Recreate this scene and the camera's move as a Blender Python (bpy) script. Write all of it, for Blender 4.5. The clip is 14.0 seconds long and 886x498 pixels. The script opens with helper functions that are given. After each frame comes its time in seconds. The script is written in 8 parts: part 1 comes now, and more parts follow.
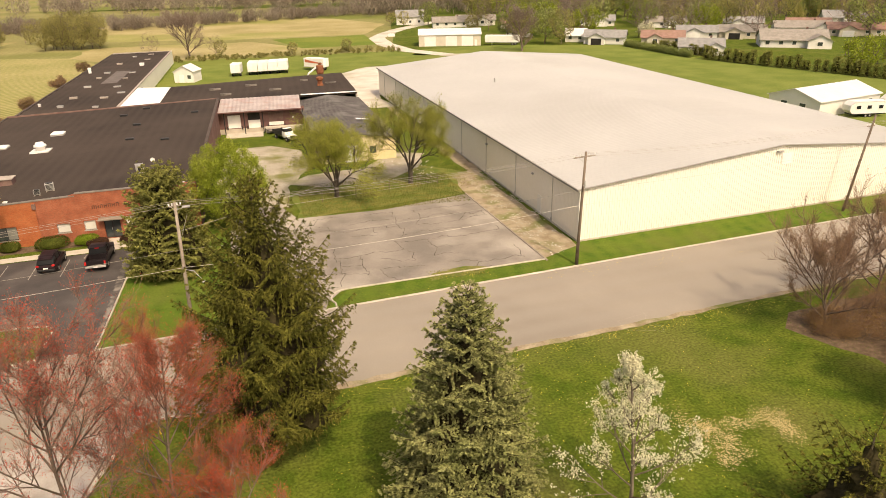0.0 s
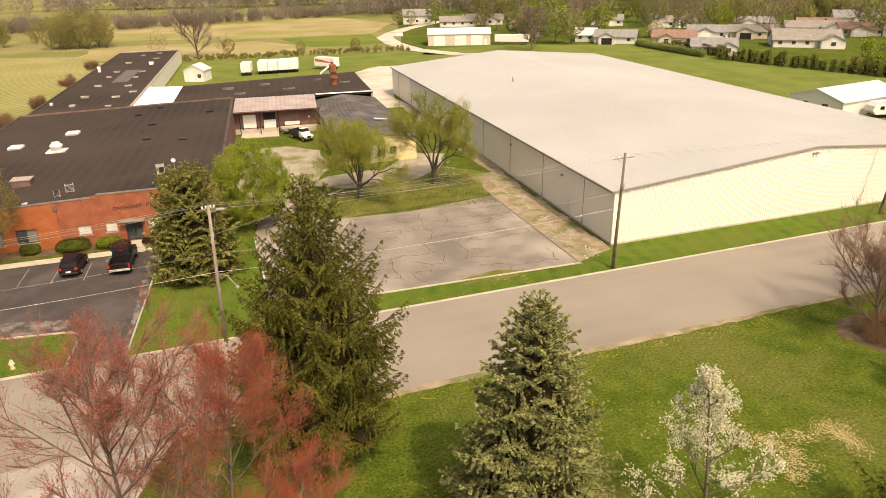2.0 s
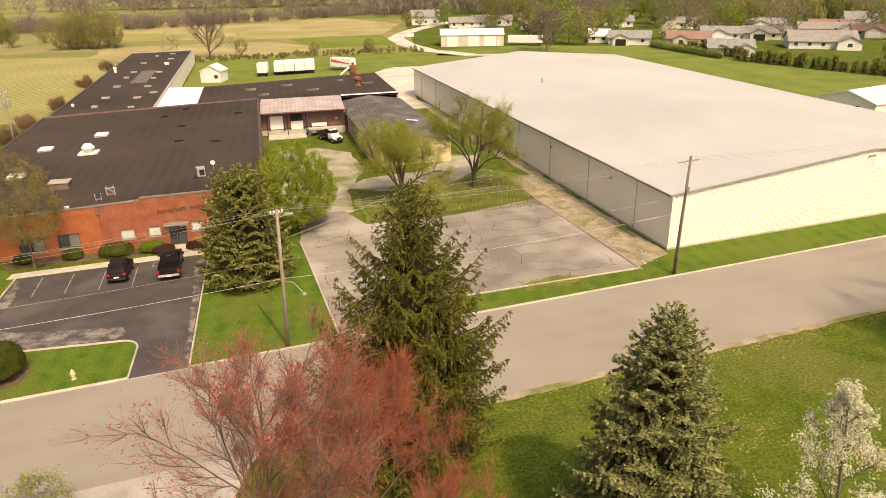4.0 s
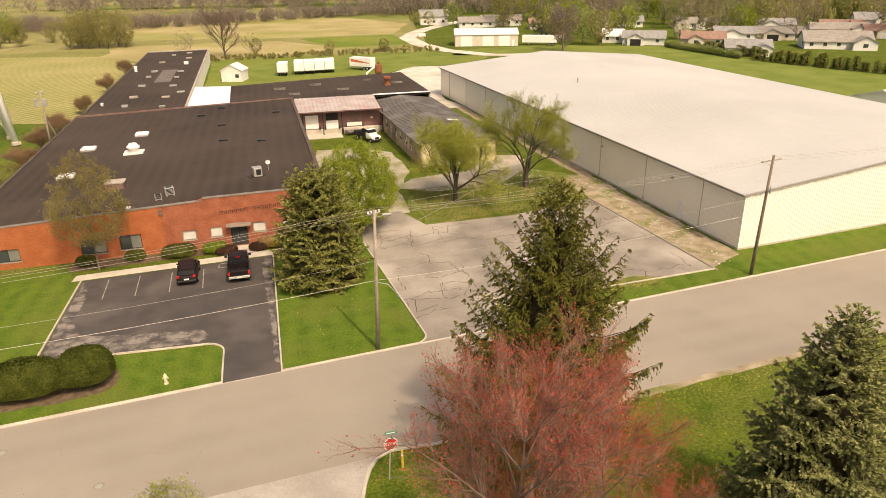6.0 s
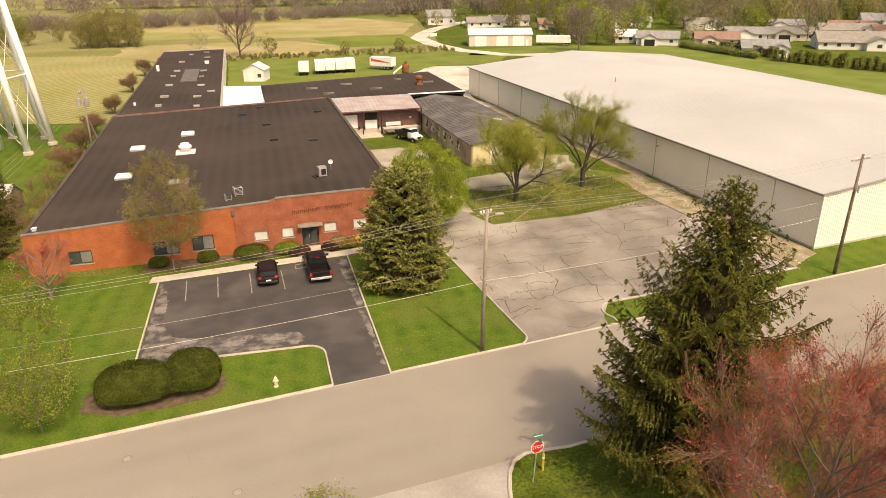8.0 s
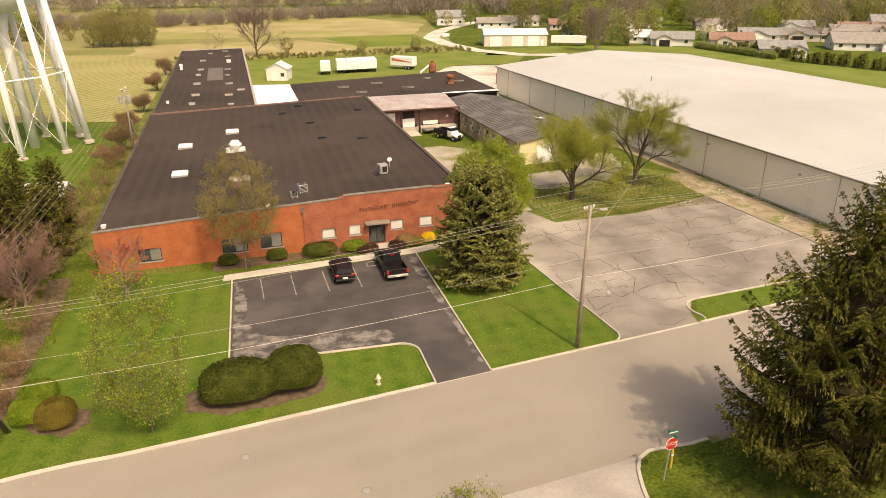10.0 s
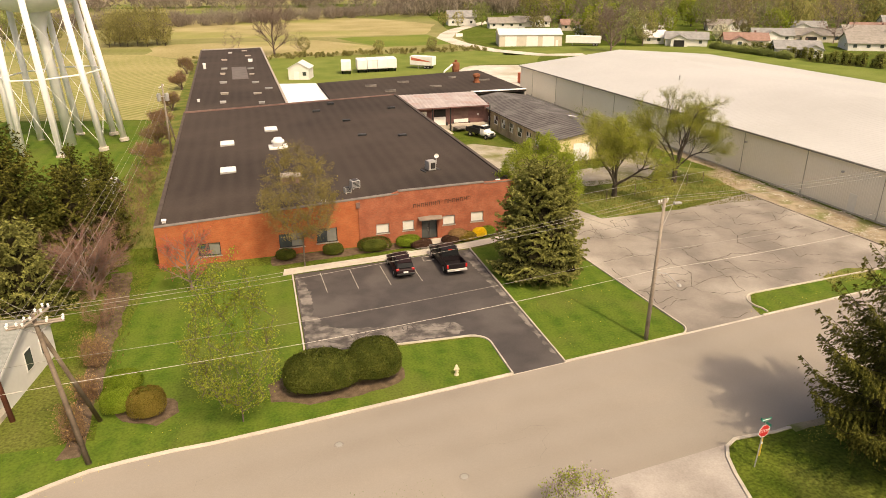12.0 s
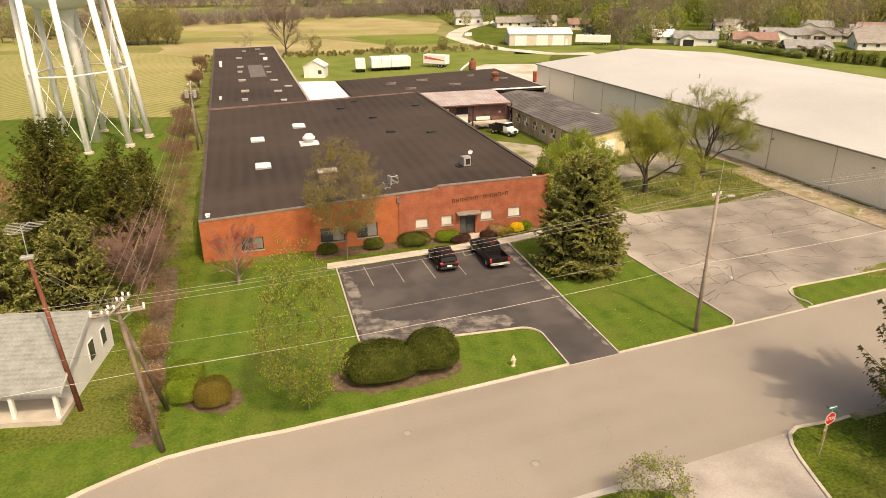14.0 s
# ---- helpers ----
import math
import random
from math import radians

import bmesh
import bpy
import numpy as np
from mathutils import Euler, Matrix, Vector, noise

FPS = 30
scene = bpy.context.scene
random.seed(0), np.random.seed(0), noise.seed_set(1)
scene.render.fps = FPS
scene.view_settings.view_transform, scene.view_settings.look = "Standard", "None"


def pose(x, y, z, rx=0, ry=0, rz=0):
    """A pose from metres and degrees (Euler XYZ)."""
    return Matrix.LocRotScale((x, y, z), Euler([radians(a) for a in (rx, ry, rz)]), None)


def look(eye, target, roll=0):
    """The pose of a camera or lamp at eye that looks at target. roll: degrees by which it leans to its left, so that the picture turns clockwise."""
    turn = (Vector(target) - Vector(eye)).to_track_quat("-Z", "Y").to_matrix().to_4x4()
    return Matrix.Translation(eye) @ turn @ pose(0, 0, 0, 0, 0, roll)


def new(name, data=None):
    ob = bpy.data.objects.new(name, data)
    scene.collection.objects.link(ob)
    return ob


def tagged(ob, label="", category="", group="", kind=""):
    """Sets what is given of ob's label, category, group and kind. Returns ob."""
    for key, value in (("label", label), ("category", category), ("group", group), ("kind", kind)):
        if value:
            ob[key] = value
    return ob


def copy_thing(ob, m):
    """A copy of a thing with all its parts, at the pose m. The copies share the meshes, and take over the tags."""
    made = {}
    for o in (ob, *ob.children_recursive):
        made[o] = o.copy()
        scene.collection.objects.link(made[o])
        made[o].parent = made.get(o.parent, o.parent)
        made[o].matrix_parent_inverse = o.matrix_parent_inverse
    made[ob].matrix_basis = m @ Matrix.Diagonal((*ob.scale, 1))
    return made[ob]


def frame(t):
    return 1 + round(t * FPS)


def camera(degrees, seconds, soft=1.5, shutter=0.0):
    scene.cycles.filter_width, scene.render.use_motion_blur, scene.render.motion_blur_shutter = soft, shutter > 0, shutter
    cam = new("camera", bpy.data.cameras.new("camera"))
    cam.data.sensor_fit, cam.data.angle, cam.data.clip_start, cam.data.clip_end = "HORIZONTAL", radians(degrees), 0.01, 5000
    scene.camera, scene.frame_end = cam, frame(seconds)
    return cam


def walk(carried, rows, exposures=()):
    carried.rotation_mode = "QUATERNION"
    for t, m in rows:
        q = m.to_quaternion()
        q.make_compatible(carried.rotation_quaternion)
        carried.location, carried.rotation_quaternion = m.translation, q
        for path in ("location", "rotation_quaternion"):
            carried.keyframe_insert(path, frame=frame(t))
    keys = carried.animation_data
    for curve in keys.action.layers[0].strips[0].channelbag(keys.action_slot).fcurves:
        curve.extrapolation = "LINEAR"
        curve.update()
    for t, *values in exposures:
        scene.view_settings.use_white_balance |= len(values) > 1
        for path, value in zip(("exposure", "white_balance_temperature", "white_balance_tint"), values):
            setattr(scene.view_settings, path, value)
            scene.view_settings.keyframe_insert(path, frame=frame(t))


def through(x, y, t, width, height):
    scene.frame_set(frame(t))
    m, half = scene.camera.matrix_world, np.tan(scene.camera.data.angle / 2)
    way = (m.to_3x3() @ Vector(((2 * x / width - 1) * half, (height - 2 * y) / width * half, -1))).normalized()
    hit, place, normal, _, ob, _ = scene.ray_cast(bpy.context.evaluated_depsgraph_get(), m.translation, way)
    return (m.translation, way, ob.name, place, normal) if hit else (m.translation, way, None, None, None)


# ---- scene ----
cam = camera(65.0, 14.0, soft=0.7)
PATH = [
    (0, (1.583, -1.272, 28.09), (2.022, 0.523, 27.324), -1.1),
    (0.5, (1.157, -0.785, 28.013), (1.597, 1.009, 27.247), -1.1),
    (1, (0.504, -0.201, 27.92), (0.944, 1.594, 27.154), -1.1),
    (1.5, (-0.219, 0.528, 27.835), (0.22, 2.323, 27.07), -1.1),
    (2, (-1.095, 1.204, 27.796), (-0.656, 2.998, 27.03), -1.0),
    (4.5, (-7.967, 4.9, 27.581), (-7.514, 6.692, 26.818), -0.8),
    (5, (-9.75, 5.575, 27.547), (-9.292, 7.366, 26.783), -0.7),
    (5.5, (-11.558, 6.25, 27.481), (-11.094, 8.04, 26.717), -0.7),
    (6, (-13.516, 6.966, 27.401), (-13.046, 8.754, 26.638), -0.7),
    (6.5, (-15.531, 7.683, 27.357), (-15.056, 9.47, 26.594), -0.6),
    (7, (-17.628, 8.414, 27.301), (-17.143, 10.198, 26.538), -0.6),
    (7.5, (-19.718, 9.157, 27.213), (-19.225, 10.939, 26.452), -0.5),
    (8, (-21.748, 9.842, 27.195), (-21.249, 11.623, 26.433), -0.5),
    (8.5, (-23.742, 10.704, 26.973), (-23.237, 12.484, 26.213), -0.5),
    (11, (-31.925, 12.676, 26.656), (-31.404, 14.452, 25.898), -0.2),
    (11.5, (-33.238, 12.833, 26.574), (-32.717, 14.61, 25.817), -0.2),
    (12, (-34.452, 12.947, 26.474), (-33.932, 14.724, 25.718), -0.2),
    (12.5, (-35.674, 13.107, 26.399), (-35.152, 14.884, 25.643), -0.1),
    (13, (-36.823, 13.213, 26.342), (-36.301, 14.989, 25.585), -0.0),
    (13.5, (-37.939, 13.308, 26.297), (-37.414, 15.083, 25.54), -0.0),
    (14, (-38.637, 13.399, 26.196), (-38.112, 15.175, 25.44), -0.1),
]
walk(cam, [(t, look(eye, target, roll)) for t, eye, target, roll in PATH], exposures=[(0.0, -0.18, 7800, 13.5), (14.0, -0.16, 7750, 13.5)])

# ---- world and sun ----
SUN_FROM = Vector((0.30, -0.954, 0.0)).normalized()
SUN_UP = radians(53)
world = bpy.data.worlds.new("world")
scene.world = world
world.use_nodes = True
wn = world.node_tree.nodes
sky = wn.new("ShaderNodeTexSky")
sky.sky_type = 'NISHITA'
sky.sun_disc = False
sky.sun_elevation = SUN_UP
sky.sun_rotation = math.atan2(SUN_FROM.x, SUN_FROM.y)
sky.dust_density = 7.0
sky.air_density = 0.75
wn["Background"].inputs["Strength"].default_value = 0.205
world.node_tree.links.new(sky.outputs["Color"], wn["Background"].inputs["Color"])
sun = new("sun", bpy.data.lights.new("sun", 'SUN'))
sun.data.energy = 2.95
sun.data.angle = radians(0.8)
sun.data.color = (1.0, 0.915, 0.72)
sun_way = Vector((SUN_FROM.x * math.cos(SUN_UP), SUN_FROM.y * math.cos(SUN_UP), math.sin(SUN_UP)))
sun.matrix_world = look(sun_way * 100, (0, 0, 0))

# ---- materials ----
def mat(name, c1, c2, scale=1.0, rough=0.85, bump=0.0, metal=0.0, fine=None, fine_amt=0.25, island=0.0, rand=0.0, detail=6.0, lo=0.35, hi=0.65,
        wave=None, spec=0.3, coords="Object", c3=None, scale3=0.05, trans=0.0):
    """A surface of two colours mixed by noise, with a finer grain, optional third colour in large patches, stripes, relief and variation by piece."""
    m = bpy.data.materials.new(name)
    m.use_nodes = True
    nt = m.node_tree
    n, l = nt.nodes, nt.links
    b = n["Principled BSDF"]
    tc = n.new("ShaderNodeTexCoord")
    src = tc.outputs[coords]
    no = n.new("ShaderNodeTexNoise")
    no.inputs["Scale"].default_value = scale
    no.inputs["Detail"].default_value = detail
    l.new(src, no.inputs["Vector"])
    ramp = n.new("ShaderNodeMapRange")
    ramp.inputs["From Min"].default_value, ramp.inputs["From Max"].default_value = lo, hi
    l.new(no.outputs["Fac"], ramp.inputs["Value"])
    mix = n.new("ShaderNodeMix")
    mix.data_type = 'RGBA'
    mix.inputs["A"].default_value, mix.inputs["B"].default_value = (*c1, 1), (*c2, 1)
    l.new(ramp.outputs["Result"], mix.inputs["Factor"])
    col = mix.outputs["Result"]
    if c3:
        n3 = n.new("ShaderNodeTexNoise")
        n3.inputs["Scale"].default_value = scale3
        n3.inputs["Detail"].default_value = 4
        l.new(src, n3.inputs["Vector"])
        r3 = n.new("ShaderNodeMapRange")
        r3.inputs["From Min"].default_value, r3.inputs["From Max"].default_value = 0.5, 0.66
        l.new(n3.outputs["Fac"], r3.inputs["Value"])
        m3 = n.new("ShaderNodeMix")
        m3.data_type = 'RGBA'
        m3.inputs["B"].default_value = (*c3, 1)
        l.new(r3.outputs["Result"], m3.inputs["Factor"])
        l.new(col, m3.inputs["A"])
        col = m3.outputs["Result"]
    if wave:
        wscale, wang, wcol, wamt = wave
        mp = n.new("ShaderNodeMapping")
        mp.inputs["Rotation"].default_value = (0, 0, wang)
        l.new(src, mp.inputs["Vector"])
        w = n.new("ShaderNodeTexWave")
        w.inputs["Scale"].default_value = wscale
        w.inputs["Distortion"].default_value = 1.2
        w.inputs["Detail"].default_value = 2
        w.inputs["Detail Scale"].default_value = 0.6
        l.new(mp.outputs["Vector"], w.inputs["Vector"])
        wm = n.new("ShaderNodeMix")
        wm.data_type = 'RGBA'
        wm.inputs["B"].default_value = (*wcol, 1)
        sc = n.new("ShaderNodeMath")
        sc.operation = 'MULTIPLY'
        sc.inputs[1].default_value = wamt
        l.new(w.outputs["Fac"], sc.inputs[0])
        l.new(sc.outputs["Value"], wm.inputs["Factor"])
        l.new(col, wm.inputs["A"])
        col = wm.outputs["Result"]
    hsv = n.new("ShaderNodeHueSaturation")
    l.new(col, hsv.inputs["Color"])
    value = None

    def scaled(socket, amount):
        a = n.new("ShaderNodeMapRange")
        a.inputs["To Min"].default_value, a.inputs["To Max"].default_value = 1 - amount, 1 + amount
        l.new(socket, a.inputs["Value"])
        return a.outputs["Result"]
    terms = []
    if fine:
        nf = n.new("ShaderNodeTexNoise")
        nf.inputs["Scale"].default_value = fine
        nf.inputs["Detail"].default_value = 3
        l.new(src, nf.inputs["Vector"])
        terms.append(scaled(nf.outputs["Fac"], fine_amt))
    if island:
        g = n.new("ShaderNodeNewGeometry")
        terms.append(scaled(g.outputs["Random Per Island"], island))
    if rand:
        oi = n.new("ShaderNodeObjectInfo")
        terms.append(scaled(oi.outputs["Random"], rand))
    for t in terms:
        if value is None:
            value = t
        else:
            mu = n.new("ShaderNodeMath")
            mu.operation = 'MULTIPLY'
            l.new(value, mu.inputs[0])
            l.new(t, mu.inputs[1])
            value = mu.outputs["Value"]
    if value is not None:
        l.new(value, hsv.inputs["Value"])
    l.new(hsv.outputs["Color"], b.inputs["Base Color"])
    b.inputs["Roughness"].default_value = rough
    b.inputs["Metallic"].default_value = metal
    b.inputs["Specular IOR Level"].default_value = spec
    if trans:
        b.inputs["Transmission Weight"].default_value = 0.0
        b.inputs["Subsurface Weight"].default_value = 0.0
    if bump:
        nb = n.new("ShaderNodeTexNoise")
        nb.inputs["Scale"].default_value = fine or scale * 8
        nb.inputs["Detail"].default_value = 4
        l.new(src, nb.inputs["Vector"])
        bp = n.new("ShaderNodeBump")
        bp.inputs["Strength"].default_value = bump
        bp.inputs["Distance"].default_value = 0.05
        l.new(nb.outputs["Fac"], bp.inputs["Height"])
        l.new(bp.outputs["Normal"], b.inputs["Normal"])
    return m


def leafmat(name, c1, c2, rough=0.8, island=0.35, rand=0.1, through=0.35, scale=0.25):
    """Leaves and needles: two greens by noise and by leaf, with light passing through."""
    m = mat(name, c1, c2, scale, rough, island=island, rand=rand, spec=0.05)
    nt = m.node_tree
    n, l = nt.nodes, nt.links
    b, out = n["Principled BSDF"], n["Material Output"]
    tr = n.new("ShaderNodeBsdfTranslucent")
    l.new(b.inputs["Base Color"].links[0].from_socket, tr.inputs["Color"])
    mx = n.new("ShaderNodeMixShader")
    mx.inputs["Fac"].default_value = through
    l.new(b.outputs["BSDF"], mx.inputs[1])
    l.new(tr.outputs["BSDF"], mx.inputs[2])
    l.new(mx.outputs["Shader"], out.inputs["Surface"])
    return m


GRASS = mat("grass", (0.060, 0.094, 0.009), (0.108, 0.134, 0.018), 0.5, 0.95, 0.8, fine=5.0, fine_amt=1.0, spec=0.1, c3=(0.125, 0.135, 0.030), scale3=0.11, detail=10)
LAWN = mat("lawn grass", (0.060, 0.112, 0.012), (0.098, 0.146, 0.018), 0.8, 0.95, 0.8, fine=6.0, fine_amt=0.55, spec=0.1, wave=(0.16, 0.1, (0.115, 0.158, 0.022), 0.5), c3=(0.112, 0.138, 0.026), scale3=0.16, detail=10)
LAWN_FAR = mat("bright mown grass", (0.13, 0.168, 0.032), (0.185, 0.215, 0.052), 0.12, 0.95, 0.4, fine=3.0, fine_amt=0.3, spec=0.1, c3=(0.18, 0.20, 0.045), scale3=0.02)
TRACK = mat("worn stony track", (0.33, 0.29, 0.22), (0.44, 0.39, 0.31), 0.35, 0.95, 0.5, fine=4.0, fine_amt=0.3, spec=0.1, c3=(0.18, 0.18, 0.06), scale3=0.16)
ROUGH_GRASS = mat("rough grass", (0.10, 0.14, 0.025), (0.21, 0.20, 0.06), 0.45, 0.95, 0.7, fine=6.0, fine_amt=0.5, spec=0.1)
FIELD_STRAW = mat("stubble field", (0.30, 0.255, 0.115), (0.40, 0.335, 0.17), 0.05, 0.95, 0.4, fine=1.2, fine_amt=0.35, spec=0.05, c3=(0.22, 0.24, 0.055), scale3=0.012)
FIELD_ROWS = mat("stubble field in rows", (0.21, 0.215, 0.060), (0.31, 0.275, 0.11), 0.05, 0.95, 0.4, fine=1.0, fine_amt=0.35, spec=0.05, wave=(0.16, 0.75, (0.42, 0.36, 0.19), 0.55), c3=(0.185, 0.205, 0.045), scale3=0.014)
MEADOW = mat("pale olive meadow", (0.20, 0.195, 0.070), (0.29, 0.255, 0.115), 0.03, 0.95, 0.4, fine=0.8, fine_amt=0.35, spec=0.05, c3=(0.165, 0.190, 0.050), scale3=0.014)
FIELD_GREEN = mat("green field", (0.12, 0.17, 0.03), (0.20, 0.22, 0.05), 0.04, 0.95, 0.3, fine=1.0, fine_amt=0.3, spec=0.05)
ASPHALT = mat("old road asphalt", (0.280, 0.243, 0.200), (0.325, 0.282, 0.231), 0.12, 0.9, 0.12, fine=14.0, fine_amt=0.10, spec=0.2, c3=(0.255, 0.221, 0.182), scale3=0.07, wave=(0.12, 1.468, (0.305, 0.268, 0.224), 0.5))
LOT_ASPHALT = mat("cracked lot asphalt", (0.195, 0.170, 0.145), (0.30, 0.262, 0.220), 0.22, 0.92, 0.35, fine=10.0, fine_amt=0.3, spec=0.2, c3=(0.40, 0.355, 0.30), scale3=0.10, detail=12)
FRESH_ASPHALT = mat("sealed asphalt", (0.060, 0.052, 0.049), (0.080, 0.069, 0.063), 0.5, 0.75, 0.2, fine=16.0, fine_amt=0.25, spec=0.3, c3=(0.105, 0.091, 0.082), scale3=0.22)
WORN_ASPHALT = mat("worn sealed asphalt", (0.080, 0.070, 0.064), (0.25, 0.22, 0.19), 0.9, 0.85, 0.2, fine=5.0, fine_amt=0.35, spec=0.2, lo=0.40, hi=0.62, detail=12)
CRACK = mat("crack", (0.045, 0.036, 0.028), (0.09, 0.07, 0.05), 1.5, 0.95)
CONCRETE = mat("concrete", (0.45, 0.40, 0.33), (0.56, 0.50, 0.41), 0.8, 0.9, 0.2, fine=12.0, fine_amt=0.15, spec=0.2)
GRAVEL = mat("pale gravel", (0.52, 0.475, 0.40), (0.64, 0.59, 0.51), 0.3, 0.95, 0.5, fine=5.0, fine_amt=0.25, spec=0.1, c3=(0.36, 0.33, 0.24), scale3=0.06)
DIRT = mat("bare dirt and dead grass", (0.26, 0.20, 0.13), (0.40, 0.33, 0.23), 0.7, 0.95, 0.5, fine=7.0, fine_amt=0.4, spec=0.1, c3=(0.17, 0.18, 0.06), scale3=0.3)
MULCH = mat("mulch", (0.10, 0.07, 0.045), (0.17, 0.12, 0.08), 2.0, 0.95, 0.6, fine=15.0, fine_amt=0.4, spec=0.1)
MEMBRANE = mat("dark roof membrane", (0.050, 0.037, 0.029), (0.070, 0.053, 0.042), 0.12, 0.9, 0.25, fine=5.0, fine_amt=0.22, spec=0.2, c3=(0.040, 0.030, 0.024), scale3=0.06, wave=(0.21, 0.02, (0.075, 0.058, 0.047), 0.3))
SHINGLE = mat("dark rolled roofing", (0.046, 0.040, 0.038), (0.095, 0.085, 0.08), 0.7, 0.9, 0.4, fine=4.0, fine_amt=0.45, spec=0.2, wave=(0.35, 1.45, (0.22, 0.20, 0.185), 0.55), c3=(0.15, 0.14, 0.13), scale3=0.25)
WHITE_ROOF = mat("white roof coating", (0.88, 0.87, 0.85), (0.80, 0.79, 0.76), 0.6, 0.7, 0.1, fine=6.0, fine_amt=0.08)
METAL_ROOF = mat("pale metal roofing", (0.45, 0.443, 0.422), (0.50, 0.49, 0.465), 0.05, 0.6, 0.05, fine=1.5, fine_amt=0.06, spec=0.3, c3=(0.43, 0.42, 0.395), scale3=0.03)
CREAM_METAL = mat("cream metal siding", (0.81, 0.775, 0.68), (0.84, 0.81, 0.715), 0.2, 0.6, 0.05, fine=3.0, fine_amt=0.07, spec=0.3)
# Cream siding made lighter and warmer: ground bounce on the shaded side, in colour.
SIDE_BOUNCE_METAL = mat("warm cream side siding with bounce light", (0.86, 0.80, 0.67), (0.88, 0.825, 0.70), 0.2, 0.6, 0.05, fine=3.0, fine_amt=0.05, spec=0.3)
EAVE_METAL = mat("grey eave trim", (0.26, 0.25, 0.21), (0.33, 0.31, 0.27), 0.8, 0.6, spec=0.4)
PINK_METAL = mat("faded red ribbed metal", (0.37, 0.31, 0.29), (0.46, 0.40, 0.38), 0.5, 0.65, 0.1, fine=5.0, fine_amt=0.2, spec=0.3, c3=(0.40, 0.29, 0.26), scale3=0.4)
MAROON = mat("maroon siding", (0.15, 0.075, 0.066), (0.21, 0.115, 0.10), 0.6, 0.8, 0.2, fine=6.0, fine_amt=0.25)
COPING = mat("rusty roof edge", (0.15, 0.085, 0.07), (0.22, 0.14, 0.115), 0.8, 0.75, 0.2, fine=8.0, fine_amt=0.25)
PALE_COPING = mat("pale coping", (0.46, 0.40, 0.34), (0.36, 0.31, 0.26), 0.9, 0.7, 0.1, fine=6.0, fine_amt=0.15)
TAN_BLOCK = mat("tan painted block", (0.42, 0.33, 0.20), (0.52, 0.42, 0.27), 0.5, 0.9, 0.3, fine=5.0, fine_amt=0.2, c3=(0.30, 0.23, 0.14), scale3=0.3)
YELLOW_WALL = mat("pale yellow wall", (0.66, 0.56, 0.30), (0.72, 0.62, 0.38), 0.5, 0.85, 0.1, fine=4.0, fine_amt=0.1)
WHITE_PAINT = mat("white paint", (0.84, 0.82, 0.78), (0.78, 0.76, 0.71), 0.8, 0.55, 0.05, fine=6.0, fine_amt=0.05, rand=0.05)
GREY_PAINT = mat("grey metal", (0.36, 0.35, 0.33), (0.46, 0.44, 0.41), 1.0, 0.5, 0.05, metal=0.3)
OLD_CONCRETE_WALL = mat("grey block wall", (0.40, 0.36, 0.30), (0.50, 0.46, 0.39), 0.5, 0.9, 0.2, fine=5.0, fine_amt=0.15)
DARK = mat("dark opening", (0.020, 0.018, 0.016), (0.03, 0.027, 0.024), 1.0, 0.8)
BLACK_METAL = mat("black trim", (0.02, 0.02, 0.02), (0.03, 0.03, 0.03), 1.0, 0.5)
RUST = mat("rusted steel", (0.20, 0.07, 0.03), (0.30, 0.12, 0.06), 1.2, 0.85, 0.3, fine=6.0, fine_amt=0.3)
BARK = mat("bark", (0.12, 0.092, 0.066), (0.20, 0.16, 0.12), 1.5, 0.95, 0.6, fine=12.0, fine_amt=0.35)
GREY_BARK = mat("pale twigs", (0.19, 0.135, 0.11), (0.28, 0.21, 0.175), 1.5, 0.95, 0.4, fine=12.0, fine_amt=0.3)
POLE_WOOD = mat("weathered pole wood", (0.14, 0.105, 0.075), (0.22, 0.17, 0.125), 1.0, 0.9, 0.4, fine=9.0, fine_amt=0.3)
POLE_GREY = mat("grey weathered pole wood", (0.26, 0.21, 0.165), (0.34, 0.285, 0.23), 1.0, 0.9, 0.4, fine=9.0, fine_amt=0.3)
POLE_RED = mat("red-brown treated pole", (0.15, 0.05, 0.03), (0.21, 0.08, 0.05), 1.0, 0.85, 0.3, fine=9.0, fine_amt=0.25)
WIRE = mat("wire", (0.32, 0.29, 0.25), (0.40, 0.36, 0.31), 1.0, 0.5)
PALE_WIRE = mat("pale cable", (0.62, 0.56, 0.48), (0.68, 0.62, 0.54), 1.0, 0.5)
PAINT_LINE = mat("faded lane paint", (0.36, 0.33, 0.285), (0.12, 0.105, 0.09), 2.0, 0.85, fine=8.0, fine_amt=0.3, lo=0.45, hi=0.7)
PATCH_LIGHT = mat("pale worn asphalt", (0.30, 0.262, 0.225), (0.43, 0.385, 0.34), 0.35, 0.9, 0.2, fine=8.0, fine_amt=0.2, detail=10, c3=(0.45, 0.405, 0.36), scale3=0.2)


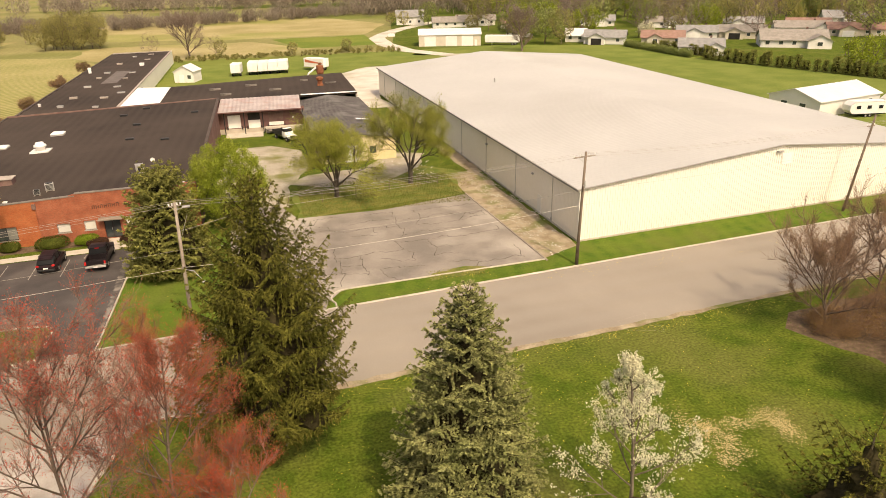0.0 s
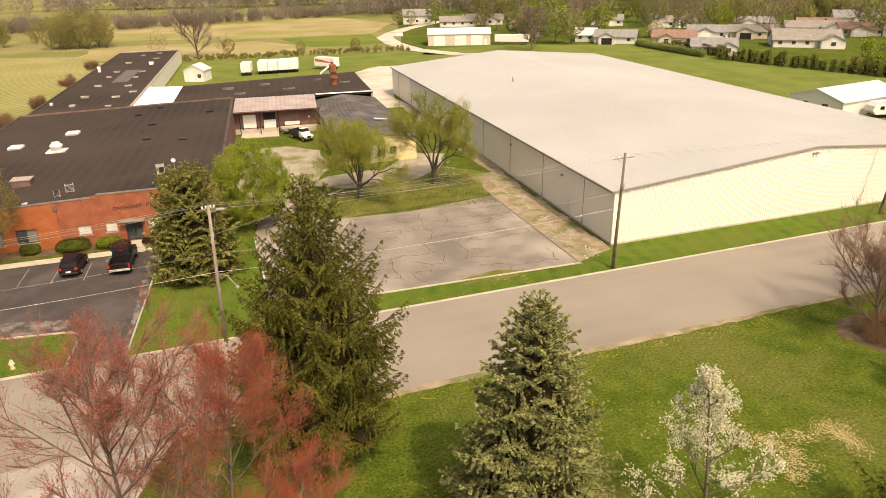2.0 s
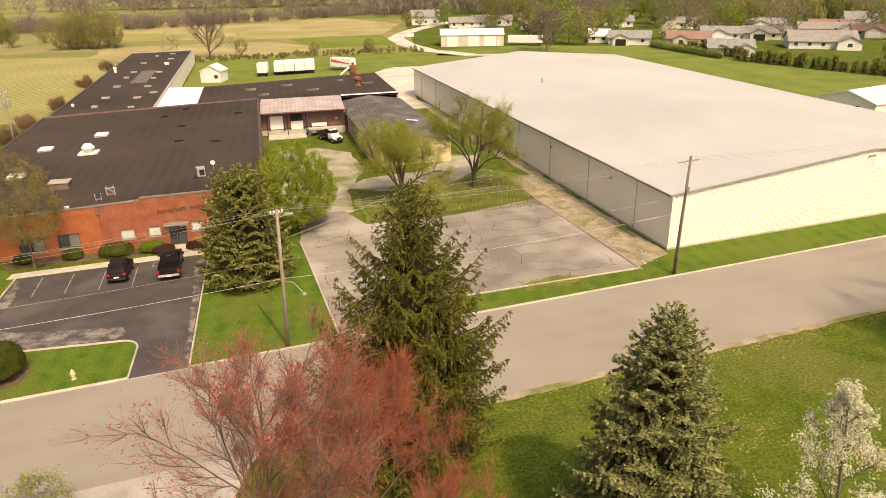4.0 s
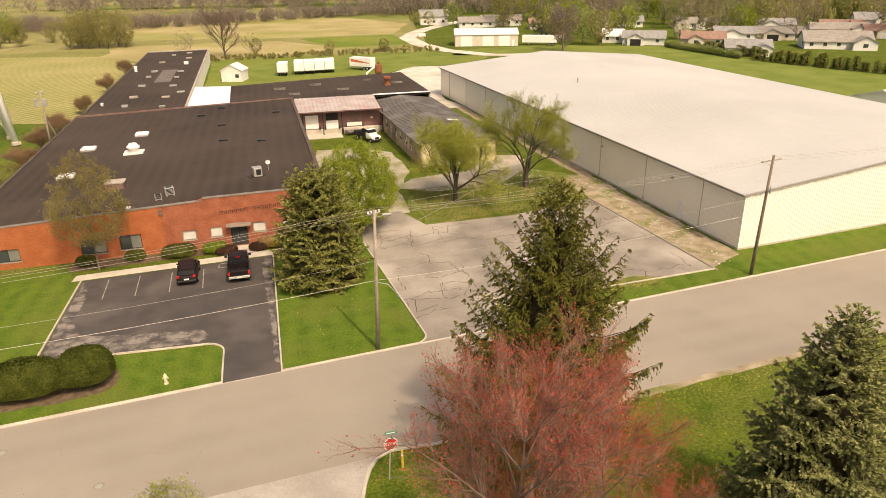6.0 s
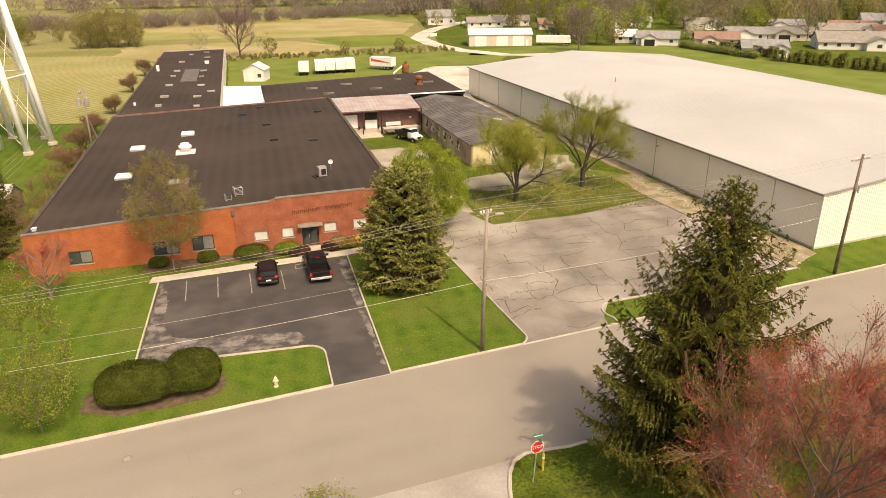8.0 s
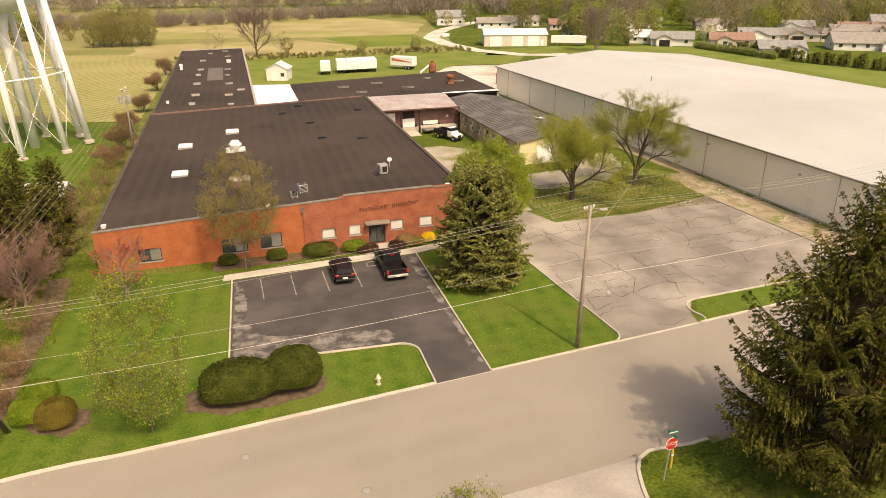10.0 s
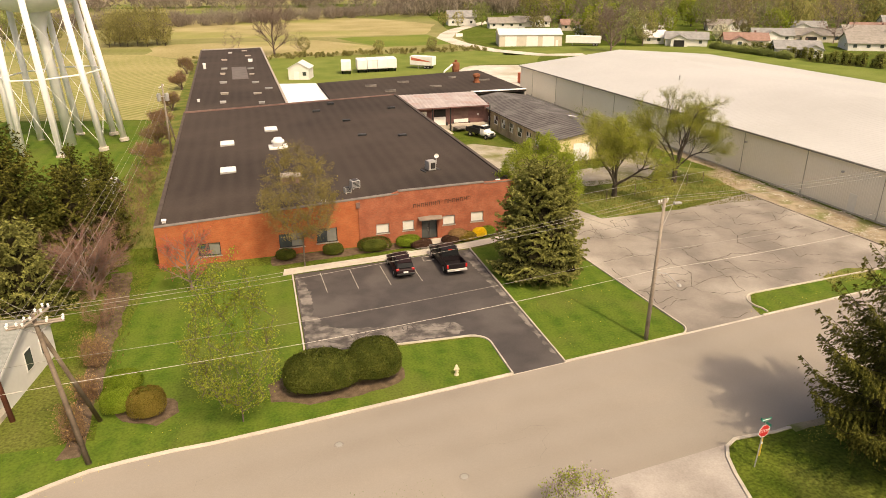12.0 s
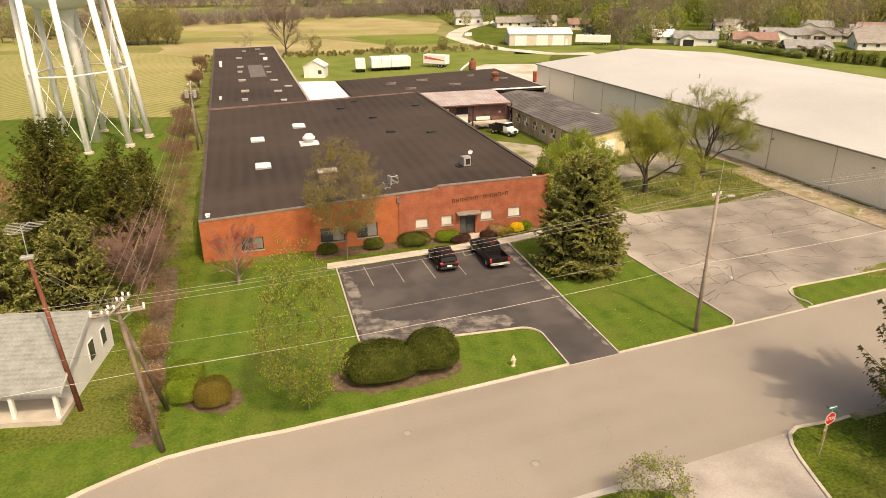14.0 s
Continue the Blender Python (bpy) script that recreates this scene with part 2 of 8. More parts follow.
def brickmat(name, c1, c2):
    m = mat(name, c1, c2, 0.8, 0.88, 0.0, fine=9.0, fine_amt=0.2, spec=0.2)
    nt = m.node_tree
    n, l = nt.nodes, nt.links
    b = n["Principled BSDF"]
    old = b.inputs["Base Color"].links[0].from_socket
    tc = n.new("ShaderNodeTexCoord")
    mp = n.new("ShaderNodeMapping")
    mp.inputs["Rotation"].default_value = (radians(90), 0, 0)
    l.new(tc.outputs["Object"], mp.inputs["Vector"])
    br = n.new("ShaderNodeTexBrick")
    br.inputs["Color1"].default_value = (0.9, 0.9, 0.9, 1)
    br.inputs["Color2"].default_value = (1.15, 1.1, 1.1, 1)
    br.inputs["Mortar"].default_value = (0.95, 1.3, 1.5, 1)
    br.inputs["Scale"].default_value = 1.0
    br.inputs["Brick Width"].default_value = 0.21
    br.inputs["Row Height"].default_value = 0.075
    br.inputs["Mortar Size"].default_value = 0.008
    l.new(mp.outputs["Vector"], br.inputs["Vector"])
    mu = n.new("ShaderNodeMix")
    mu.data_type = 'RGBA'
    mu.blend_type = 'MULTIPLY'
    mu.inputs["Factor"].default_value = 1.0
    l.new(old, mu.inputs["A"])
    l.new(br.outputs["Color"], mu.inputs["B"])
    l.new(mu.outputs["Result"], b.inputs["Base Color"])
    return m


BRICK = brickmat("red brick", (0.34, 0.096, 0.036), (0.41, 0.126, 0.050))
BRICK_OLD = brickmat("weathered red brick", (0.27, 0.082, 0.042), (0.36, 0.118, 0.062))


def glassmat(name, tint=(0.05, 0.06, 0.06)):
    m = mat(name, tint, tuple(min(1, c * 1.4) for c in tint), 0.8, 0.08, spec=0.8)
    return m


GLASS = glassmat("dark window glass", (0.045, 0.055, 0.055))
# Paler grey tint holds the sky's reflection in the pane as colour.
SKY_GLASS = glassmat("grey window glass with painted sky reflection", (0.17, 0.17, 0.15))
CAR_GLASS = mat("car glass", (0.012, 0.013, 0.014), (0.018, 0.019, 0.02), 0.8, 0.45, spec=0.1)
BLIND = mat("white window blind", (0.62, 0.60, 0.53), (0.70, 0.68, 0.61), 1.0, 0.6, wave=(3.0, 0.0, (0.5, 0.48, 0.42), 0.2))

# ---- building tools ----
class MB:
    """A plain mesh in the making: points and faces."""

    def __init__(self):
        self.v, self.f = [], []

    def add(self, pts, faces):
        k = len(self.v)
        self.v.extend(pts)
        self.f.extend([tuple(i + k for i in q) for q in faces])
        return self

    def box(self, x0, y0, z0, x1, y1, z1, bevel=0.0):
        if bevel:
            b = bevel
            lo, hi = [(x0 + b, y0 + b), (x1 - b, y0 + b), (x1 - b, y1 - b), (x0 + b, y1 - b)], [(x0, y0), (x1, y0), (x1, y1), (x0, y1)]
            rings = [(lo, z0), (hi, z0 + b), (hi, z1 - b), (lo, z1)]
            pts = [(x, y, z) for ring, z in rings for x, y in ring]
            faces = [(3, 2, 1, 0), (12, 13, 14, 15)]
            for r in range(3):
                for i in range(4):
                    j = (i + 1) % 4
                    faces.append((r * 4 + i, r * 4 + j, r * 4 + 4 + j, r * 4 + 4 + i))
            return self.add(pts, faces)
        return self.add([(x0, y0, z0), (x1, y0, z0), (x1, y1, z0), (x0, y1, z0), (x0, y0, z1), (x1, y0, z1), (x1, y1, z1), (x0, y1, z1)],
                        [(3, 2, 1, 0), (4, 5, 6, 7), (0, 1, 5, 4), (1, 2, 6, 5), (2, 3, 7, 6), (3, 0, 4, 7)])

    def prism(self, poly, z0, z1):
        """A flat polygon (x, y), counterclockwise, between two heights."""
        n = len(poly)
        pts = [(x, y, z0) for x, y in poly] + [(x, y, z1) for x, y in poly]
        faces = [tuple(range(n - 1, -1, -1)), tuple(range(n, 2 * n))] + [(i, (i + 1) % n, n + (i + 1) % n, n + i) for i in range(n)]
        return self.add(pts, faces)

    def sheet(self, poly, z):
        return self.add([(x, y, z) for x, y in poly], [tuple(range(len(poly)))])

    def tube(self, a, b, r0, r1=None, sides=6, caps=True):
        a, b = Vector(a), Vector(b)
        r1 = r0 if r1 is None else r1
        w = (b - a).normalized()
        u = w.cross(Vector((0, 0, 1)) if abs(w.z) < 0.9 else Vector((1, 0, 0))).normalized()
        v = w.cross(u)
        pts = []
        for c, r in ((a, r0), (b, r1)):
            for i in range(sides):
                t = 2 * math.pi * i / sides
                pts.append(tuple(c + (u * math.cos(t) + v * math.sin(t)) * r))
        faces = [(i, (i + 1) % sides, sides + (i + 1) % sides, sides + i) for i in range(sides)]
        if caps:
            faces += [tuple(range(sides - 1, -1, -1)), tuple(range(sides, 2 * sides))]
        return self.add(pts, faces)

    def rope(self, pts, r, sides=5):
        way = (Vector(pts[-1]) - Vector(pts[0])).normalized()
        u = way.cross(Vector((0, 0, 1))).normalized()
        v = way.cross(u)
        return self.loft([[tuple(Vector(p) + (u * math.cos(2 * math.pi * i / sides) + v * math.sin(2 * math.pi * i / sides)) * r) for i in range(sides)] for p in pts])

    def lathe(self, prof, cx=0, cy=0, sides=16):
        """Rings of (radius, height) about an upright axis."""
        pts = [(cx + r * math.cos(2 * math.pi * i / sides), cy + r * math.sin(2 * math.pi * i / sides), z) for r, z in prof for i in range(sides)]
        faces = []
        for k in range(len(prof) - 1):
            for i in range(sides):
                j = (i + 1) % sides
                faces.append((k * sides + i, k * sides + j, (k + 1) * sides + j, (k + 1) * sides + i))
        faces += [tuple(range(sides - 1, -1, -1)), tuple(range((len(prof) - 1) * sides, len(prof) * sides))]
        return self.add(pts, faces)

    def loft(self, rings, closed=True):
        n = len(rings[0])
        pts = [p for ring in rings for p in ring]
        faces = []
        for k in range(len(rings) - 1):
            for i in range(n):
                j = (i + 1) % n
                faces.append((k * n + i, k * n + j, (k + 1) * n + j, (k + 1) * n + i))
        if closed:
            faces += [tuple(range(n - 1, -1, -1)), tuple(range((len(rings) - 1) * n, len(rings) * n))]
        return self.add(pts, faces)


def mesh_of(name, mb, material, smooth=False):
    me = bpy.data.meshes.new(name)
    me.from_pydata(mb.v, [], mb.f)
    me.materials.append(material)
    if smooth:
        me.polygons.foreach_set("use_smooth", [True] * len(me.polygons))
    me.update()
    return me


def part(name, mb, material, parent, label="", smooth=False):
    ob = new(name, mesh_of(name, mb, material, smooth))
    ob.parent = parent
    return tagged(ob, label)


def thing(name, x, y, z, label, category, group="", kind="", turn=0.0):
    ob = new(name)
    ob.empty_display_size = 0.3
    ob.matrix_basis = pose(x, y, z, 0, 0, turn)
    return tagged(ob, label, category, group, kind)


def solid(name, mb, material, label, category, group="", kind="", smooth=False, at=(0, 0, 0), turn=0.0):
    ob = new(name, mesh_of(name, mb, material, smooth))
    ob.matrix_basis = pose(*at, 0, 0, turn)
    return tagged(ob, label, category, group, kind)


def structure(name, mb, material, label, smooth=False):
    return solid(name, mb, material, label, name.split("_")[0], kind="structure", smooth=smooth)


# ---- plants ----
SPRUCE_DARK = leafmat("dark spruce needles", (0.070, 0.074, 0.015), (0.148, 0.140, 0.028), island=0.5, through=0.08, scale=0.5)
SPRUCE_BLUE = leafmat("grey-green spruce needles", (0.20, 0.215, 0.075), (0.33, 0.33, 0.135), island=0.4, through=0.08, scale=0.6)
SPRUCE_MID = leafmat("green spruce needles", (0.175, 0.182, 0.046), (0.29, 0.285, 0.085), island=0.4, through=0.12, scale=0.5)
FRESH_LEAF = leafmat("fresh yellow-green leaves", (0.22, 0.28, 0.030), (0.34, 0.385, 0.060), island=0.3, through=0.4)
WILLOW_LEAF = leafmat("thin yellow-green leaves", (0.25, 0.28, 0.035), (0.36, 0.38, 0.07), island=0.3, through=0.4)
OLIVE_LEAF = leafmat("olive bronze leaves", (0.22, 0.18, 0.055), (0.31, 0.26, 0.085), island=0.35, through=0.35)
SPRING_LEAF = leafmat("sparse spring leaves", (0.21, 0.25, 0.03), (0.33, 0.36, 0.06), island=0.35, through=0.4)
RED_BUD = leafmat("red maple buds", (0.44, 0.070, 0.036), (0.56, 0.115, 0.060), island=0.3, through=0.35)
PINK_BUD = leafmat("pink buds", (0.48, 0.085, 0.062), (0.56, 0.15, 0.105), island=0.3, through=0.35)
BLOSSOM = leafmat("white blossom", (0.80, 0.76, 0.58), (0.72, 0.70, 0.48), island=0.15, through=0.3)
YEW = leafmat("dark yew leaves", (0.052, 0.066, 0.012), (0.100, 0.112, 0.022), island=0.35, through=0.15, scale=1.0)
BRIGHT_SHRUB = leafmat("bright shrub leaves", (0.15, 0.22, 0.02), (0.23, 0.29, 0.035), island=0.35, through=0.3, scale=1.0)
PLUM_SHRUB = leafmat("dark brown shrub leaves", (0.055, 0.030, 0.020), (0.095, 0.050, 0.032), island=0.35, through=0.2, scale=1.0)
BROWN_SHRUB = leafmat("bronze shrub leaves", (0.20, 0.155, 0.03), (0.27, 0.20, 0.045), island=0.35, through=0.3, scale=1.0)
YELLOW_BLOOM = leafmat("yellow forsythia bloom", (0.72, 0.48, 0.02), (0.78, 0.58, 0.05), island=0.2, through=0.3, scale=1.0)
DRY_BRUSH = leafmat("dry brown brush", (0.28, 0.175, 0.075), (0.40, 0.26, 0.115), island=0.35, through=0.2)
WOODS_OLIVE = leafmat("olive spring woods", (0.31, 0.285, 0.10), (0.40, 0.365, 0.145), island=0.15, rand=0.2, through=0.45, scale=0.06)
WOODS_GREEN = leafmat("green spring woods", (0.24, 0.275, 0.09), (0.34, 0.365, 0.13), island=0.15, rand=0.2, through=0.4, scale=0.06)
WOODS_BROWN = leafmat("brown bare woods", (0.225, 0.185, 0.145), (0.305, 0.26, 0.205), island=0.2, rand=0.2, through=0.3, scale=0.05)


def quads_mesh(name, centers, us, vs, material):
    """Many loose small leaves: a kite-shaped face about each centre with half-axes u and v."""
    n = len(centers)
    pts = np.empty((n, 4, 3))
    pts[:, 0] = centers - us
    pts[:, 1] = centers - vs + us * 0.15
    pts[:, 2] = centers + us
    pts[:, 3] = centers + vs + us * 0.15
    me = bpy.data.meshes.new(name)
    me.vertices.add(4 * n)
    me.vertices.foreach_set("co", pts.reshape(-1))
    me.loops.add(4 * n)
    me.loops.foreach_set("vertex_index", np.arange(4 * n, dtype=np.int32))
    me.polygons.add(n)
    me.polygons.foreach_set("loop_start", np.arange(0, 4 * n, 4, dtype=np.int32))
    me.polygons.foreach_set("loop_total", np.full(n, 4, dtype=np.int32))
    me.materials.append(material)
    me.update(calc_edges=True)
    return me


def part_mesh(name, me, parent, label="", kind=""):
    ob = new(name, me)
    ob.parent = parent
    return tagged(ob, label, kind=kind)


def unit(a):
    return a / np.maximum(np.linalg.norm(a, axis=-1, keepdims=True), 1e-9)


# Near-black: colours the bough wood and paints the deep shade inside conifer crowns.
TWIG_AND_SHADE = mat("dark twigs and painted inner shade", (0.030, 0.026, 0.012), (0.060, 0.050, 0.024), 2.0, 0.95, 0.6, fine=9.0, fine_amt=0.5, spec=0.05)


def boughs(rng, h, r, base, density, tip, power, dz, per, rise, curl, wide, hang, even, gap, lop=None, cap=99.0, clump=0.45, leaf=(0.30, 0.46), stiff=0.42):
    """One conifer stem: whorls of feathered boughs with side twigs, each twig set with short pointed needle sprays. Gives the sprays' centres and axes and the boughs' wood."""
    C, U, V, wood = [], [], [], []
    z = base
    while z < h - 0.25:
        s = (z - base) / (h - base)
        reach = min(cap, r * (1 - s) ** power) * min(1, 0.84 + s * 2.0) + 0.12
        n = max(4, int(per * (0.5 + 0.5 * (1 - s))))
        a0 = rng.uniform(0, 6.28)
        for k in range(n):
            if rng.random() < gap:
                continue
            az = a0 + 6.283 * k / n + rng.normal(0, 0.15)
            L = reach * rng.uniform(*even)
            if lop:
                L *= 1 + lop[1] * max(0.0, math.cos(az - lop[0])) * max(0.0, 1 - 2.4 * s)
            up = rise[0] + (rise[1] - rise[0]) * s ** 1.3 + rng.normal(0, 0.07)
            zb = z + rng.normal(0, 0.12 * dz)
            out = np.array([math.cos(az), math.sin(az), 0])
            side = np.array([-math.sin(az), math.cos(az), 0])
            sway = rng.normal(0, 0.06)
            ns = int(L / (tip * 1.15)) + 4
            t = np.linspace(0.10, 1.0, ns)
            t = np.clip(0.35 * t + 0.65 * np.round((t + rng.uniform(0, 0.3)) * L / clump) * clump / L + rng.normal(0, 0.012, ns), 0.02, 1.02)
            axis = np.outer(t * L, out) + np.outer(sway * L * t ** 2, side)
            axis[:, 2] = zb + L * (up * t + curl * t ** 3)
            w0 = np.array([0, 0, zb])
            for i in (ns // 3, 2 * ns // 3, ns - 1):
                wood.append((w0, axis[i], 0.012 + 0.010 * L * (1 - t[i]) + 0.006, 0.008 + 0.010 * L * (1 - t[i])))
                w0 = axis[i]
            sign = np.where(np.arange(ns) % 2, 1.0, -1.0)
            ls = (wide * L * np.minimum(1, (1.04 - t) * 1.7) * np.minimum(1, 0.3 + 1.5 * t) + tip * 0.9) * rng.uniform(0.65, 1.2, ns)
            sd = out * 0.62 + np.outer(sign * rng.uniform(0.6, 0.95, ns), side) + rng.normal(0, 0.10, (ns, 3))
            sd[:, 2] += 0.30 * curl * t - 0.10 - hang * rng.uniform(0.2, 1.1, ns) * (1 - 0.6 * t)
            sd = unit(sd)
            idx = np.repeat(np.arange(ns), np.maximum(3, (density * ls / (tip * 0.42)).astype(int)))
            m = len(idx)
            q = rng.uniform(0, 1, m) ** 0.8
            c = axis[idx] + sd[idx] * (q * ls[idx])[:, None] + rng.normal(0, tip * (0.12 + 0.4 * stiff), (m, 3))
            droops = rng.random(m) < 0.30 * hang
            fall = np.where(droops, rng.exponential(0.26 * hang + 0.02, m), 0.0)
            c[:, 2] -= fall + 0.14 * q * ls[idx]
            d = sd[idx] * 0.9 + rng.normal(0, stiff, (m, 3))
            d[:, 2] += np.where(droops, -0.9, 0.65 * stiff)
            d = unit(d)
            size = tip * rng.uniform(0.65, 1.3, m)
            w = unit(np.cross(d, rng.normal(0, 0.6, (m, 3)) + np.array([0, 0, 1.0])))
            C.append(c)
            U.append(d * size[:, None])
            V.append(w * (size * rng.uniform(*leaf, m))[:, None])
        z += dz * rng.uniform(0.8, 1.2) * (1.12 - 0.55 * s)
    m = 40
    c = np.column_stack([rng.normal(0, 0.05, m), rng.normal(0, 0.05, m), h - rng.uniform(-0.15, 0.9, m)])
    d = unit(np.column_stack([rng.normal(0, 0.5, m), rng.normal(0, 0.5, m), np.full(m, 1.0)]))
    C.append(c)
    U.append(d * tip)
    V.append(unit(np.cross(d, rng.normal(0, 1, (m, 3)))) * tip * 0.3)
    return np.concatenate(C), np.concatenate(U), np.concatenate(V), wood


def conifer(name, x, y, h, r, material, label, category="spruce tree", group="", base=0.4, density=1.0, tip=0.12, seed=1, power=0.6, dz=0.5, per=9, rise=(-0.10, 0.8), curl=0.10, wide=0.30,
            hang=0.0, even=(0.82, 1.08), gap=0.0, turn=0.0, core=0.5, lop=None, cap=99.0, clump=0.45, leaf=(0.30, 0.46), stiff=0.42):
    rng = np.random.default_rng(seed)
    t = thing(name, x, y, 0, label, category, group, turn=turn)
    mb = MB()
    mb.tube((0, 0, -0.2), (0, 0, h * 0.5), r * 0.055 + 0.06, r * 0.035 + 0.03, 8, caps=False).tube((0, 0, h * 0.5), (0, 0, h - 0.1), r * 0.035 + 0.03, 0.02, 8)
    part("trunk", mb, BARK, t)
    C, U, V, wood = boughs(rng, h, r, base, density, tip, power, dz, per, rise, curl, wide, hang, even, gap, lop, cap, clump, leaf, stiff)
    part_mesh("bough_wood", limb_mesh("bough_wood", wood, TWIG_AND_SHADE, 4), t, "bare wood of the boughs", kind="stuff")
    # Solid dark core, added to stand in for shade between the boughs.
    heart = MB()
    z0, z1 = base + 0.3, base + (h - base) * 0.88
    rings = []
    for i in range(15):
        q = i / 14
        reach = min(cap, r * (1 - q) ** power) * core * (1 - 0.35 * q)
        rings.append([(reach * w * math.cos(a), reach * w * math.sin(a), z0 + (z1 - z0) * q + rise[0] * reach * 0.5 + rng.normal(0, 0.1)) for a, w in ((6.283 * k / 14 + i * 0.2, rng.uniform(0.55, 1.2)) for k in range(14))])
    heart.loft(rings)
    part("inner_growth", heart, TWIG_AND_SHADE, t, "dark twigs and painted inner shade", smooth=False)
    part_mesh("crown", quads_mesh("crown", C, U, V, material), t)
    return t


def limbs(rng, h, r, n, crown_from=0.3, stems=1, thin=0.012, shell=0.55, lean=0.0, bend=1.0, top=0.5, grow=0.42):
    """Limb segments (a, b, ra, rb) and twig ends (point, direction) of a tree that fills an egg-shaped crown: every twig joins the nearest limb below it."""
    z0 = h * crown_from
    d = unit(rng.normal(0, 1, (n, 3)))
    rad = rng.uniform(0, 1, n) ** (1 / 3) * (1 - shell) + shell * rng.uniform(0.75, 1.0, n)
    lump = np.ones(n)
    for _ in range(9):
        q = unit(rng.normal(0, 1, 3))
        lump += 0.16 * np.exp(-7 * (1 - d @ q)) * rng.uniform(-1, 1)
    rad = rad * lump
    zc = z0 + (h - z0) * (1 - top)
    targets = d * rad[:, None] * np.array([r, r, 1.0])
    up = targets[:, 2] > 0
    targets[:, 2] = np.where(up, targets[:, 2] * (h - zc), targets[:, 2] * (zc - z0)) + zc
    targets = targets[np.argsort(np.linalg.norm(targets - np.array([0, 0, z0]), axis=1))]
    nodes, parents = [], []
    for s in range(stems):
        a = 6.28 * s / stems + rng.uniform(0, 1)
        off = 0.0 if stems == 1 else 0.22
        tip = np.array([math.cos(a) * off * r * 1.6 + lean, math.sin(a) * off * r * 1.6, z0 + (h - z0) * (0.55 if stems == 1 else 0.3)])
        base = np.array([math.cos(a) * off * 0.1, math.sin(a) * off * 0.1, -0.15])
        k = 8
        for i in range(k + 1):
            nodes.append(base + (tip - base) * i / k + (rng.normal(0, 0.02 * h / k, 3) if 0 < i else 0))
            parents.append(len(nodes) - 2 if i else -1)
    cap = n * 5 + 20 * stems
    P = np.zeros((cap + len(nodes), 3))
    P[:len(nodes)] = nodes
    par = list(parents)
    count = len(nodes)
    ends = []
    for t in targets:
        rel = t - P[:count]
        dist = np.linalg.norm(rel, axis=1)
        cost = dist + 1.6 * np.maximum(0, 0.5 * dist - rel[:, 2]) + np.where(P[:count, 2] < z0 * 0.7, 50.0, 0)
        j = int(np.argmin(cost))
        length = dist[j]
        k = 2 if length < 0.8 else 3 if length < 2 else 4
        a = P[j].copy()
        bow = (np.array([0, 0, -0.09 * length]) + rng.normal(0, 0.035 * length, 3)) * bend
        last = j
        for i in range(1, k + 1):
            q = i / k
            P[count] = a + (t - a) * q + bow * (4 * q * (1 - q)) * 0.5
            par.append(last)
            last = count
            count += 1
        dirn = unit(P[last] - P[par[last]])
        ends.append((P[last].copy(), dirn))
    kids = np.zeros(count)
    for i in range(count - 1, -1, -1):
        kids[i] = max(kids[i], 1)
        if par[i] >= 0:
            kids[par[i]] += kids[i]
    rad_ = thin * kids ** grow
    segs = [(P[par[i]], P[i], rad_[par[i]] if par[par[i]] >= 0 or True else 0, rad_[i]) for i in range(count) if par[i] >= 0]
    segs = [(a_, b_, min(ra, rb * 1.35), rb) for a_, b_, ra, rb in segs]
    return segs, ends


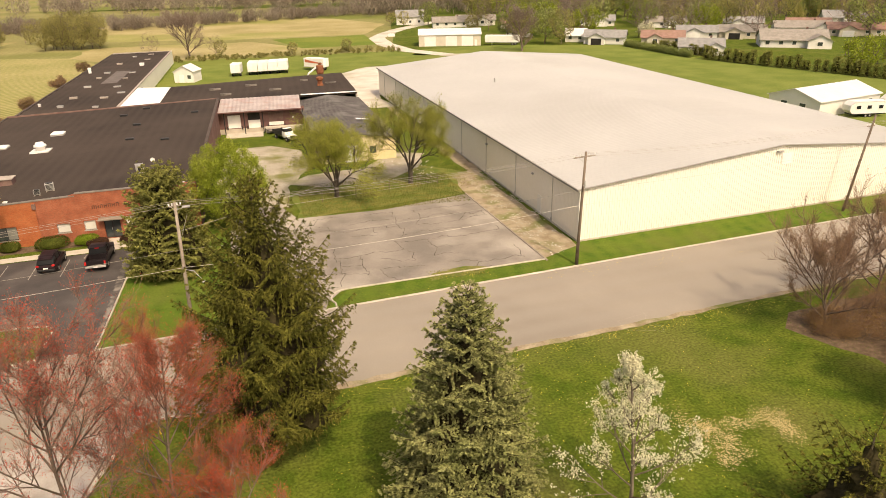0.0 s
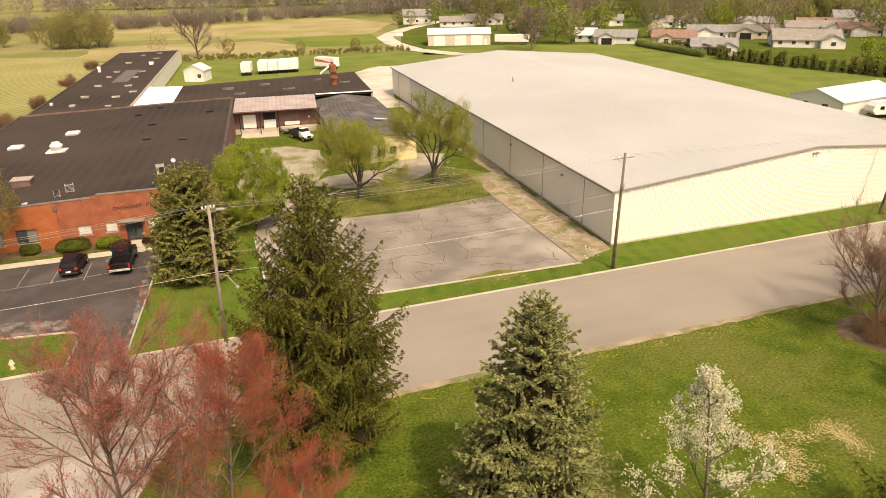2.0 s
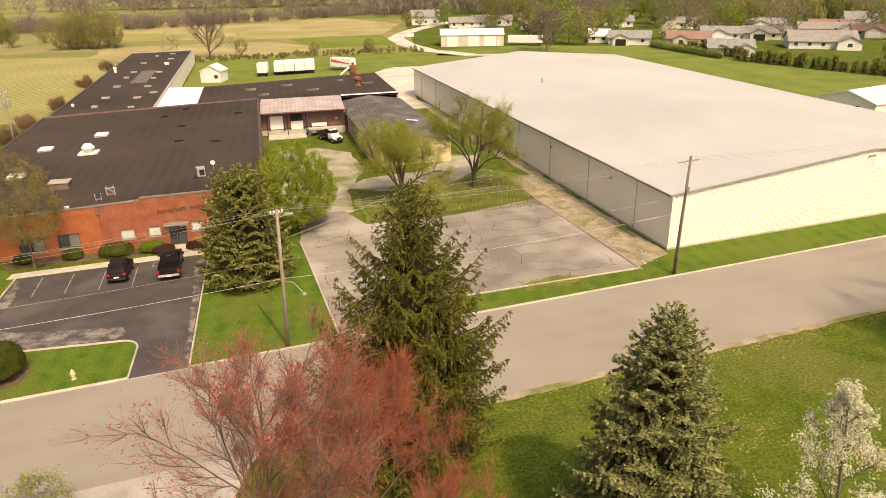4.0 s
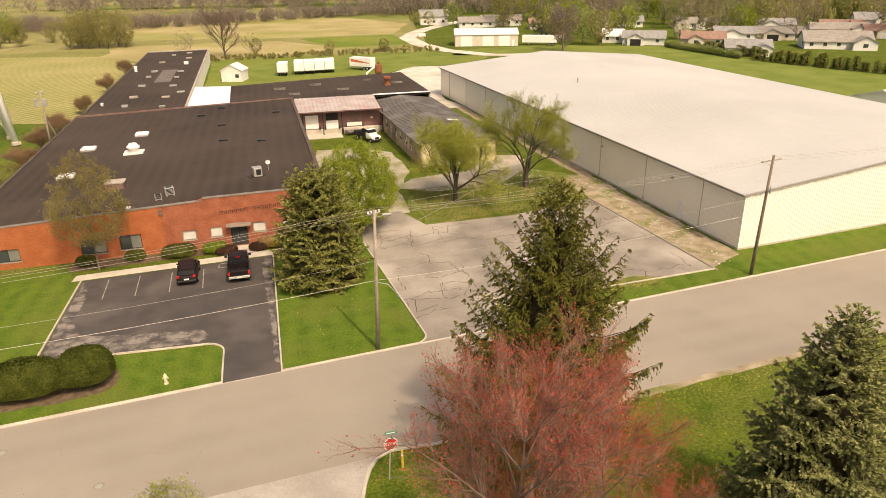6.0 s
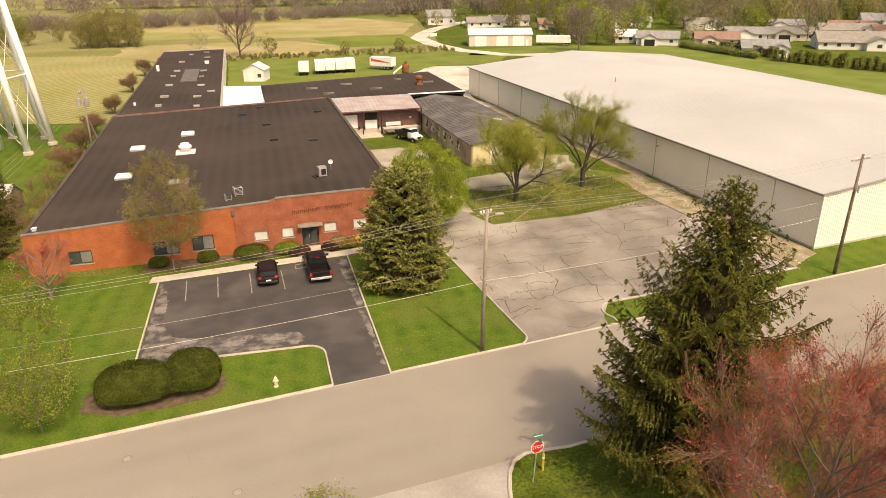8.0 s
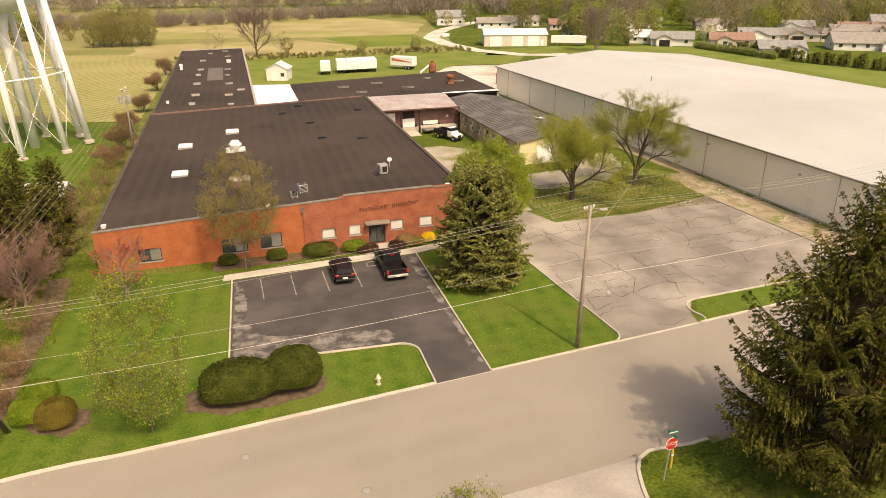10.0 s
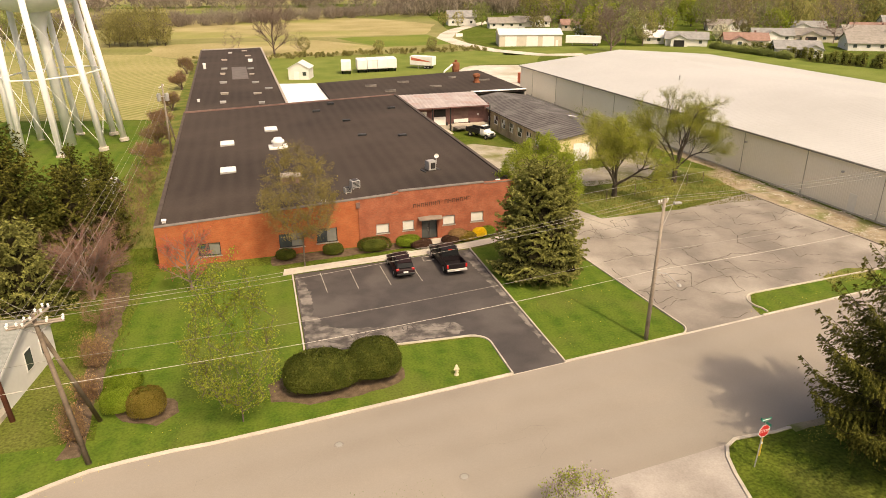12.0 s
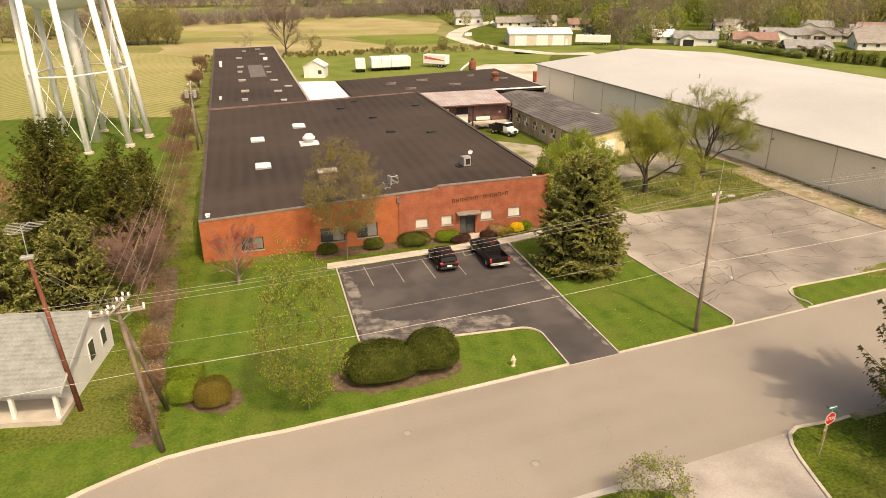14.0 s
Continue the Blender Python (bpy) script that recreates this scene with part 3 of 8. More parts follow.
def ascending(rng, h, r, clear, thin, n=15, wide=0.35, second=8, third=5, spire=0.84, cone=False):
    """Limb segments and twig ends of an upswept tree: a straight leader, limbs that climb at an angle, and two orders of side shoots that bend upwards."""
    segs, ends = [], []

    def shoot(p, d, length, ra, rb, steps, wob, lift):
        way = []
        for i in range(steps):
            d = unit(d + rng.normal(0, wob, 3) + np.array([0, 0, lift / steps]))
            q = p + d * (length / steps)
            segs.append((p, q, ra + (rb - ra) * i / steps, ra + (rb - ra) * (i + 1) / steps))
            p = q
            way.append((p, d))
        return way

    def aside(d, spread):
        return unit(d + unit(np.cross(d, rng.normal(0, 1, 3))) * spread)

    thick = thin * 26
    leader = shoot(np.array([0, 0, -0.2]), np.array([0, 0, 1.0]), h * spire, thick, thick * 0.16, 16, 0.035, 0.4)
    for k in range(n):
        f = clear + (0.93 - clear) * (k / (n - 1)) ** 0.9
        p, _ = leader[min(15, int(f * 16))]
        az = k * 2.4 + rng.normal(0, 0.3)
        reach = r * max(0.25, 1 - ((f - wide) / (1.02 - wide)) ** 2 if f > wide else 0.5 + 0.5 * f / wide) * rng.uniform(0.82, 1.1)
        if cone:
            reach = (r * (1 - f) ** 1.5 + 0.22) * rng.uniform(0.7, 1.15)
        steep = 0.85 + 0.9 * f
        climb = min(reach * steep, max(0.8, (h - p[2]) * rng.uniform(0.9, 1.0)))
        d = unit(np.array([math.cos(az) * reach, math.sin(az) * reach, climb * 0.8]))
        length = math.hypot(reach, climb)
        rl = thick * (0.50 - 0.32 * f)
        limb = shoot(p, d, length, rl, thin * 2.2, 9, 0.055, 0.28)
        ends.append(limb[-1])
        for j in range(second):
            at = 2 + int(j * 7 / second)
            p2, d2 = limb[at]
            l2 = length * rng.uniform(0.24, 0.44) * (1.15 - 0.07 * at)
            side = shoot(p2, aside(d2, 0.75), l2, rl * (0.5 - 0.04 * at) + thin, thin * 1.3, 5, 0.07, 0.3)
            ends += side[2:]
            for _ in range(third):
                p3, d3 = side[rng.integers(0, 5)]
                ends += shoot(p3, aside(d3, 0.65), l2 * rng.uniform(0.35, 0.6), thin * 1.6, thin, 3, 0.09, 0.3)[1:]
    return segs, ends


def vase(rng, h, r, clear, thin, stems=7):
    """Limbs of a many-stemmed open tree: stems fan out of a short trunk and fork again and again towards a wide crown."""
    segs, ends = [], []
    z0 = h * clear
    segs.append((np.array([0, 0, -0.2]), np.array([0.05, 0, z0 * 0.5]), thin * 30, thin * 26))
    segs.append((np.array([0.05, 0, z0 * 0.5]), np.array([0, 0, z0]), thin * 26, thin * 27))

    def grow(p, d, length, rad, level):
        steps = 5
        for i in range(steps):
            d = unit(d + rng.normal(0, 0.13, 3) + np.array([0, 0, 0.05 if level < 3 else 0.0]))
            q = p + d * length / steps
            ra, rb = rad * (1 - 0.45 * i / steps), rad * (1 - 0.45 * (i + 1) / steps)
            segs.append((p, q, ra, rb))
            p = q
            if level < 4 and i in ((1, 3) if level else (2, 3)):
                side = unit(np.cross(d, rng.normal(0, 1, 3)))
                grow(p, unit(d + side * rng.uniform(0.6, 1.0)), length * rng.uniform(0.45, 0.68), max(thin, rb * 0.6), level + 1)
        if level < 4:
            for k in (-1, 1):
                side = unit(np.cross(d, np.array([rng.normal(), rng.normal(), 0.3])))
                grow(p, unit(d + k * side * rng.uniform(0.3, 0.6)), length * rng.uniform(0.5, 0.72), max(thin, rad * 0.5), level + 1)
        if level >= 3:
            ends.append((p, d))

    for k in range(stems):
        az = k * 2 * math.pi / stems + rng.normal(0, 0.25)
        out = rng.uniform(0.45, 1.0) if k % 3 else 0.3
        d = unit(np.array([math.cos(az) * out, math.sin(az) * out, 1.0]))
        grow(np.array([0, 0, z0 * rng.uniform(0.75, 1.0)]), d, (h - z0) * rng.uniform(0.40, 0.48), thin * rng.uniform(10, 15), 0)
    top = max(e[0][2] for e in ends)
    wide = np.percentile([math.hypot(e[0][0], e[0][1]) for e in ends], 92)
    k = np.array([r / wide, r / wide, 1.0])
    lift = (h - z0) / (top - z0)

    def fit(p):
        q = p * k if p[2] > z0 * 0.5 else p * 1.0
        if q[2] > z0:
            q[2] = z0 + (q[2] - z0) * lift
        return q

    return [(fit(a), fit(b), ra, rb) for a, b, ra, rb in segs], [(fit(p), d) for p, d in ends]


def limb_mesh(name, segs, material, sides=5, scale=(1, 1, 1), thin=0.0):
    """All limbs as tapered tubes in one mesh."""
    A = np.array([s[0] for s in segs]) * scale
    B = np.array([s[1] for s in segs]) * scale
    ra = np.maximum(np.array([s[2] for s in segs]), thin)
    rb = np.maximum(np.array([s[3] for s in segs]), thin)
    w = unit(B - A)
    ref = np.where(np.abs(w[:, 2:3]) < 0.9, np.array([[0, 0, 1.0]]), np.array([[1.0, 0, 0]]))
    u = unit(np.cross(w, ref))
    v = np.cross(w, u)
    ang = 2 * np.pi * np.arange(sides) / sides
    ring = u[:, None] * np.cos(ang)[None, :, None] + v[:, None] * np.sin(ang)[None, :, None]
    pts = np.concatenate([A[:, None] + ring * ra[:, None, None], B[:, None] + ring * rb[:, None, None]], axis=1)
    n = len(A)
    i = np.arange(sides)
    j = (i + 1) % sides
    face = np.stack([i, j, j + sides, i + sides], axis=1)
    faces = (face[None] + (np.arange(n) * 2 * sides)[:, None, None]).reshape(-1, 4)
    me = bpy.data.meshes.new(name)
    me.vertices.add(n * 2 * sides)
    me.vertices.foreach_set("co", pts.reshape(-1))
    me.loops.add(faces.size)
    me.loops.foreach_set("vertex_index", faces.reshape(-1).astype(np.int32))
    me.polygons.add(len(faces))
    me.polygons.foreach_set("loop_start", np.arange(0, faces.size, 4, dtype=np.int32))
    me.polygons.foreach_set("loop_total", np.full(len(faces), 4, dtype=np.int32))
    me.polygons.foreach_set("use_smooth", [True] * len(faces))
    me.materials.append(material)
    me.update(calc_edges=True)
    return me


def twig_sprays(rng, ends, per, length, thin, up=0.25, fan=0.55):
    """Short fine twigs fanning out from each limb end."""
    p = np.array([e[0] for e in ends])
    d = np.array([e[1] for e in ends])
    idx = np.repeat(np.arange(len(p)), per)
    dd = unit(d[idx] + rng.normal(0, fan, (len(idx), 3)) + np.array([0, 0, up]))
    start = p[idx] - d[idx] * rng.uniform(0, length, len(idx))[:, None]
    L = length * rng.uniform(0.5, 1.2, len(idx))
    stop = start + dd * L[:, None]
    return [(a, b, thin, thin * 0.6) for a, b in zip(start, stop)], [(b, w) for b, w in zip(stop, dd)]


def leafy(name, x, y, h, r, leaf, label, category="tree", group="", bark=BARK, n=300, per=14, size=0.10, cloud=0.45, seed=1, crown_from=0.3, stems=1, thin=0.014, shell=0.55,
          crown="crown", turn=0.0, sides=5, second=None, top=0.5, twigs=0, twig_len=0.6, flat=0.6, lean=0.0, share=3, twig_bark=None, twig_thin=0.75, bend=1.0, grow=0.42, up=0.25, fan=0.55, habit=None, stout=0):
    """A broadleaf tree: trunk, limbs and twigs in one part; leaves, buds or blossom gathered round the twig ends in another."""
    rng = np.random.default_rng(seed)
    if stout:
        segs, ends = vase(rng, h, r, crown_from, thin, stout)
    else:
        segs, ends = ascending(rng, h, r, crown_from, thin, **habit) if habit else limbs(rng, h, r, n, crown_from, stems, thin, shell, lean=lean, top=top, bend=bend, grow=grow)
    t = thing(name, x, y, 0, label, category, group, turn=turn)
    if twigs:
        more, ends2 = twig_sprays(rng, ends, twigs, twig_len, thin * twig_thin, up, fan)
        part_mesh("trunk", limb_mesh("trunk", segs, bark, sides), t, "branching trunk and limbs")
        part_mesh("twig_growth", limb_mesh("twig_growth", more, twig_bark or bark, 3), t, "fine outer twigs", kind="stuff")
        ends = ends2
    else:
        part_mesh("trunk", limb_mesh("trunk", segs, bark, sides), t, "branching trunk and limbs")
    if leaf is not None and per > 0:
        p = np.array([e[0] for e in ends])
        d = np.array([e[1] for e in ends])
        if per < 1:
            keep = rng.random(len(p)) < per
            p, d, k = p[keep], d[keep], 1
        else:
            k = int(per)
        m = len(p) * k
        idx = np.repeat(np.arange(len(p)), k)
        c = p[idx] - d[idx] * rng.uniform(0, cloud * 1.3, m)[:, None] + rng.normal(0, cloud * 0.5, (m, 3))
        s = size * rng.uniform(0.6, 1.4, m)
        u = unit(rng.normal(0, 1, (m, 3)))
        v = unit(np.cross(u, rng.normal(0, 1, (m, 3))))
        if second:
            part_mesh("blossom", quads_mesh("blossom", c[::share], u[::share] * s[::share, None], v[::share] * s[::share, None] * 0.8, second), t)
            keep = np.arange(m) % share != 0
            c, u, v, s = c[keep], u[keep], v[keep], s[keep]
        part_mesh(crown, quads_mesh(crown, c, u * s[:, None], v * s[:, None] * flat, leaf), t)
    return t


def shrub(name, x, y, rx, ry, h, leaf, label, category="shrub", group="", n=4500, size=0.09, seed=1, lumps=5, turn=0.0):
    """A clipped shrub: short stems under a dense uneven skin of small leaves."""
    rng = np.random.default_rng(seed)
    t = thing(name, x, y, 0, label, category, group, turn=turn)
    mb = MB()
    for k in range(5):
        a = rng.uniform(0, 6.28)
        mb.tube((0.1 * math.cos(a), 0.1 * math.sin(a), -0.05), (rx * 0.5 * math.cos(a), ry * 0.5 * math.sin(a), h * 0.6), 0.04, 0.015, 5)
    part("stems", mb, BARK, t)
    d = unit(rng.normal(0, 1, (n, 3)))
    d[:, 2] = np.abs(d[:, 2]) * 1.0 - 0.22
    d = unit(d)
    lump = np.ones(n)
    for _ in range(lumps * 3):
        q = unit(rng.normal(0, 1, 3))
        lump += 0.07 * np.exp(-8 * (1 - d @ q)) * rng.uniform(-0.6, 1)
    rad = lump * (1 - np.abs(rng.normal(0, 0.075, n))) * np.where(rng.random(n) < 0.03, 1.08, 1)
    shape = np.sign(d) * np.abs(d) ** 0.82
    c = shape * rad[:, None] * np.array([rx, ry, h * 0.58]) + np.array([0, 0, h * 0.45])
    c[:, 2] = np.maximum(c[:, 2], 0.05)
    s = size * rng.uniform(0.6, 1.4, n)
    u = unit(np.cross(d, rng.normal(0, 1, (n, 3))) + 0.35 * d)
    v = unit(np.cross(u, d + rng.normal(0, 0.5, (n, 3))))
    part_mesh("leaves", quads_mesh("leaves", c, u * s[:, None], v * s[:, None] * 0.6, leaf), t)
    core = MB()
    prof = [(0.55, 0.04), (0.86, 0.25), (0.9, 0.5), (0.74, 0.75), (0.4, 0.92), (0.05, 0.97)]
    core.lathe([(q, z * h) for q, z in prof], sides=14)
    core.v = [(px * rx * 0.86, py * ry * 0.86, pz * 0.92) for px, py, pz in core.v]
    part("inner_growth", core, leaf, t)
    return t

# ---- ground, road, lots ----
def road_n(x):
    return 53.4 + 0.103 * x


def road_s(x):
    return 41.4 + 0.103 * x


def wobble(poly, amount, step, seed):
    """A polygon with its long sides broken up and shaken, for natural edges."""
    rnd = random.Random(seed)
    out = []
    for (ax, ay), (bx, by) in zip(poly, poly[1:] + poly[:1]):
        n = max(1, int(math.hypot(bx - ax, by - ay) / step))
        for i in range(n):
            t = i / n
            out.append((ax + (bx - ax) * t + rnd.uniform(-amount, amount), ay + (by - ay) * t + rnd.uniform(-amount, amount)))
    return out


def arc(cx, cy, r, a0, a1, n=8):
    return [(cx + r * math.cos(radians(a0 + (a1 - a0) * i / n)), cy + r * math.sin(radians(a0 + (a1 - a0) * i / n))) for i in range(n + 1)]


g = MB()
g.sheet([(-4000, -4000), (4000, -4000), (4000, 4000), (-4000, 4000)], 0)
structure("ground", g, GRASS, "green spring grass spreading to the horizon")


def flat(name, poly, z, material, label):
    return structure(name, MB().sheet(poly, z), material, label)


flat("ground_meadow", wobble([(-420, 232), (-47, 236), (-44, 240), (44, 240), (48, 262), (60, 330), (90, 500), (-420, 620)], 1.0, 20, 31), 0.010, MEADOW, "pale olive meadow between the fields")
flat("ground_field_rows", [(-330, 150), (-75, 158), (-47, 151), (-45.5, 236), (-62, 262), (-96, 272), (-330, 262)], 0.02, FIELD_ROWS, "stubble field with pale straw rows")
flat("ground_field_behind", wobble([(-46, 243), (-20, 243), (4, 250), (14, 262), (2, 285), (-4, 292), (-60, 292), (-62, 262)], 1.5, 8, 3), 0.02, FIELD_STRAW, "bare straw-coloured stubble field")
flat("ground_field_green", wobble([(16, 262), (45, 262), (44, 300), (4, 298)], 1.5, 8, 4), 0.02, FIELD_GREEN, "green sprouting field behind the trailers")
flat("ground_field_far", wobble([(-62, 315), (-10, 303), (44, 305), (62, 350), (40, 400), (-30, 440), (-90, 430)], 2, 15, 5), 0.02, FIELD_STRAW, "wide pale field before the woods")
flat("ground_field_left", wobble([(-330, 275), (-100, 285), (-96, 330), (-330, 350)], 2, 15, 6), 0.02, FIELD_STRAW, "far straw-coloured field")
flat("ground_far_plain", wobble([(-900, 560), (500, 560), (900, 1500), (-1200, 1500)], 6, 60, 7), 0.02, MEADOW, "hazy farmland beyond the woods")

XS = [-400, -200, -100, -60, -44, -30, -20, -9, 0, 15, 30, 50, 70, 100, 200, 450]
rd = MB()
rd.add([(x, road_s(x), 0.03) for x in XS] + [(x, road_n(x), 0.03) for x in XS],
       [(i, i + 1, len(XS) + i + 1, len(XS) + i) for i in range(len(XS) - 1)])
structure("road", rd, ASPHALT, "worn grey-tan asphalt street")
# side street towards the viewer, with rounded corners
SIDE_EAST = [(-12.0, -60), (-12.0, 20), (-11.6, 31), (-10.8, 35.5), (-10.0, 38.4), (-9.5, 39.7), (-8.9, 40.55), (-8.0, 41.0), (-6.5, 40.95)]
side = [(-20.2, -60)] + SIDE_EAST + [(-26.0, 39.2), (-20.4, 39.1), (-18.6, 38.3), (-18.1, 35.5), (-18.8, 20)]
flat("road_side_street", side, 0.035, PATCH_LIGHT, "pale side street joining the road")


def kerb_line(name, pts, label="pale concrete kerb", w=0.13, h=0.13, material=CONCRETE, parent=None):
    """A kerb along a line: a low bar with a rounded top edge."""
    mb = MB()
    left, right = [], []
    for i, (x, y) in enumerate(pts):
        ax, ay = pts[max(0, i - 1)]
        bx, by = pts[min(len(pts) - 1, i + 1)]
        d = math.hypot(bx - ax, by - ay) or 1
        nx, ny = -(by - ay) / d * w / 2, (bx - ax) / d * w / 2
        left.append((x + nx, y + ny))
        right.append((x - nx, y - ny))
    rings = []
    for (lx, ly), (rx, ry) in zip(left, right):
        mx, my = (lx + rx) / 2, (ly + ry) / 2
        rings.append([(lx, ly, 0), (lx, ly, h - 0.02), (lx * 0.8 + mx * 0.2, ly * 0.8 + my * 0.2, h), (rx * 0.8 + mx * 0.2, ry * 0.8 + my * 0.2, h), (rx, ry, h - 0.02), (rx, ry, 0)])
    mb.loft(rings)
    return structure(name, mb, material, label)


def along(x0, x1, f, off=0.0, step=6.0):
    n = max(1, int(abs(x1 - x0) / step))
    return [(x0 + (x1 - x0) * i / n, f(x0 + (x1 - x0) * i / n) + off) for i in range(n + 1)]


BEND = [(-38.1, 49.55), (-40.4, 49.5), (-42.7, 49.28), (-44.8, 48.95), (-46.7, 48.25), (-48.7, 47.35), (-50.7, 46.2), (-52.7, 44.6), (-54.6, 42.2), (-56.2, 38.5), (-57.4, 32.0), (-58.0, 20.0), (-58.0, -30.0)]
flat("ground_corner_lawn", [(-33.0, 50.05)] + BEND + [(-400, -30), (-400, 60), (-46, 52), (-33, 50.6)], 0.044, LAWN, "grass corner where the street bends")
flat("road_bend", [(-33.0, 50.0)] + BEND + [(-48, -30), (-48, 36.0), (-33, 46)], 0.033, ASPHALT, "asphalt of the bending street")
flat("ground_fence_strip", wobble([(-46.7, 50.6), (-45.6, 50.6), (-45.5, 60), (-45.3, 70), (-45.6, 78), (-47.4, 78), (-47.0, 66), (-46.6, 58)], 0.2, 0.9, 91), 0.05, MULCH, "bare brown strip along the fence line")
flat("ground_tower_lawn", wobble([(-110, 96), (-49, 96), (-47.2, 120), (-47.0, 150), (-75, 157), (-110, 157)], 0.5, 4, 92), 0.026, LAWN, "mown lawn round the water tower")
kerb_line("kerb_north", BEND[::-1] + along(-33.0, -18.1, road_n), "concrete kerb along the street", w=0.28)
kerb_line("kerb_north", along(-13.9, -3.2, road_n), "concrete kerb along the street lawn", w=0.2)
kerb_line("kerb_north", along(4.6, 220, road_n), "concrete kerb along the warehouse verge", w=0.2)
kerb_line("kerb_apron", along(-18.1, -13.9, road_n), "flush concrete apron at the drive", w=0.25, h=0.04)
kerb_line("kerb_apron", along(-3.2, 4.6, road_n), "flush concrete apron at the cracked lot", w=0.25, h=0.04)
kerb_line("kerb_corner", SIDE_EAST[1:] + along(-5.2, -4.0, road_s, 0.0), "rounded concrete kerb at the corner", w=0.22)
flat("ground_corner_verge", [(-9.4, 39.6), (-8.85, 40.45), (-8.0, 40.88), (-6.5, 40.83), (-4.0, 40.95), (-4.0, 39.8)], 0.05, GRASS, "grass inside the rounded corner")
flat("ground_road_edge", wobble(along(-4.0, 120, road_s, 0.1, 3) + along(120, -4.0, road_s, -0.55, 3), 0.14, 0.9, 8), 0.04, DIRT, "ragged dirt edge of the street with dandelions")

# sealed parking lot with its drive and kerbs
LOT = [(-31.6, 58.4), (-20.0, 57.7)] + arc(-19.6, 56.1, 1.5, 92, 5, 5) + [(-18.05, 51.5), (-13.95, 51.9), (-13.75, 74.3), (-31.2, 73.0)]
flat("ground_parking_lot", LOT, 0.045, FRESH_ASPHALT, "freshly sealed black asphalt parking lot")
flat("ground_lot_worn", wobble([(-31.4, 58.6), (-20.6, 57.9), (-19.2, 58.5), (-19.6, 59.9), (-23, 60.6), (-26, 60.9), (-29.3, 61.8), (-30.4, 64.5), (-30.1, 68), (-30.6, 72.6), (-31.1, 72.6)], 0.14, 0.28, 9), 0.05, WORN_ASPHALT, "worn pale margin of the parking lot")
flat("ground_lot_worn", wobble([(-14.3, 53.4), (-14.05, 53.2), (-13.85, 74.1), (-14.9, 73.9), (-14.6, 66), (-14.4, 60)], 0.10, 0.25, 10), 0.05, WORN_ASPHALT, "worn pale edge beside the drive")
kerb_line("kerb_lot", [(-31.75, 58.0), (-31.35, 73.0)], "pale kerb of the parking lot")
kerb_line("kerb_lot", [(-28.0, 58.0), (-20.0, 57.55)] + arc(-19.55, 56.05, 1.5, 92, 5, 6) + [(-18.1, 51.6)], "curved pale kerb round the lawn island")
kerb_line("kerb_lot", [(-13.9, 51.9), (-13.65, 74.4)], "straight pale kerb between drive and lawn")
flat("pavement_front_walk", [(-32.2, 73.1), (-13.8, 74.5), (-9.0, 75.6), (-9.0, 76.9), (-14.0, 75.9), (-32.0, 74.5)], 0.06, CONCRETE, "pale concrete walk before the brick building")
flat("pavement_door_walk", [(-18.4, 75.6), (-15.2, 75.9), (-15.4, 78.1), (-17.9, 78.1)], 0.064, CONCRETE, "short concrete walk to the entrance")
flat("ground_shrub_bed", wobble([(-34.4, 53.0), (-32, 51.9), (-27, 52.3), (-25.3, 53.4), (-25.4, 55.6), (-28, 56.6), (-33, 56.2), (-34.6, 55)], 0.15, 0.8, 32), 0.02, MULCH, "mulched bed under the clipped yews")
flat("ground_shrub_bed", wobble([(-43.6, 53.4), (-41.6, 52.4), (-40.2, 53.4), (-40.6, 55.2), (-43.0, 56.4), (-45, 56.6)], 0.12, 0.6, 33), 0.047, MULCH, "mulch ring under the round shrubs")
flat("ground_planting_bed", wobble([(-33, 75.6), (-18.6, 76.6), (-18.2, 78.0), (-33, 78.0)], 0.12, 1.0, 11), 0.03, MULCH, "mulched planting bed along the brick wall")
flat("ground_planting_bed", wobble([(-14.8, 76.8), (-9.0, 77.2), (-8.0, 78.0), (-14.8, 78.0)], 0.12, 1.0, 12), 0.03, MULCH, "mulched planting bed beside the entrance")
# lawns
flat("ground_lawn", [(-13.8, 52.0), (-4.2, 52.8), (-2.7, 53.4), (-2.6, 54.6), (-4.3, 75.2), (-13.6, 74.3)], 0.012, LAWN, "mown lawn between the two lots")
flat("ground_lawn", [(-44.8, 48.8), (-18.2, 51.5), (-18.1, 57), (-31.8, 58), (-31.4, 73), (-33, 76), (-43.4, 77.4), (-45.5, 62)], 0.012, LAWN, "striped mown lawn before the brick building")
kerb_line("kerb_lawn", [(-3.2, 53.05)] + arc(-3.9, 54.3, 1.3, -60, 10, 5) + [(-4.3, 75.2)], "curved pale kerb of the lawn")
flat("ground_lawn", wobble([(86, 70), (190, 78), (150, 140), (128, 180), (122, 225), (84, 243), (54, 240), (48, 226), (74, 215), (56, 205), (52, 198), (77, 170)], 0.3, 6, 21), 0.012, LAWN_FAR, "wide bright lawn beyond the warehouse")
flat("ground_lawn", wobble([(-25.5, 162), (18, 168), (18, 192), (32, 206), (50, 204), (58, 220), (44, 240), (-42, 240), (-25.5, 232)], 0.3, 6, 22), 0.012, LAWN_FAR, "bright mown grass round the trailers")
flat("ground_lawn", along(4.6, 130, road_n, 0.25) + [(130, 76), (84, 68.2), (31.8, 62.3), (27.2, 59.0), (6.8, 57.6)], 0.011, LAWN, "mown verge between street and warehouse")
# cracked lot
CRACKED = [(-3.2, 53.0), (4.4, 53.8), (4.8, 55.4), (6.4, 57.7), (26.9, 59.0), (25.0, 81.8), (13.8, 78.8), (3.4, 78.6), (1.5, 84), (-3.4, 84), (-4.3, 75.2), (-2.6, 54.4)]
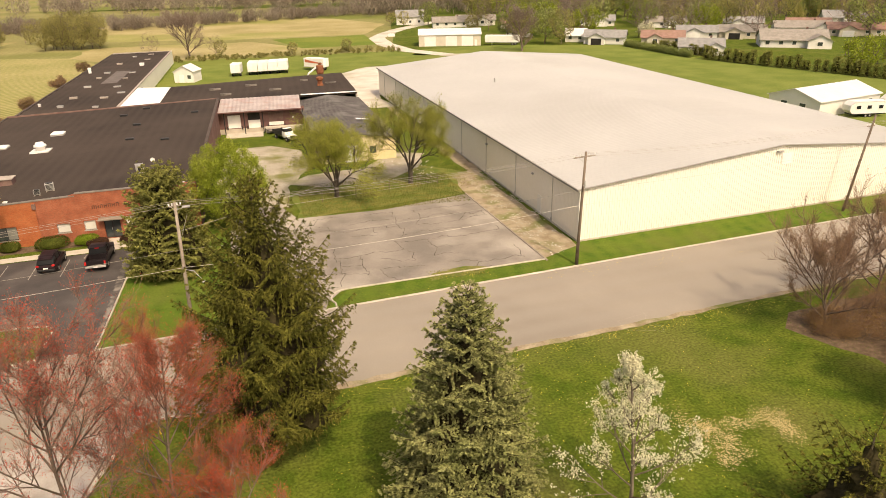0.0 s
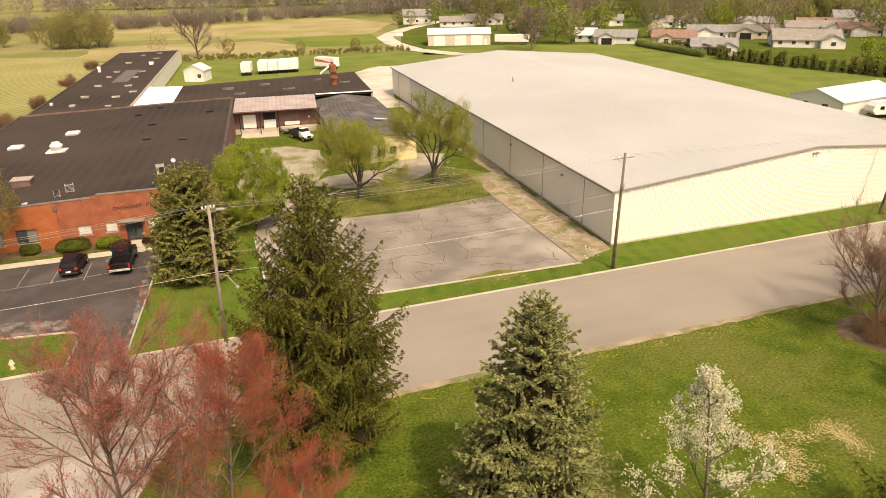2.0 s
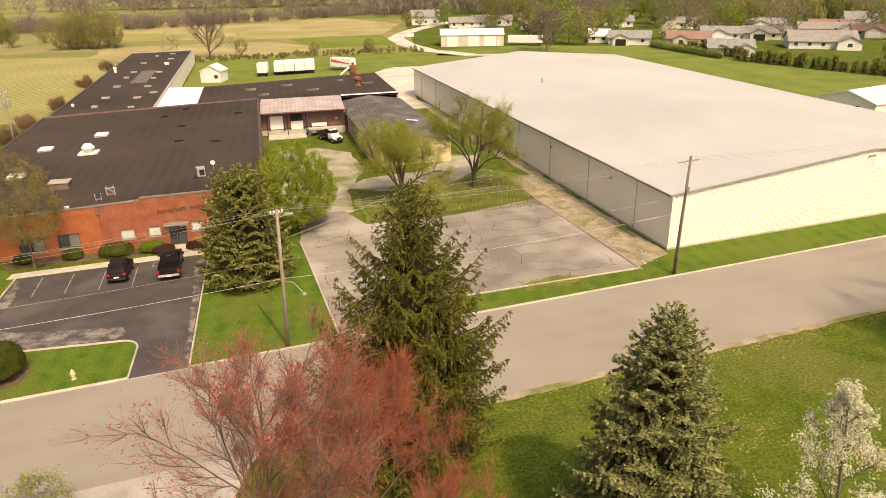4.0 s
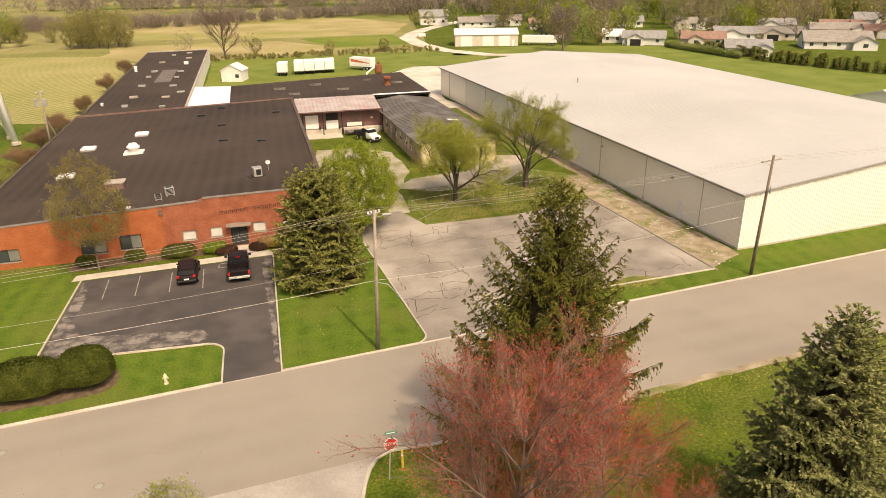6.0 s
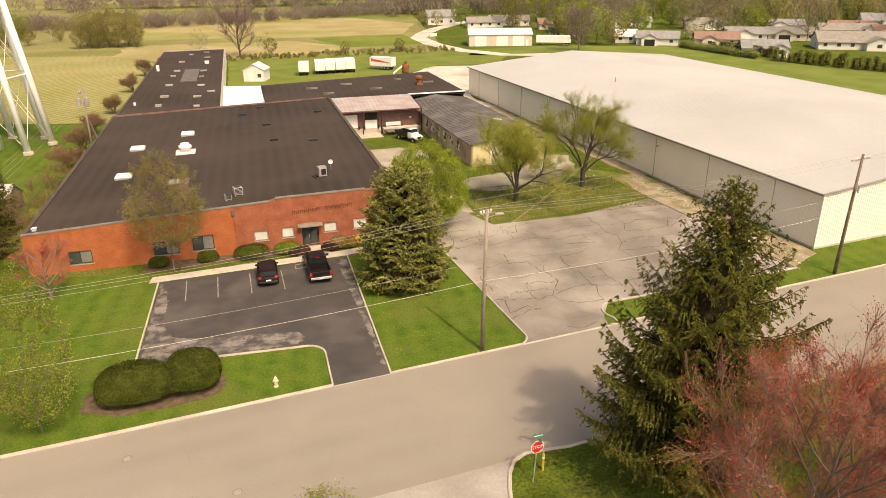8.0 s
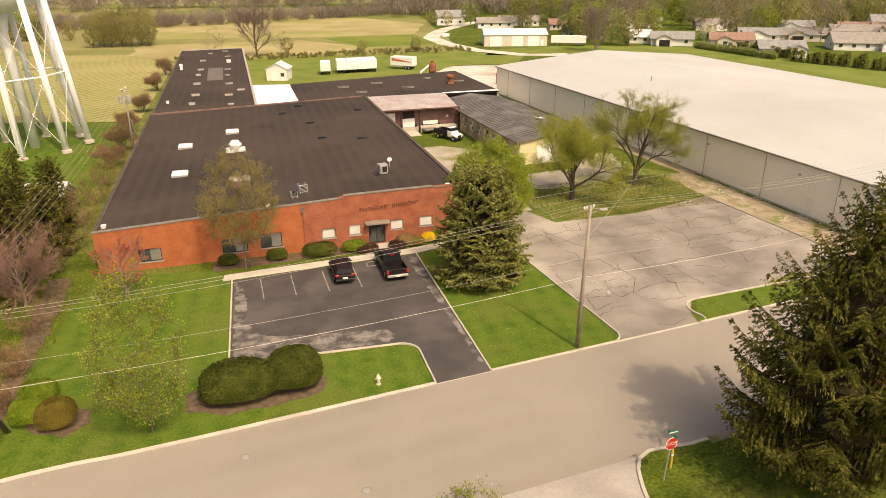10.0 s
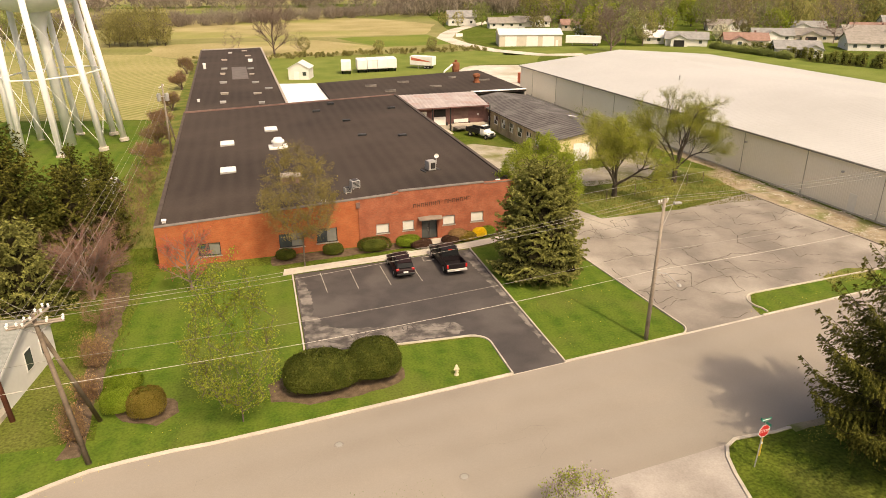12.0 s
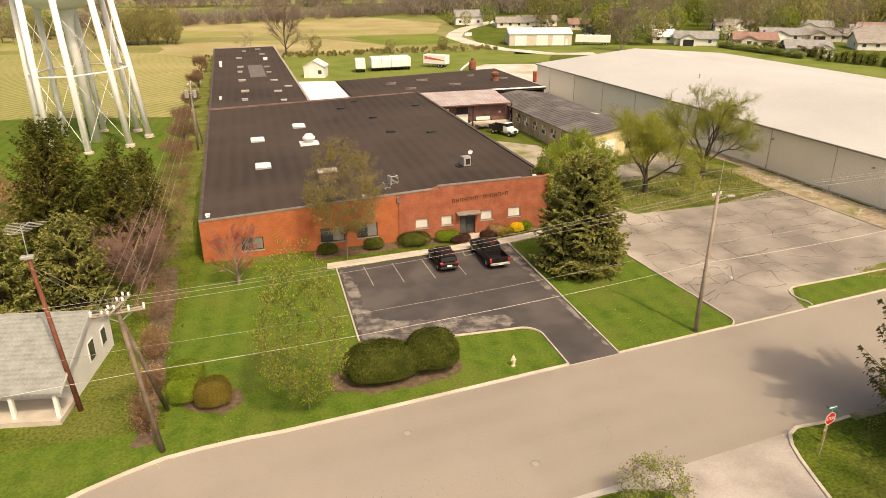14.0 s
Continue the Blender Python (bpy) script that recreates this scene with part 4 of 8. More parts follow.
flat("ground_cracked_lot", CRACKED, 0.03, LOT_ASPHALT, "weathered grey asphalt lot with dark cracks")
kerb_line("kerb_island", [(26.9, 58.9), (6.6, 57.6)] + arc(6.8, 55.9, 1.7, 95, 215, 6) + [(5.4, 54.3)], "pale kerb of the verge before the lot")
flat("ground_warehouse_side", wobble([(26.9, 58.9), (31.6, 61.5), (29.5, 92), (25.6, 92), (25.2, 82)], 0.3, 2.0, 14), 0.022, DIRT, "bare stony strip beside the warehouse")
kerb_line("kerb_divider", [(27.0, 58.6), (25.1, 82.0)], "long timber divider beside the lot", w=0.2, h=0.12, material=POLE_GREY)
flat("ground_dirt_drive", wobble([(-3.2, 84), (2.2, 83.6), (3.0, 92), (6, 100), (6, 112), (1, 116), (-5.5, 116), (-6.5, 95)], 0.4, 2.5, 15), 0.024, TRACK, "pale worn gravel drive to the yard")
flat("ground_dirt_drive", wobble([(3, 93), (8, 90), (16, 91), (22, 96), (24.5, 104), (20, 106), (14, 98), (6, 97)], 0.4, 2.5, 16), 0.026, TRACK, "worn gravel track between the trees")
flat("ground_gravel_yard", wobble([(18.8, 143), (27.0, 143), (26.0, 158), (40, 160), (52, 200), (30, 205), (18.6, 190), (18.6, 166)], 0.6, 4, 17), 0.024, GRAVEL, "wide pale gravel yard behind the warehouse")
flat("ground_warehouse_side", wobble([(28.2, 91), (30.3, 91), (26.9, 146), (25.4, 146), (25.4, 138), (26.8, 112)], 0.2, 1.5, 94), 0.021, DIRT, "narrow stony strip along the warehouse wall")
flat("ground_rough_strip", wobble([(3.6, 78.6), (25, 82), (27.5, 92), (20, 100), (8, 96), (3.2, 88)], 0.5, 2, 18), 0.014, ROUGH_GRASS, "rough grass under the trees")
flat("ground_rough_strip", wobble([(-48.5, 84), (-44.4, 84), (-43.8, 130), (-44, 235), (-48, 235), (-48.5, 120)], 0.7, 3, 19), 0.016, ROUGH_GRASS, "weedy strip beside the buildings")
flat("ground_yellow_weeds", wobble([(14.5, 57.0), (19.5, 57.6), (21.2, 58.7), (18.5, 59.6), (15.2, 58.6)], 0.25, 0.8, 20), 0.04, ROUGH_GRASS, "weedy grass growing over the lot's edge")
# curving lane far behind
lane = [(73, 219), (60, 222), (49, 240), (45.5, 262), (46, 285), (53, 303), (62, 320), (80, 345), (110, 380)]
mb = MB()
rows = []
for i, (x, y) in enumerate(lane):
    ax, ay = lane[max(0, i - 1)]
    bx, by = lane[min(len(lane) - 1, i + 1)]
    d = math.hypot(bx - ax, by - ay)
    rows.append([(x - (by - ay) / d * 3.2, y + (bx - ax) / d * 3.2, 0.03), (x + (by - ay) / d * 3.2, y - (bx - ax) / d * 3.2, 0.03)])
mb.add([p for r in rows for p in r], [(2 * i, 2 * i + 1, 2 * i + 3, 2 * i + 2) for i in range(len(rows) - 1)])
structure("road_far_lane", mb, GRAVEL, "pale lane curving through the far grass")

# ---- brick building ----
def slab_poly(mb, poly_z, thick):
    """A roof sheet from corner points with heights, of some thickness."""
    n = len(poly_z)
    pts = list(poly_z) + [(x, y, z - thick) for x, y, z in poly_z]
    mb.add(pts, [tuple(range(n)), tuple(range(2 * n - 1, n - 1, -1))] + [(i, n + i, n + (i + 1) % n, (i + 1) % n) for i in range(n)])
    return mb


def welded(mb):
    """Join points that coincide, so that the pieces of a wall hang together."""
    seen, index, pts = {}, [], []
    for p in mb.v:
        key = tuple(round(c, 4) for c in p)
        if key not in seen:
            seen[key] = len(pts)
            pts.append(p)
        index.append(seen[key])
    mb.v, mb.f = pts, [tuple(index[i] for i in f) for f in mb.f]
    return mb


def wall_with_openings(mb, u0, u1, z0, top, holes, thick, place):
    """A wall along u with rectangular openings (ua, ub, za, zb) going through it; top(u) is its height. place(u, d, z): a point d deep."""
    us = sorted({u0, u1, *[h[0] for h in holes], *[h[1] for h in holes]})
    for a, b in zip(us, us[1:]):
        mid = (a + b) / 2
        cuts = sorted([h for h in holes if h[0] <= mid <= h[1]], key=lambda h: h[2])
        z = z0
        spans = []
        for h in cuts:
            spans.append((z, z, h[2], h[2]))
            z = h[3]
        spans.append((z, z, top(a), top(b)))
        for za, zb, zc, zd in spans:
            pts = [place(a, 0, za), place(b, 0, zb), place(b, 0, zd), place(a, 0, zc), place(a, thick, za), place(b, thick, zb), place(b, thick, zd), place(a, thick, zc)]
            mb.add(pts, [(0, 1, 2, 3), (5, 4, 7, 6), (0, 4, 5, 1), (3, 2, 6, 7), (0, 3, 7, 4), (1, 5, 6, 2)])
    return welded(mb)


FX0, FX1, FY = -43.2, -7.4, 78.2          # the brick front
BY = 135.0                                 # its back


def brick_top(x):
    """Roof edge height along the front."""
    return 4.05 + (x - FX0) * 0.050 if x < -20 else 5.45 + (x + 20) * 0.018


bb = thing("brick_building", FX0, FY, 0, "low orange-red brick office building with a dark flat roof", "building")


def W(u, d, z):
    return (u - FX0, d, z)


holes = [(-39.6, -37.55, 0.75, 2.05), (-32.05, -29.65, 0.75, 2.2), (-28.4, -26.35, 0.85, 2.35), (-22.4, -21.05, 1.2, 2.2), (-19.65, -18.45, 1.25, 2.3),
         (-17.65, -15.95, 0.05, 2.3), (-15.35, -14.05, 1.4, 2.42), (-12.3, -10.9, 1.45, 2.5)]
mb = MB()
wall_with_openings(mb, FX0, -24.1, -0.5, brick_top, holes[:3], 0.35, W)
front_wall = part("wall", mb, BRICK, bb, "orange-red brick front wall")
mb = MB()
wall_with_openings(mb, -24.1, -20.0, -0.5, brick_top, holes[3:4], 0.35, W)
part("wall", mb, BRICK_OLD, bb, "duller weathered brick wall")
mb = MB()
wall_with_openings(mb, -20.0, FX1, -0.5, brick_top, [h for h in holes if h[0] > -20], 0.35, W)
part("wall", mb, BRICK_OLD, bb, "duller brick wall of the entrance front")
mb = MB()
mb.box(-24.16 - FX0, -0.05, 0, -24.04 - FX0, 0, 4.85)
part("pier", mb, BRICK, bb)
for x0, x1, base, top in ((0, 0.3, 0.35, 0),):
    mb = MB()
    n = 10
    L = BY - FY
    mb.add([(0, 0.35, -0.5), (0, L, -0.5), (0, L, 4.0), (0, 0.35, 4.0), (0.3, 0.35, -0.5), (0.3, L, -0.5), (0.3, L, 4.0), (0.3, 0.35, 4.0)],
           [(0, 3, 2, 1), (4, 5, 6, 7), (0, 1, 5, 4), (3, 7, 6, 2), (0, 4, 7, 3), (1, 2, 6, 5)])
    part("wall", mb, BRICK, bb, "brick side wall")
    R = FX1 - FX0
    mb = MB()
    mb.add([(R, 0.35, -0.5), (R, L, -0.5), (R, L, 5.2), (R, 0.35, 5.3), (R - 0.3, 0.35, -0.5), (R - 0.3, L, -0.5), (R - 0.3, L, 5.2), (R - 0.3, 0.35, 5.3)],
           [(0, 1, 2, 3), (4, 7, 6, 5), (0, 4, 5, 1), (3, 2, 6, 7), (0, 3, 7, 4), (1, 5, 6, 2)])
    part("wall", mb, MAROON, bb, "dark red side wall")
L, R = BY - FY, FX1 - FX0
mb = MB()
slab_poly(mb, [(0.3, 0.36, 3.95), (R / 2, 0.36, 4.72), (R - 0.3, 0.36, 5.28), (R - 0.3, L, 5.15), (R / 2, L, 4.5), (0.3, L, 3.95)], 0.25)
part("roof", mb, MEMBRANE, bb, "dark brown membrane roof with faint seams")
FRONT_COPING = mat("grey weathered coping", (0.17, 0.145, 0.122), (0.25, 0.215, 0.185), 0.9, 0.7, 0.1, fine=6.0, fine_amt=0.15)
for a, b in ((FX0, -20.0), (-20.0, -10.9), (-10.9, FX1)):
    mb = MB()
    dz = 0.0 if b < -10 and a < -11 else -0.12
    za, zb = brick_top(a + 0.001) + dz, brick_top(b - 0.001) + dz
    pts = [(a - FX0, -0.06, za), (b - FX0, -0.06, zb), (b - FX0, 0.42, zb), (a - FX0, 0.42, za)]
    mb.add(pts + [(x, y, z + 0.09) for x, y, z in pts], [(3, 2, 1, 0), (4, 5, 6, 7), (0, 1, 5, 4), (1, 2, 6, 5), (2, 3, 7, 6), (3, 0, 4, 7)])
    part("coping", mb, FRONT_COPING, bb, "weathered metal coping")
ROOF_EDGE = mat("dark roof edge", (0.075, 0.055, 0.045), (0.11, 0.085, 0.07), 0.8, 0.8, fine=6.0)
mb = MB().box(-0.05, 0.4, 3.9, 0.32, L, 4.06)
part("coping", mb, ROOF_EDGE, bb)
mb = MB()
mb.add([(R - 0.34, 0.42, 5.26), (R + 0.08, 0.42, 5.26), (R + 0.08, L, 5.16), (R - 0.34, L, 5.16), (R - 0.34, 0.42, 5.42), (R + 0.08, 0.42, 5.42), (R + 0.08, L, 5.32), (R - 0.34, L, 5.32)],
       [(3, 2, 1, 0), (4, 5, 6, 7), (0, 1, 5, 4), (1, 2, 6, 5), (2, 3, 7, 6), (3, 0, 4, 7)])
part("coping", mb, ROOF_EDGE, bb)
mb = MB()
mb.add([(0, L - 0.02, -0.5), (R, L - 0.02, -0.5), (R, L - 0.02, 5.3), (0, L - 0.02, 4.2), (0, L + 0.3, -0.5), (R, L + 0.3, -0.5), (R, L + 0.3, 5.3), (0, L + 0.3, 4.2)],
       [(0, 1, 2, 3), (5, 4, 7, 6), (0, 4, 5, 1), (3, 2, 6, 7), (0, 3, 7, 4), (1, 5, 6, 2)])
part("parapet", mb, COPING, bb, "rusty brown roof edge at the back")


def window(parent, u0, u1, z0, z1, style):
    """A window in its opening: frame, mullions, panes or blind, sill."""
    w = part("window", MB().box(u0 - FX0, 0.12, z0, u1 - FX0, 0.16, z0 + 0.06).box(u0 - FX0, 0.12, z1 - 0.06, u1 - FX0, 0.16, z1)
             .box(u0 - FX0, 0.12, z0 + 0.06, u0 - FX0 + 0.06, 0.16, z1 - 0.06).box(u1 - FX0 - 0.06, 0.12, z0 + 0.06, u1 - FX0, 0.16, z1 - 0.06), BLACK_METAL if style == "dark" else GREY_PAINT, parent, "metal window frame")
    n = 2 if style == "dark" else 1
    for i in range(n):
        a, b = u0 + 0.06 + (u1 - u0 - 0.12) * i / n, u0 + 0.06 + (u1 - u0 - 0.12) * (i + 1) / n
        part("pane", MB().box(a - FX0 + 0.02, 0.14, z0 + 0.06, b - FX0 - 0.02, 0.15, z1 - 0.06), (SKY_GLASS if i else GLASS) if style == "dark" else BLIND, w, "reflecting pane" if style == "dark" else "white blind")
        if i:
            part("mullion", MB().box(a - FX0 - 0.03, 0.115, z0 + 0.06, a - FX0 + 0.02, 0.165, z1 - 0.06), BLACK_METAL, w)
    part("sill", MB().box(u0 - FX0 - 0.08, -0.06, z0 - 0.1, u1 - FX0 + 0.08, 0.12, z0), PALE_COPING, w)
    part("backing", MB().box(u0 - FX0, 0.3, z0, u1 - FX0, 0.32, z1), DARK, w)


for h in holes[:3]:
    window(bb, *h, "dark")
for h in (holes[3], holes[4], holes[6], holes[7]):
    window(bb, *h, "blind")
TAN_METAL = mat("tan hood metal", (0.20, 0.165, 0.13), (0.27, 0.225, 0.18), 0.9, 0.6, 0.05, fine=6.0, fine_amt=0.15)
# entrance: dark double doors under a tan hood
d0, d1 = -17.65 - FX0, -15.95 - FX0
door = part("door", MB().box(d0, 0.2, 0.05, d1, 0.24, 0.12).box(d0, 0.2, 2.2, d1, 0.26, 2.3).box(d0, 0.2, 0.12, d0 + 0.08, 0.26, 2.2).box(d1 - 0.08, 0.2, 0.12, d1, 0.26, 2.2)
            .box((d0 + d1) / 2 - 0.06, 0.19, 0.12, (d0 + d1) / 2 + 0.06, 0.26, 2.2), BLACK_METAL, bb, "dark glazed double entrance door")
part("pane", MB().box(d0 + 0.08, 0.22, 0.12, (d0 + d1) / 2 - 0.06, 0.23, 2.2), GLASS, door)
part("pane", MB().box((d0 + d1) / 2 + 0.06, 0.22, 0.12, d1 - 0.08, 0.23, 2.2), GLASS, door)
part("handle", MB().tube(((d0 + d1) / 2 - 0.12, 0.15, 0.9), ((d0 + d1) / 2 - 0.12, 0.15, 1.3), 0.02), GREY_PAINT, door)
part("backing", MB().box(d0, 0.32, 0.05, d1, 0.34, 2.3), DARK, door)
mb = MB()
rings = []
for y, z in ((-0.8, 2.46), (-0.5, 2.50), (-0.25, 2.53), (0, 2.55)):
    rings.append([(d0 - 0.4, y, z - 0.09), (d0 - 0.4, y, z), ((d0 + d1) / 2, y, z + 0.06), (d1 + 0.4, y, z), (d1 + 0.4, y, z - 0.09)])
mb.loft(rings)
part("door_hood", mb, TAN_METAL, bb, "tan metal hood over the entrance")
# dark sign bars standing for the lettering on the wall
SIGN_BROWN = mat("dark brown sign metal", (0.085, 0.034, 0.018), (0.12, 0.05, 0.028), 2.0, 0.6)
x = -18.5
for word in (7, 7):
    for i in range(word):
        mb = MB()
        xx, zz = x - FX0, 3.58 + (x + 18.5) * 0.06
        mb.box(xx, -0.04, zz, xx + 0.07, -0.003, zz + 0.42)
        mb.box(xx + 0.24, -0.04, zz, xx + 0.3, -0.003, zz + 0.42)
        mb.box(xx + 0.07, -0.04, zz + (0.18 if i % 2 else 0.34), xx + 0.24, -0.003, zz + (0.24 if i % 2 else 0.42))
        part("sign_bar", mb, SIGN_BROWN, bb, "dark raised sign bars")
        x += 0.415
    x += 0.42
# downspout and wall box
part("downspout", MB().box(-24.13 - FX0, -0.1, 0, -24.05 - FX0, -0.052, 4.2), BRICK_OLD, bb, "thin painted downspout")
part("hopper", MB().box(-24.35 - FX0, -0.2, 4.15, -23.95 - FX0, -0.052, 4.75, 0.03), COPING, bb, "dark hopper head")

# ---- rear wings ----
lw = thing("rear_hall", -43.2, 135.3, 0, "long low hall with a dark flat roof and pale end wall", "building")
LL = 100.0
part("wall", MB().box(0, 0, -0.5, 0.3, LL, 3.55), OLD_CONCRETE_WALL, lw)
part("wall", MB().box(17.0, 0, -0.5, 17.3, LL, 3.75), CREAM_METAL, lw, "pale block side wall")
part("wall", MB().box(0.3, LL - 0.3, -0.5, 17.0, LL, 3.75), OLD_CONCRETE_WALL, lw)
mb = MB()
slab_poly(mb, [(0.3, 0.02, 3.45), (17.0, 0.02, 3.7), (17.0, LL - 0.3, 3.75), (0.3, LL - 0.3, 3.5)], 0.25)
part("roof", mb, MEMBRANE, lw, "dark membrane roof")
part("roof_patch", MB().box(8.2, 38, 3.58, 11.6, 58, 3.69), mat("grey roof patch", (0.13, 0.11, 0.10), (0.17, 0.145, 0.13), 0.6, 0.9, fine=5.0), lw, "grey patch on the roof")
part("coping", MB().box(-0.06, 0, 3.5, 0.34, LL, 3.62), ROOF_EDGE, lw)
part("coping", MB().box(16.95, 0, 3.76, 17.38, LL + 0.05, 3.92), PALE_COPING, lw)
part("coping", MB().box(0.34, LL - 0.34, 3.6, 16.95, LL + 0.04, 3.86), PALE_COPING, lw)
part("door_bay", MB().box(17.3, 26, 0, 19.2, 31, 3.2), WHITE_PAINT, lw, "white projecting door bay")
part("opening", MB().box(17.31, 31.5, 0, 17.36, 35, 2.9), DARK, lw)

mw = thing("middle_hall", -25.8, 137.5, 0, "low cross hall with a dark flat roof and loading docks", "building")
part("roof", slab_poly(MB(), [(0, 1.5, 3.72), (7.4, 1.5, 3.8), (7.4, 24, 3.8), (0, 26, 3.72)], 0.3), WHITE_ROOF, mw, "bright white coated roof")
part("roof", slab_poly(MB(), [(7.42, 0, 4.3), (44.5, 0, 4.5), (44.5, 28.2, 4.4), (7.42, 21.5, 4.2)], 0.35), MEMBRANE, mw, "dark membrane roof")
part("wall", MB().box(44.2, 0.1, -0.5, 44.5, 28.1, 4.1), OLD_CONCRETE_WALL, mw)
part("wall", MB().box(7.5, 21.0, -0.5, 44.2, 21.3, 3.8), OLD_CONCRETE_WALL, mw)
part("wall", MB().box(0.0, 24.0, -0.5, 7.4, 24.3, 3.4), OLD_CONCRETE_WALL, mw)
part("flashing", slab_poly(MB(), [(33.5, -0.3, 4.62), (44.4, -0.3, 4.62), (44.4, 0.5, 4.62), (33.5, 0.5, 4.62)], 0.1), WHITE_ROOF, mw, "white patched flashing")

dock = thing("loading_dock", -7.4, 126.2, 0, "maroon loading dock under a faded red ribbed canopy", "dock")
mb = MB()
n = 40
prof = []
for i in range(n + 1):
    x = 14.4 * i / n
    up = 0.07 if i % 2 else 0.0
    prof.append((x, up))
pts = [(x, 0, 4.15 + u) for x, u in prof] + [(x + 0.3, 9.2, 4.95 + u) for x, u in prof]
mb.add(pts, [(i, i + 1, n + 2 + i, n + 1 + i) for i in range(n)])
mb.add([(x, y, z - 0.1) for x, y, z in pts], [(n + 1 + i, n + 2 + i, i + 1, i) for i in range(n)])
part("canopy", mb, PINK_METAL, dock, "faded red ribbed metal canopy")
part("fascia", MB().box(0, -0.08, 3.98, 14.5, 0.0, 4.16), MAROON, dock)
part("wall", MB().box(0, 1.6, 0, 15.0, 1.9, 4.2), MAROON, dock, "maroon metal dock wall")
part("kerb_wall", MB().box(0, 1.42, 0, 14.9, 1.6, 0.85), CONCRETE, dock, "pale concrete base of the dock wall")
part("platform", MB().box(7.9, 0.2, 0, 14.2, 1.42, 1.0, 0.03), CONCRETE, dock, "concrete dock platform")
for x in (0.9, 4.3, 7.5, 14.6):
    part("post", MB().box(x, 0.15, 0, x + 0.16, 0.31, 4.1), BLACK_METAL, dock)
for x0, x1, z0, z1, m, lab in ((1.5, 3.7, 1.0, 3.3, WHITE_PAINT, "white dock door"), (5.0, 7.1, 2.3, 3.5, DARK, "open dark dock door"), (5.0, 7.1, 0.2, 2.25, WHITE_PAINT, "white lower dock door"), (8.6, 11.2, 1.75, 3.5, COPING, "dark red dock door"), (8.6, 11.2, 1.1, 1.72, WHITE_PAINT, "white lower door panel")):
    part("dock_door", MB().box(x0, 1.53, z0, x1, 1.575, z1), m, dock, lab)
part("notice", MB().box(12.8, 1.54, 2.2, 13.15, 1.58, 2.5), WHITE_PAINT, dock, "small white notice")
for x in (1.25, 3.75, 4.7, 7.15, 8.3, 11.25):
    part("bumper", MB().box(x, 1.2, 0.75, x + 0.22, 1.41, 1.35, 0.03), BLACK_METAL, dock, "black rubber dock bumper")
part("slab", MB().box(1.0, -2.2, 0, 7.4, 1.4, 0.12), CONCRETE, dock)

ew = thing("east_wing", 8.3, 102.0, 0, "tan block wing with a low dark gabled roof", "building", turn=2.0)
EL, EW = 35.0, 11.5
holes_e = [(2.0 + 3.3 * i, 3.9 + 3.3 * i, 1.1, 2.6) for i in range(9)]
mb = wall_with_openings(MB(), 0, EL, -0.3, lambda u: 3.35, holes_e, 0.3, lambda u, d, z: (d, EL - u, z))
part("wall", mb, TAN_BLOCK, ew, "tan block side wall with a row of windows")
for i, h in enumerate(holes_e):
    ya, yb = EL - h[1], EL - h[0]
    wdw = part("window", MB().box(0.14, ya, 1.1, 0.2, yb, 1.17).box(0.14, ya, 2.53, 0.2, yb, 2.6).box(0.14, ya, 1.17, 0.2, ya + 0.06, 2.53).box(0.14, yb - 0.06, 1.17, 0.2, yb, 2.53)
               .box(0.14, ya + 0.06, 1.82, 0.2, yb - 0.06, 1.88), WHITE_PAINT, ew, "multi-pane window with faded frames")
    for k in range(3):
        for j in range(2):
            a, b = ya + 0.08 + (yb - ya - 0.16) * k / 3, ya + 0.08 + (yb - ya - 0.16) * (k + 1) / 3
            part("pane", MB().box(0.155, a + 0.03, 1.19 + 0.7 * j, 0.17, b - 0.03, 1.8 + 0.71 * j), GLASS if (i + k + j) % 3 else WHITE_PAINT, wdw)
    part("backing", MB().box(0.27, ya, 1.1, 0.285, yb, 2.6), DARK, wdw)
    part("buttress", MB().box(-0.14, yb + 0.45, -0.3, 0, yb + 0.85, 3.2), TAN_BLOCK, ew)
mb = MB().prism([(0, 0), (EW, 0), (EW, 0.3), (0, 0.3)], -0.3, 3.3)
mb.add([(0, 0, 3.3), (EW, 0, 3.3), (EW / 2, 0, 4.15), (0, 0.3, 3.3), (EW, 0.3, 3.3), (EW / 2, 0.3, 4.15)], [(0, 1, 2), (5, 4, 3), (0, 2, 5, 3), (1, 4, 5, 2)])
part("wall", mb, YELLOW_WALL, ew, "pale yellow gable wall")
part("door", MB().box(3.0, -0.05, 0, 5.6, -0.004, 2.6), WHITE_PAINT, ew, "white overhead door")
part("window", MB().box(7.4, -0.05, 1.1, 8.4, -0.004, 2.2), GLASS, ew)
part("wall", MB().box(EW - 0.3, 0.3, -0.3, EW, EL, 3.3), TAN_BLOCK, ew)
mb = MB()
for sgn in (0, 1):
    xe, xr = (-0.4, EW / 2) if sgn == 0 else (EW + 0.4, EW / 2)
    slab_poly(mb, [(xe, -0.4, 3.4), (xr, -0.4, 4.3), (xr, EL + 0.2, 4.3), (xe, EL + 0.2, 3.4)][:: 1 if sgn == 0 else -1], 0.12)
part("roof", mb, SHINGLE, ew, "dark worn rolled roofing")
part("flashing", MB().add([(7.0, 9.2, 4.62), (9.4, 11.0, 3.96), (9.4, 11.7, 3.97), (7.0, 9.9, 4.63)], [(0, 1, 2, 3)]), WHITE_ROOF, ew, "pale bare patch of roofing")

# ---- warehouse ----
SPOUT = mat("beige downspout paint", (0.40, 0.37, 0.30), (0.48, 0.44, 0.36), 1.0, 0.6)
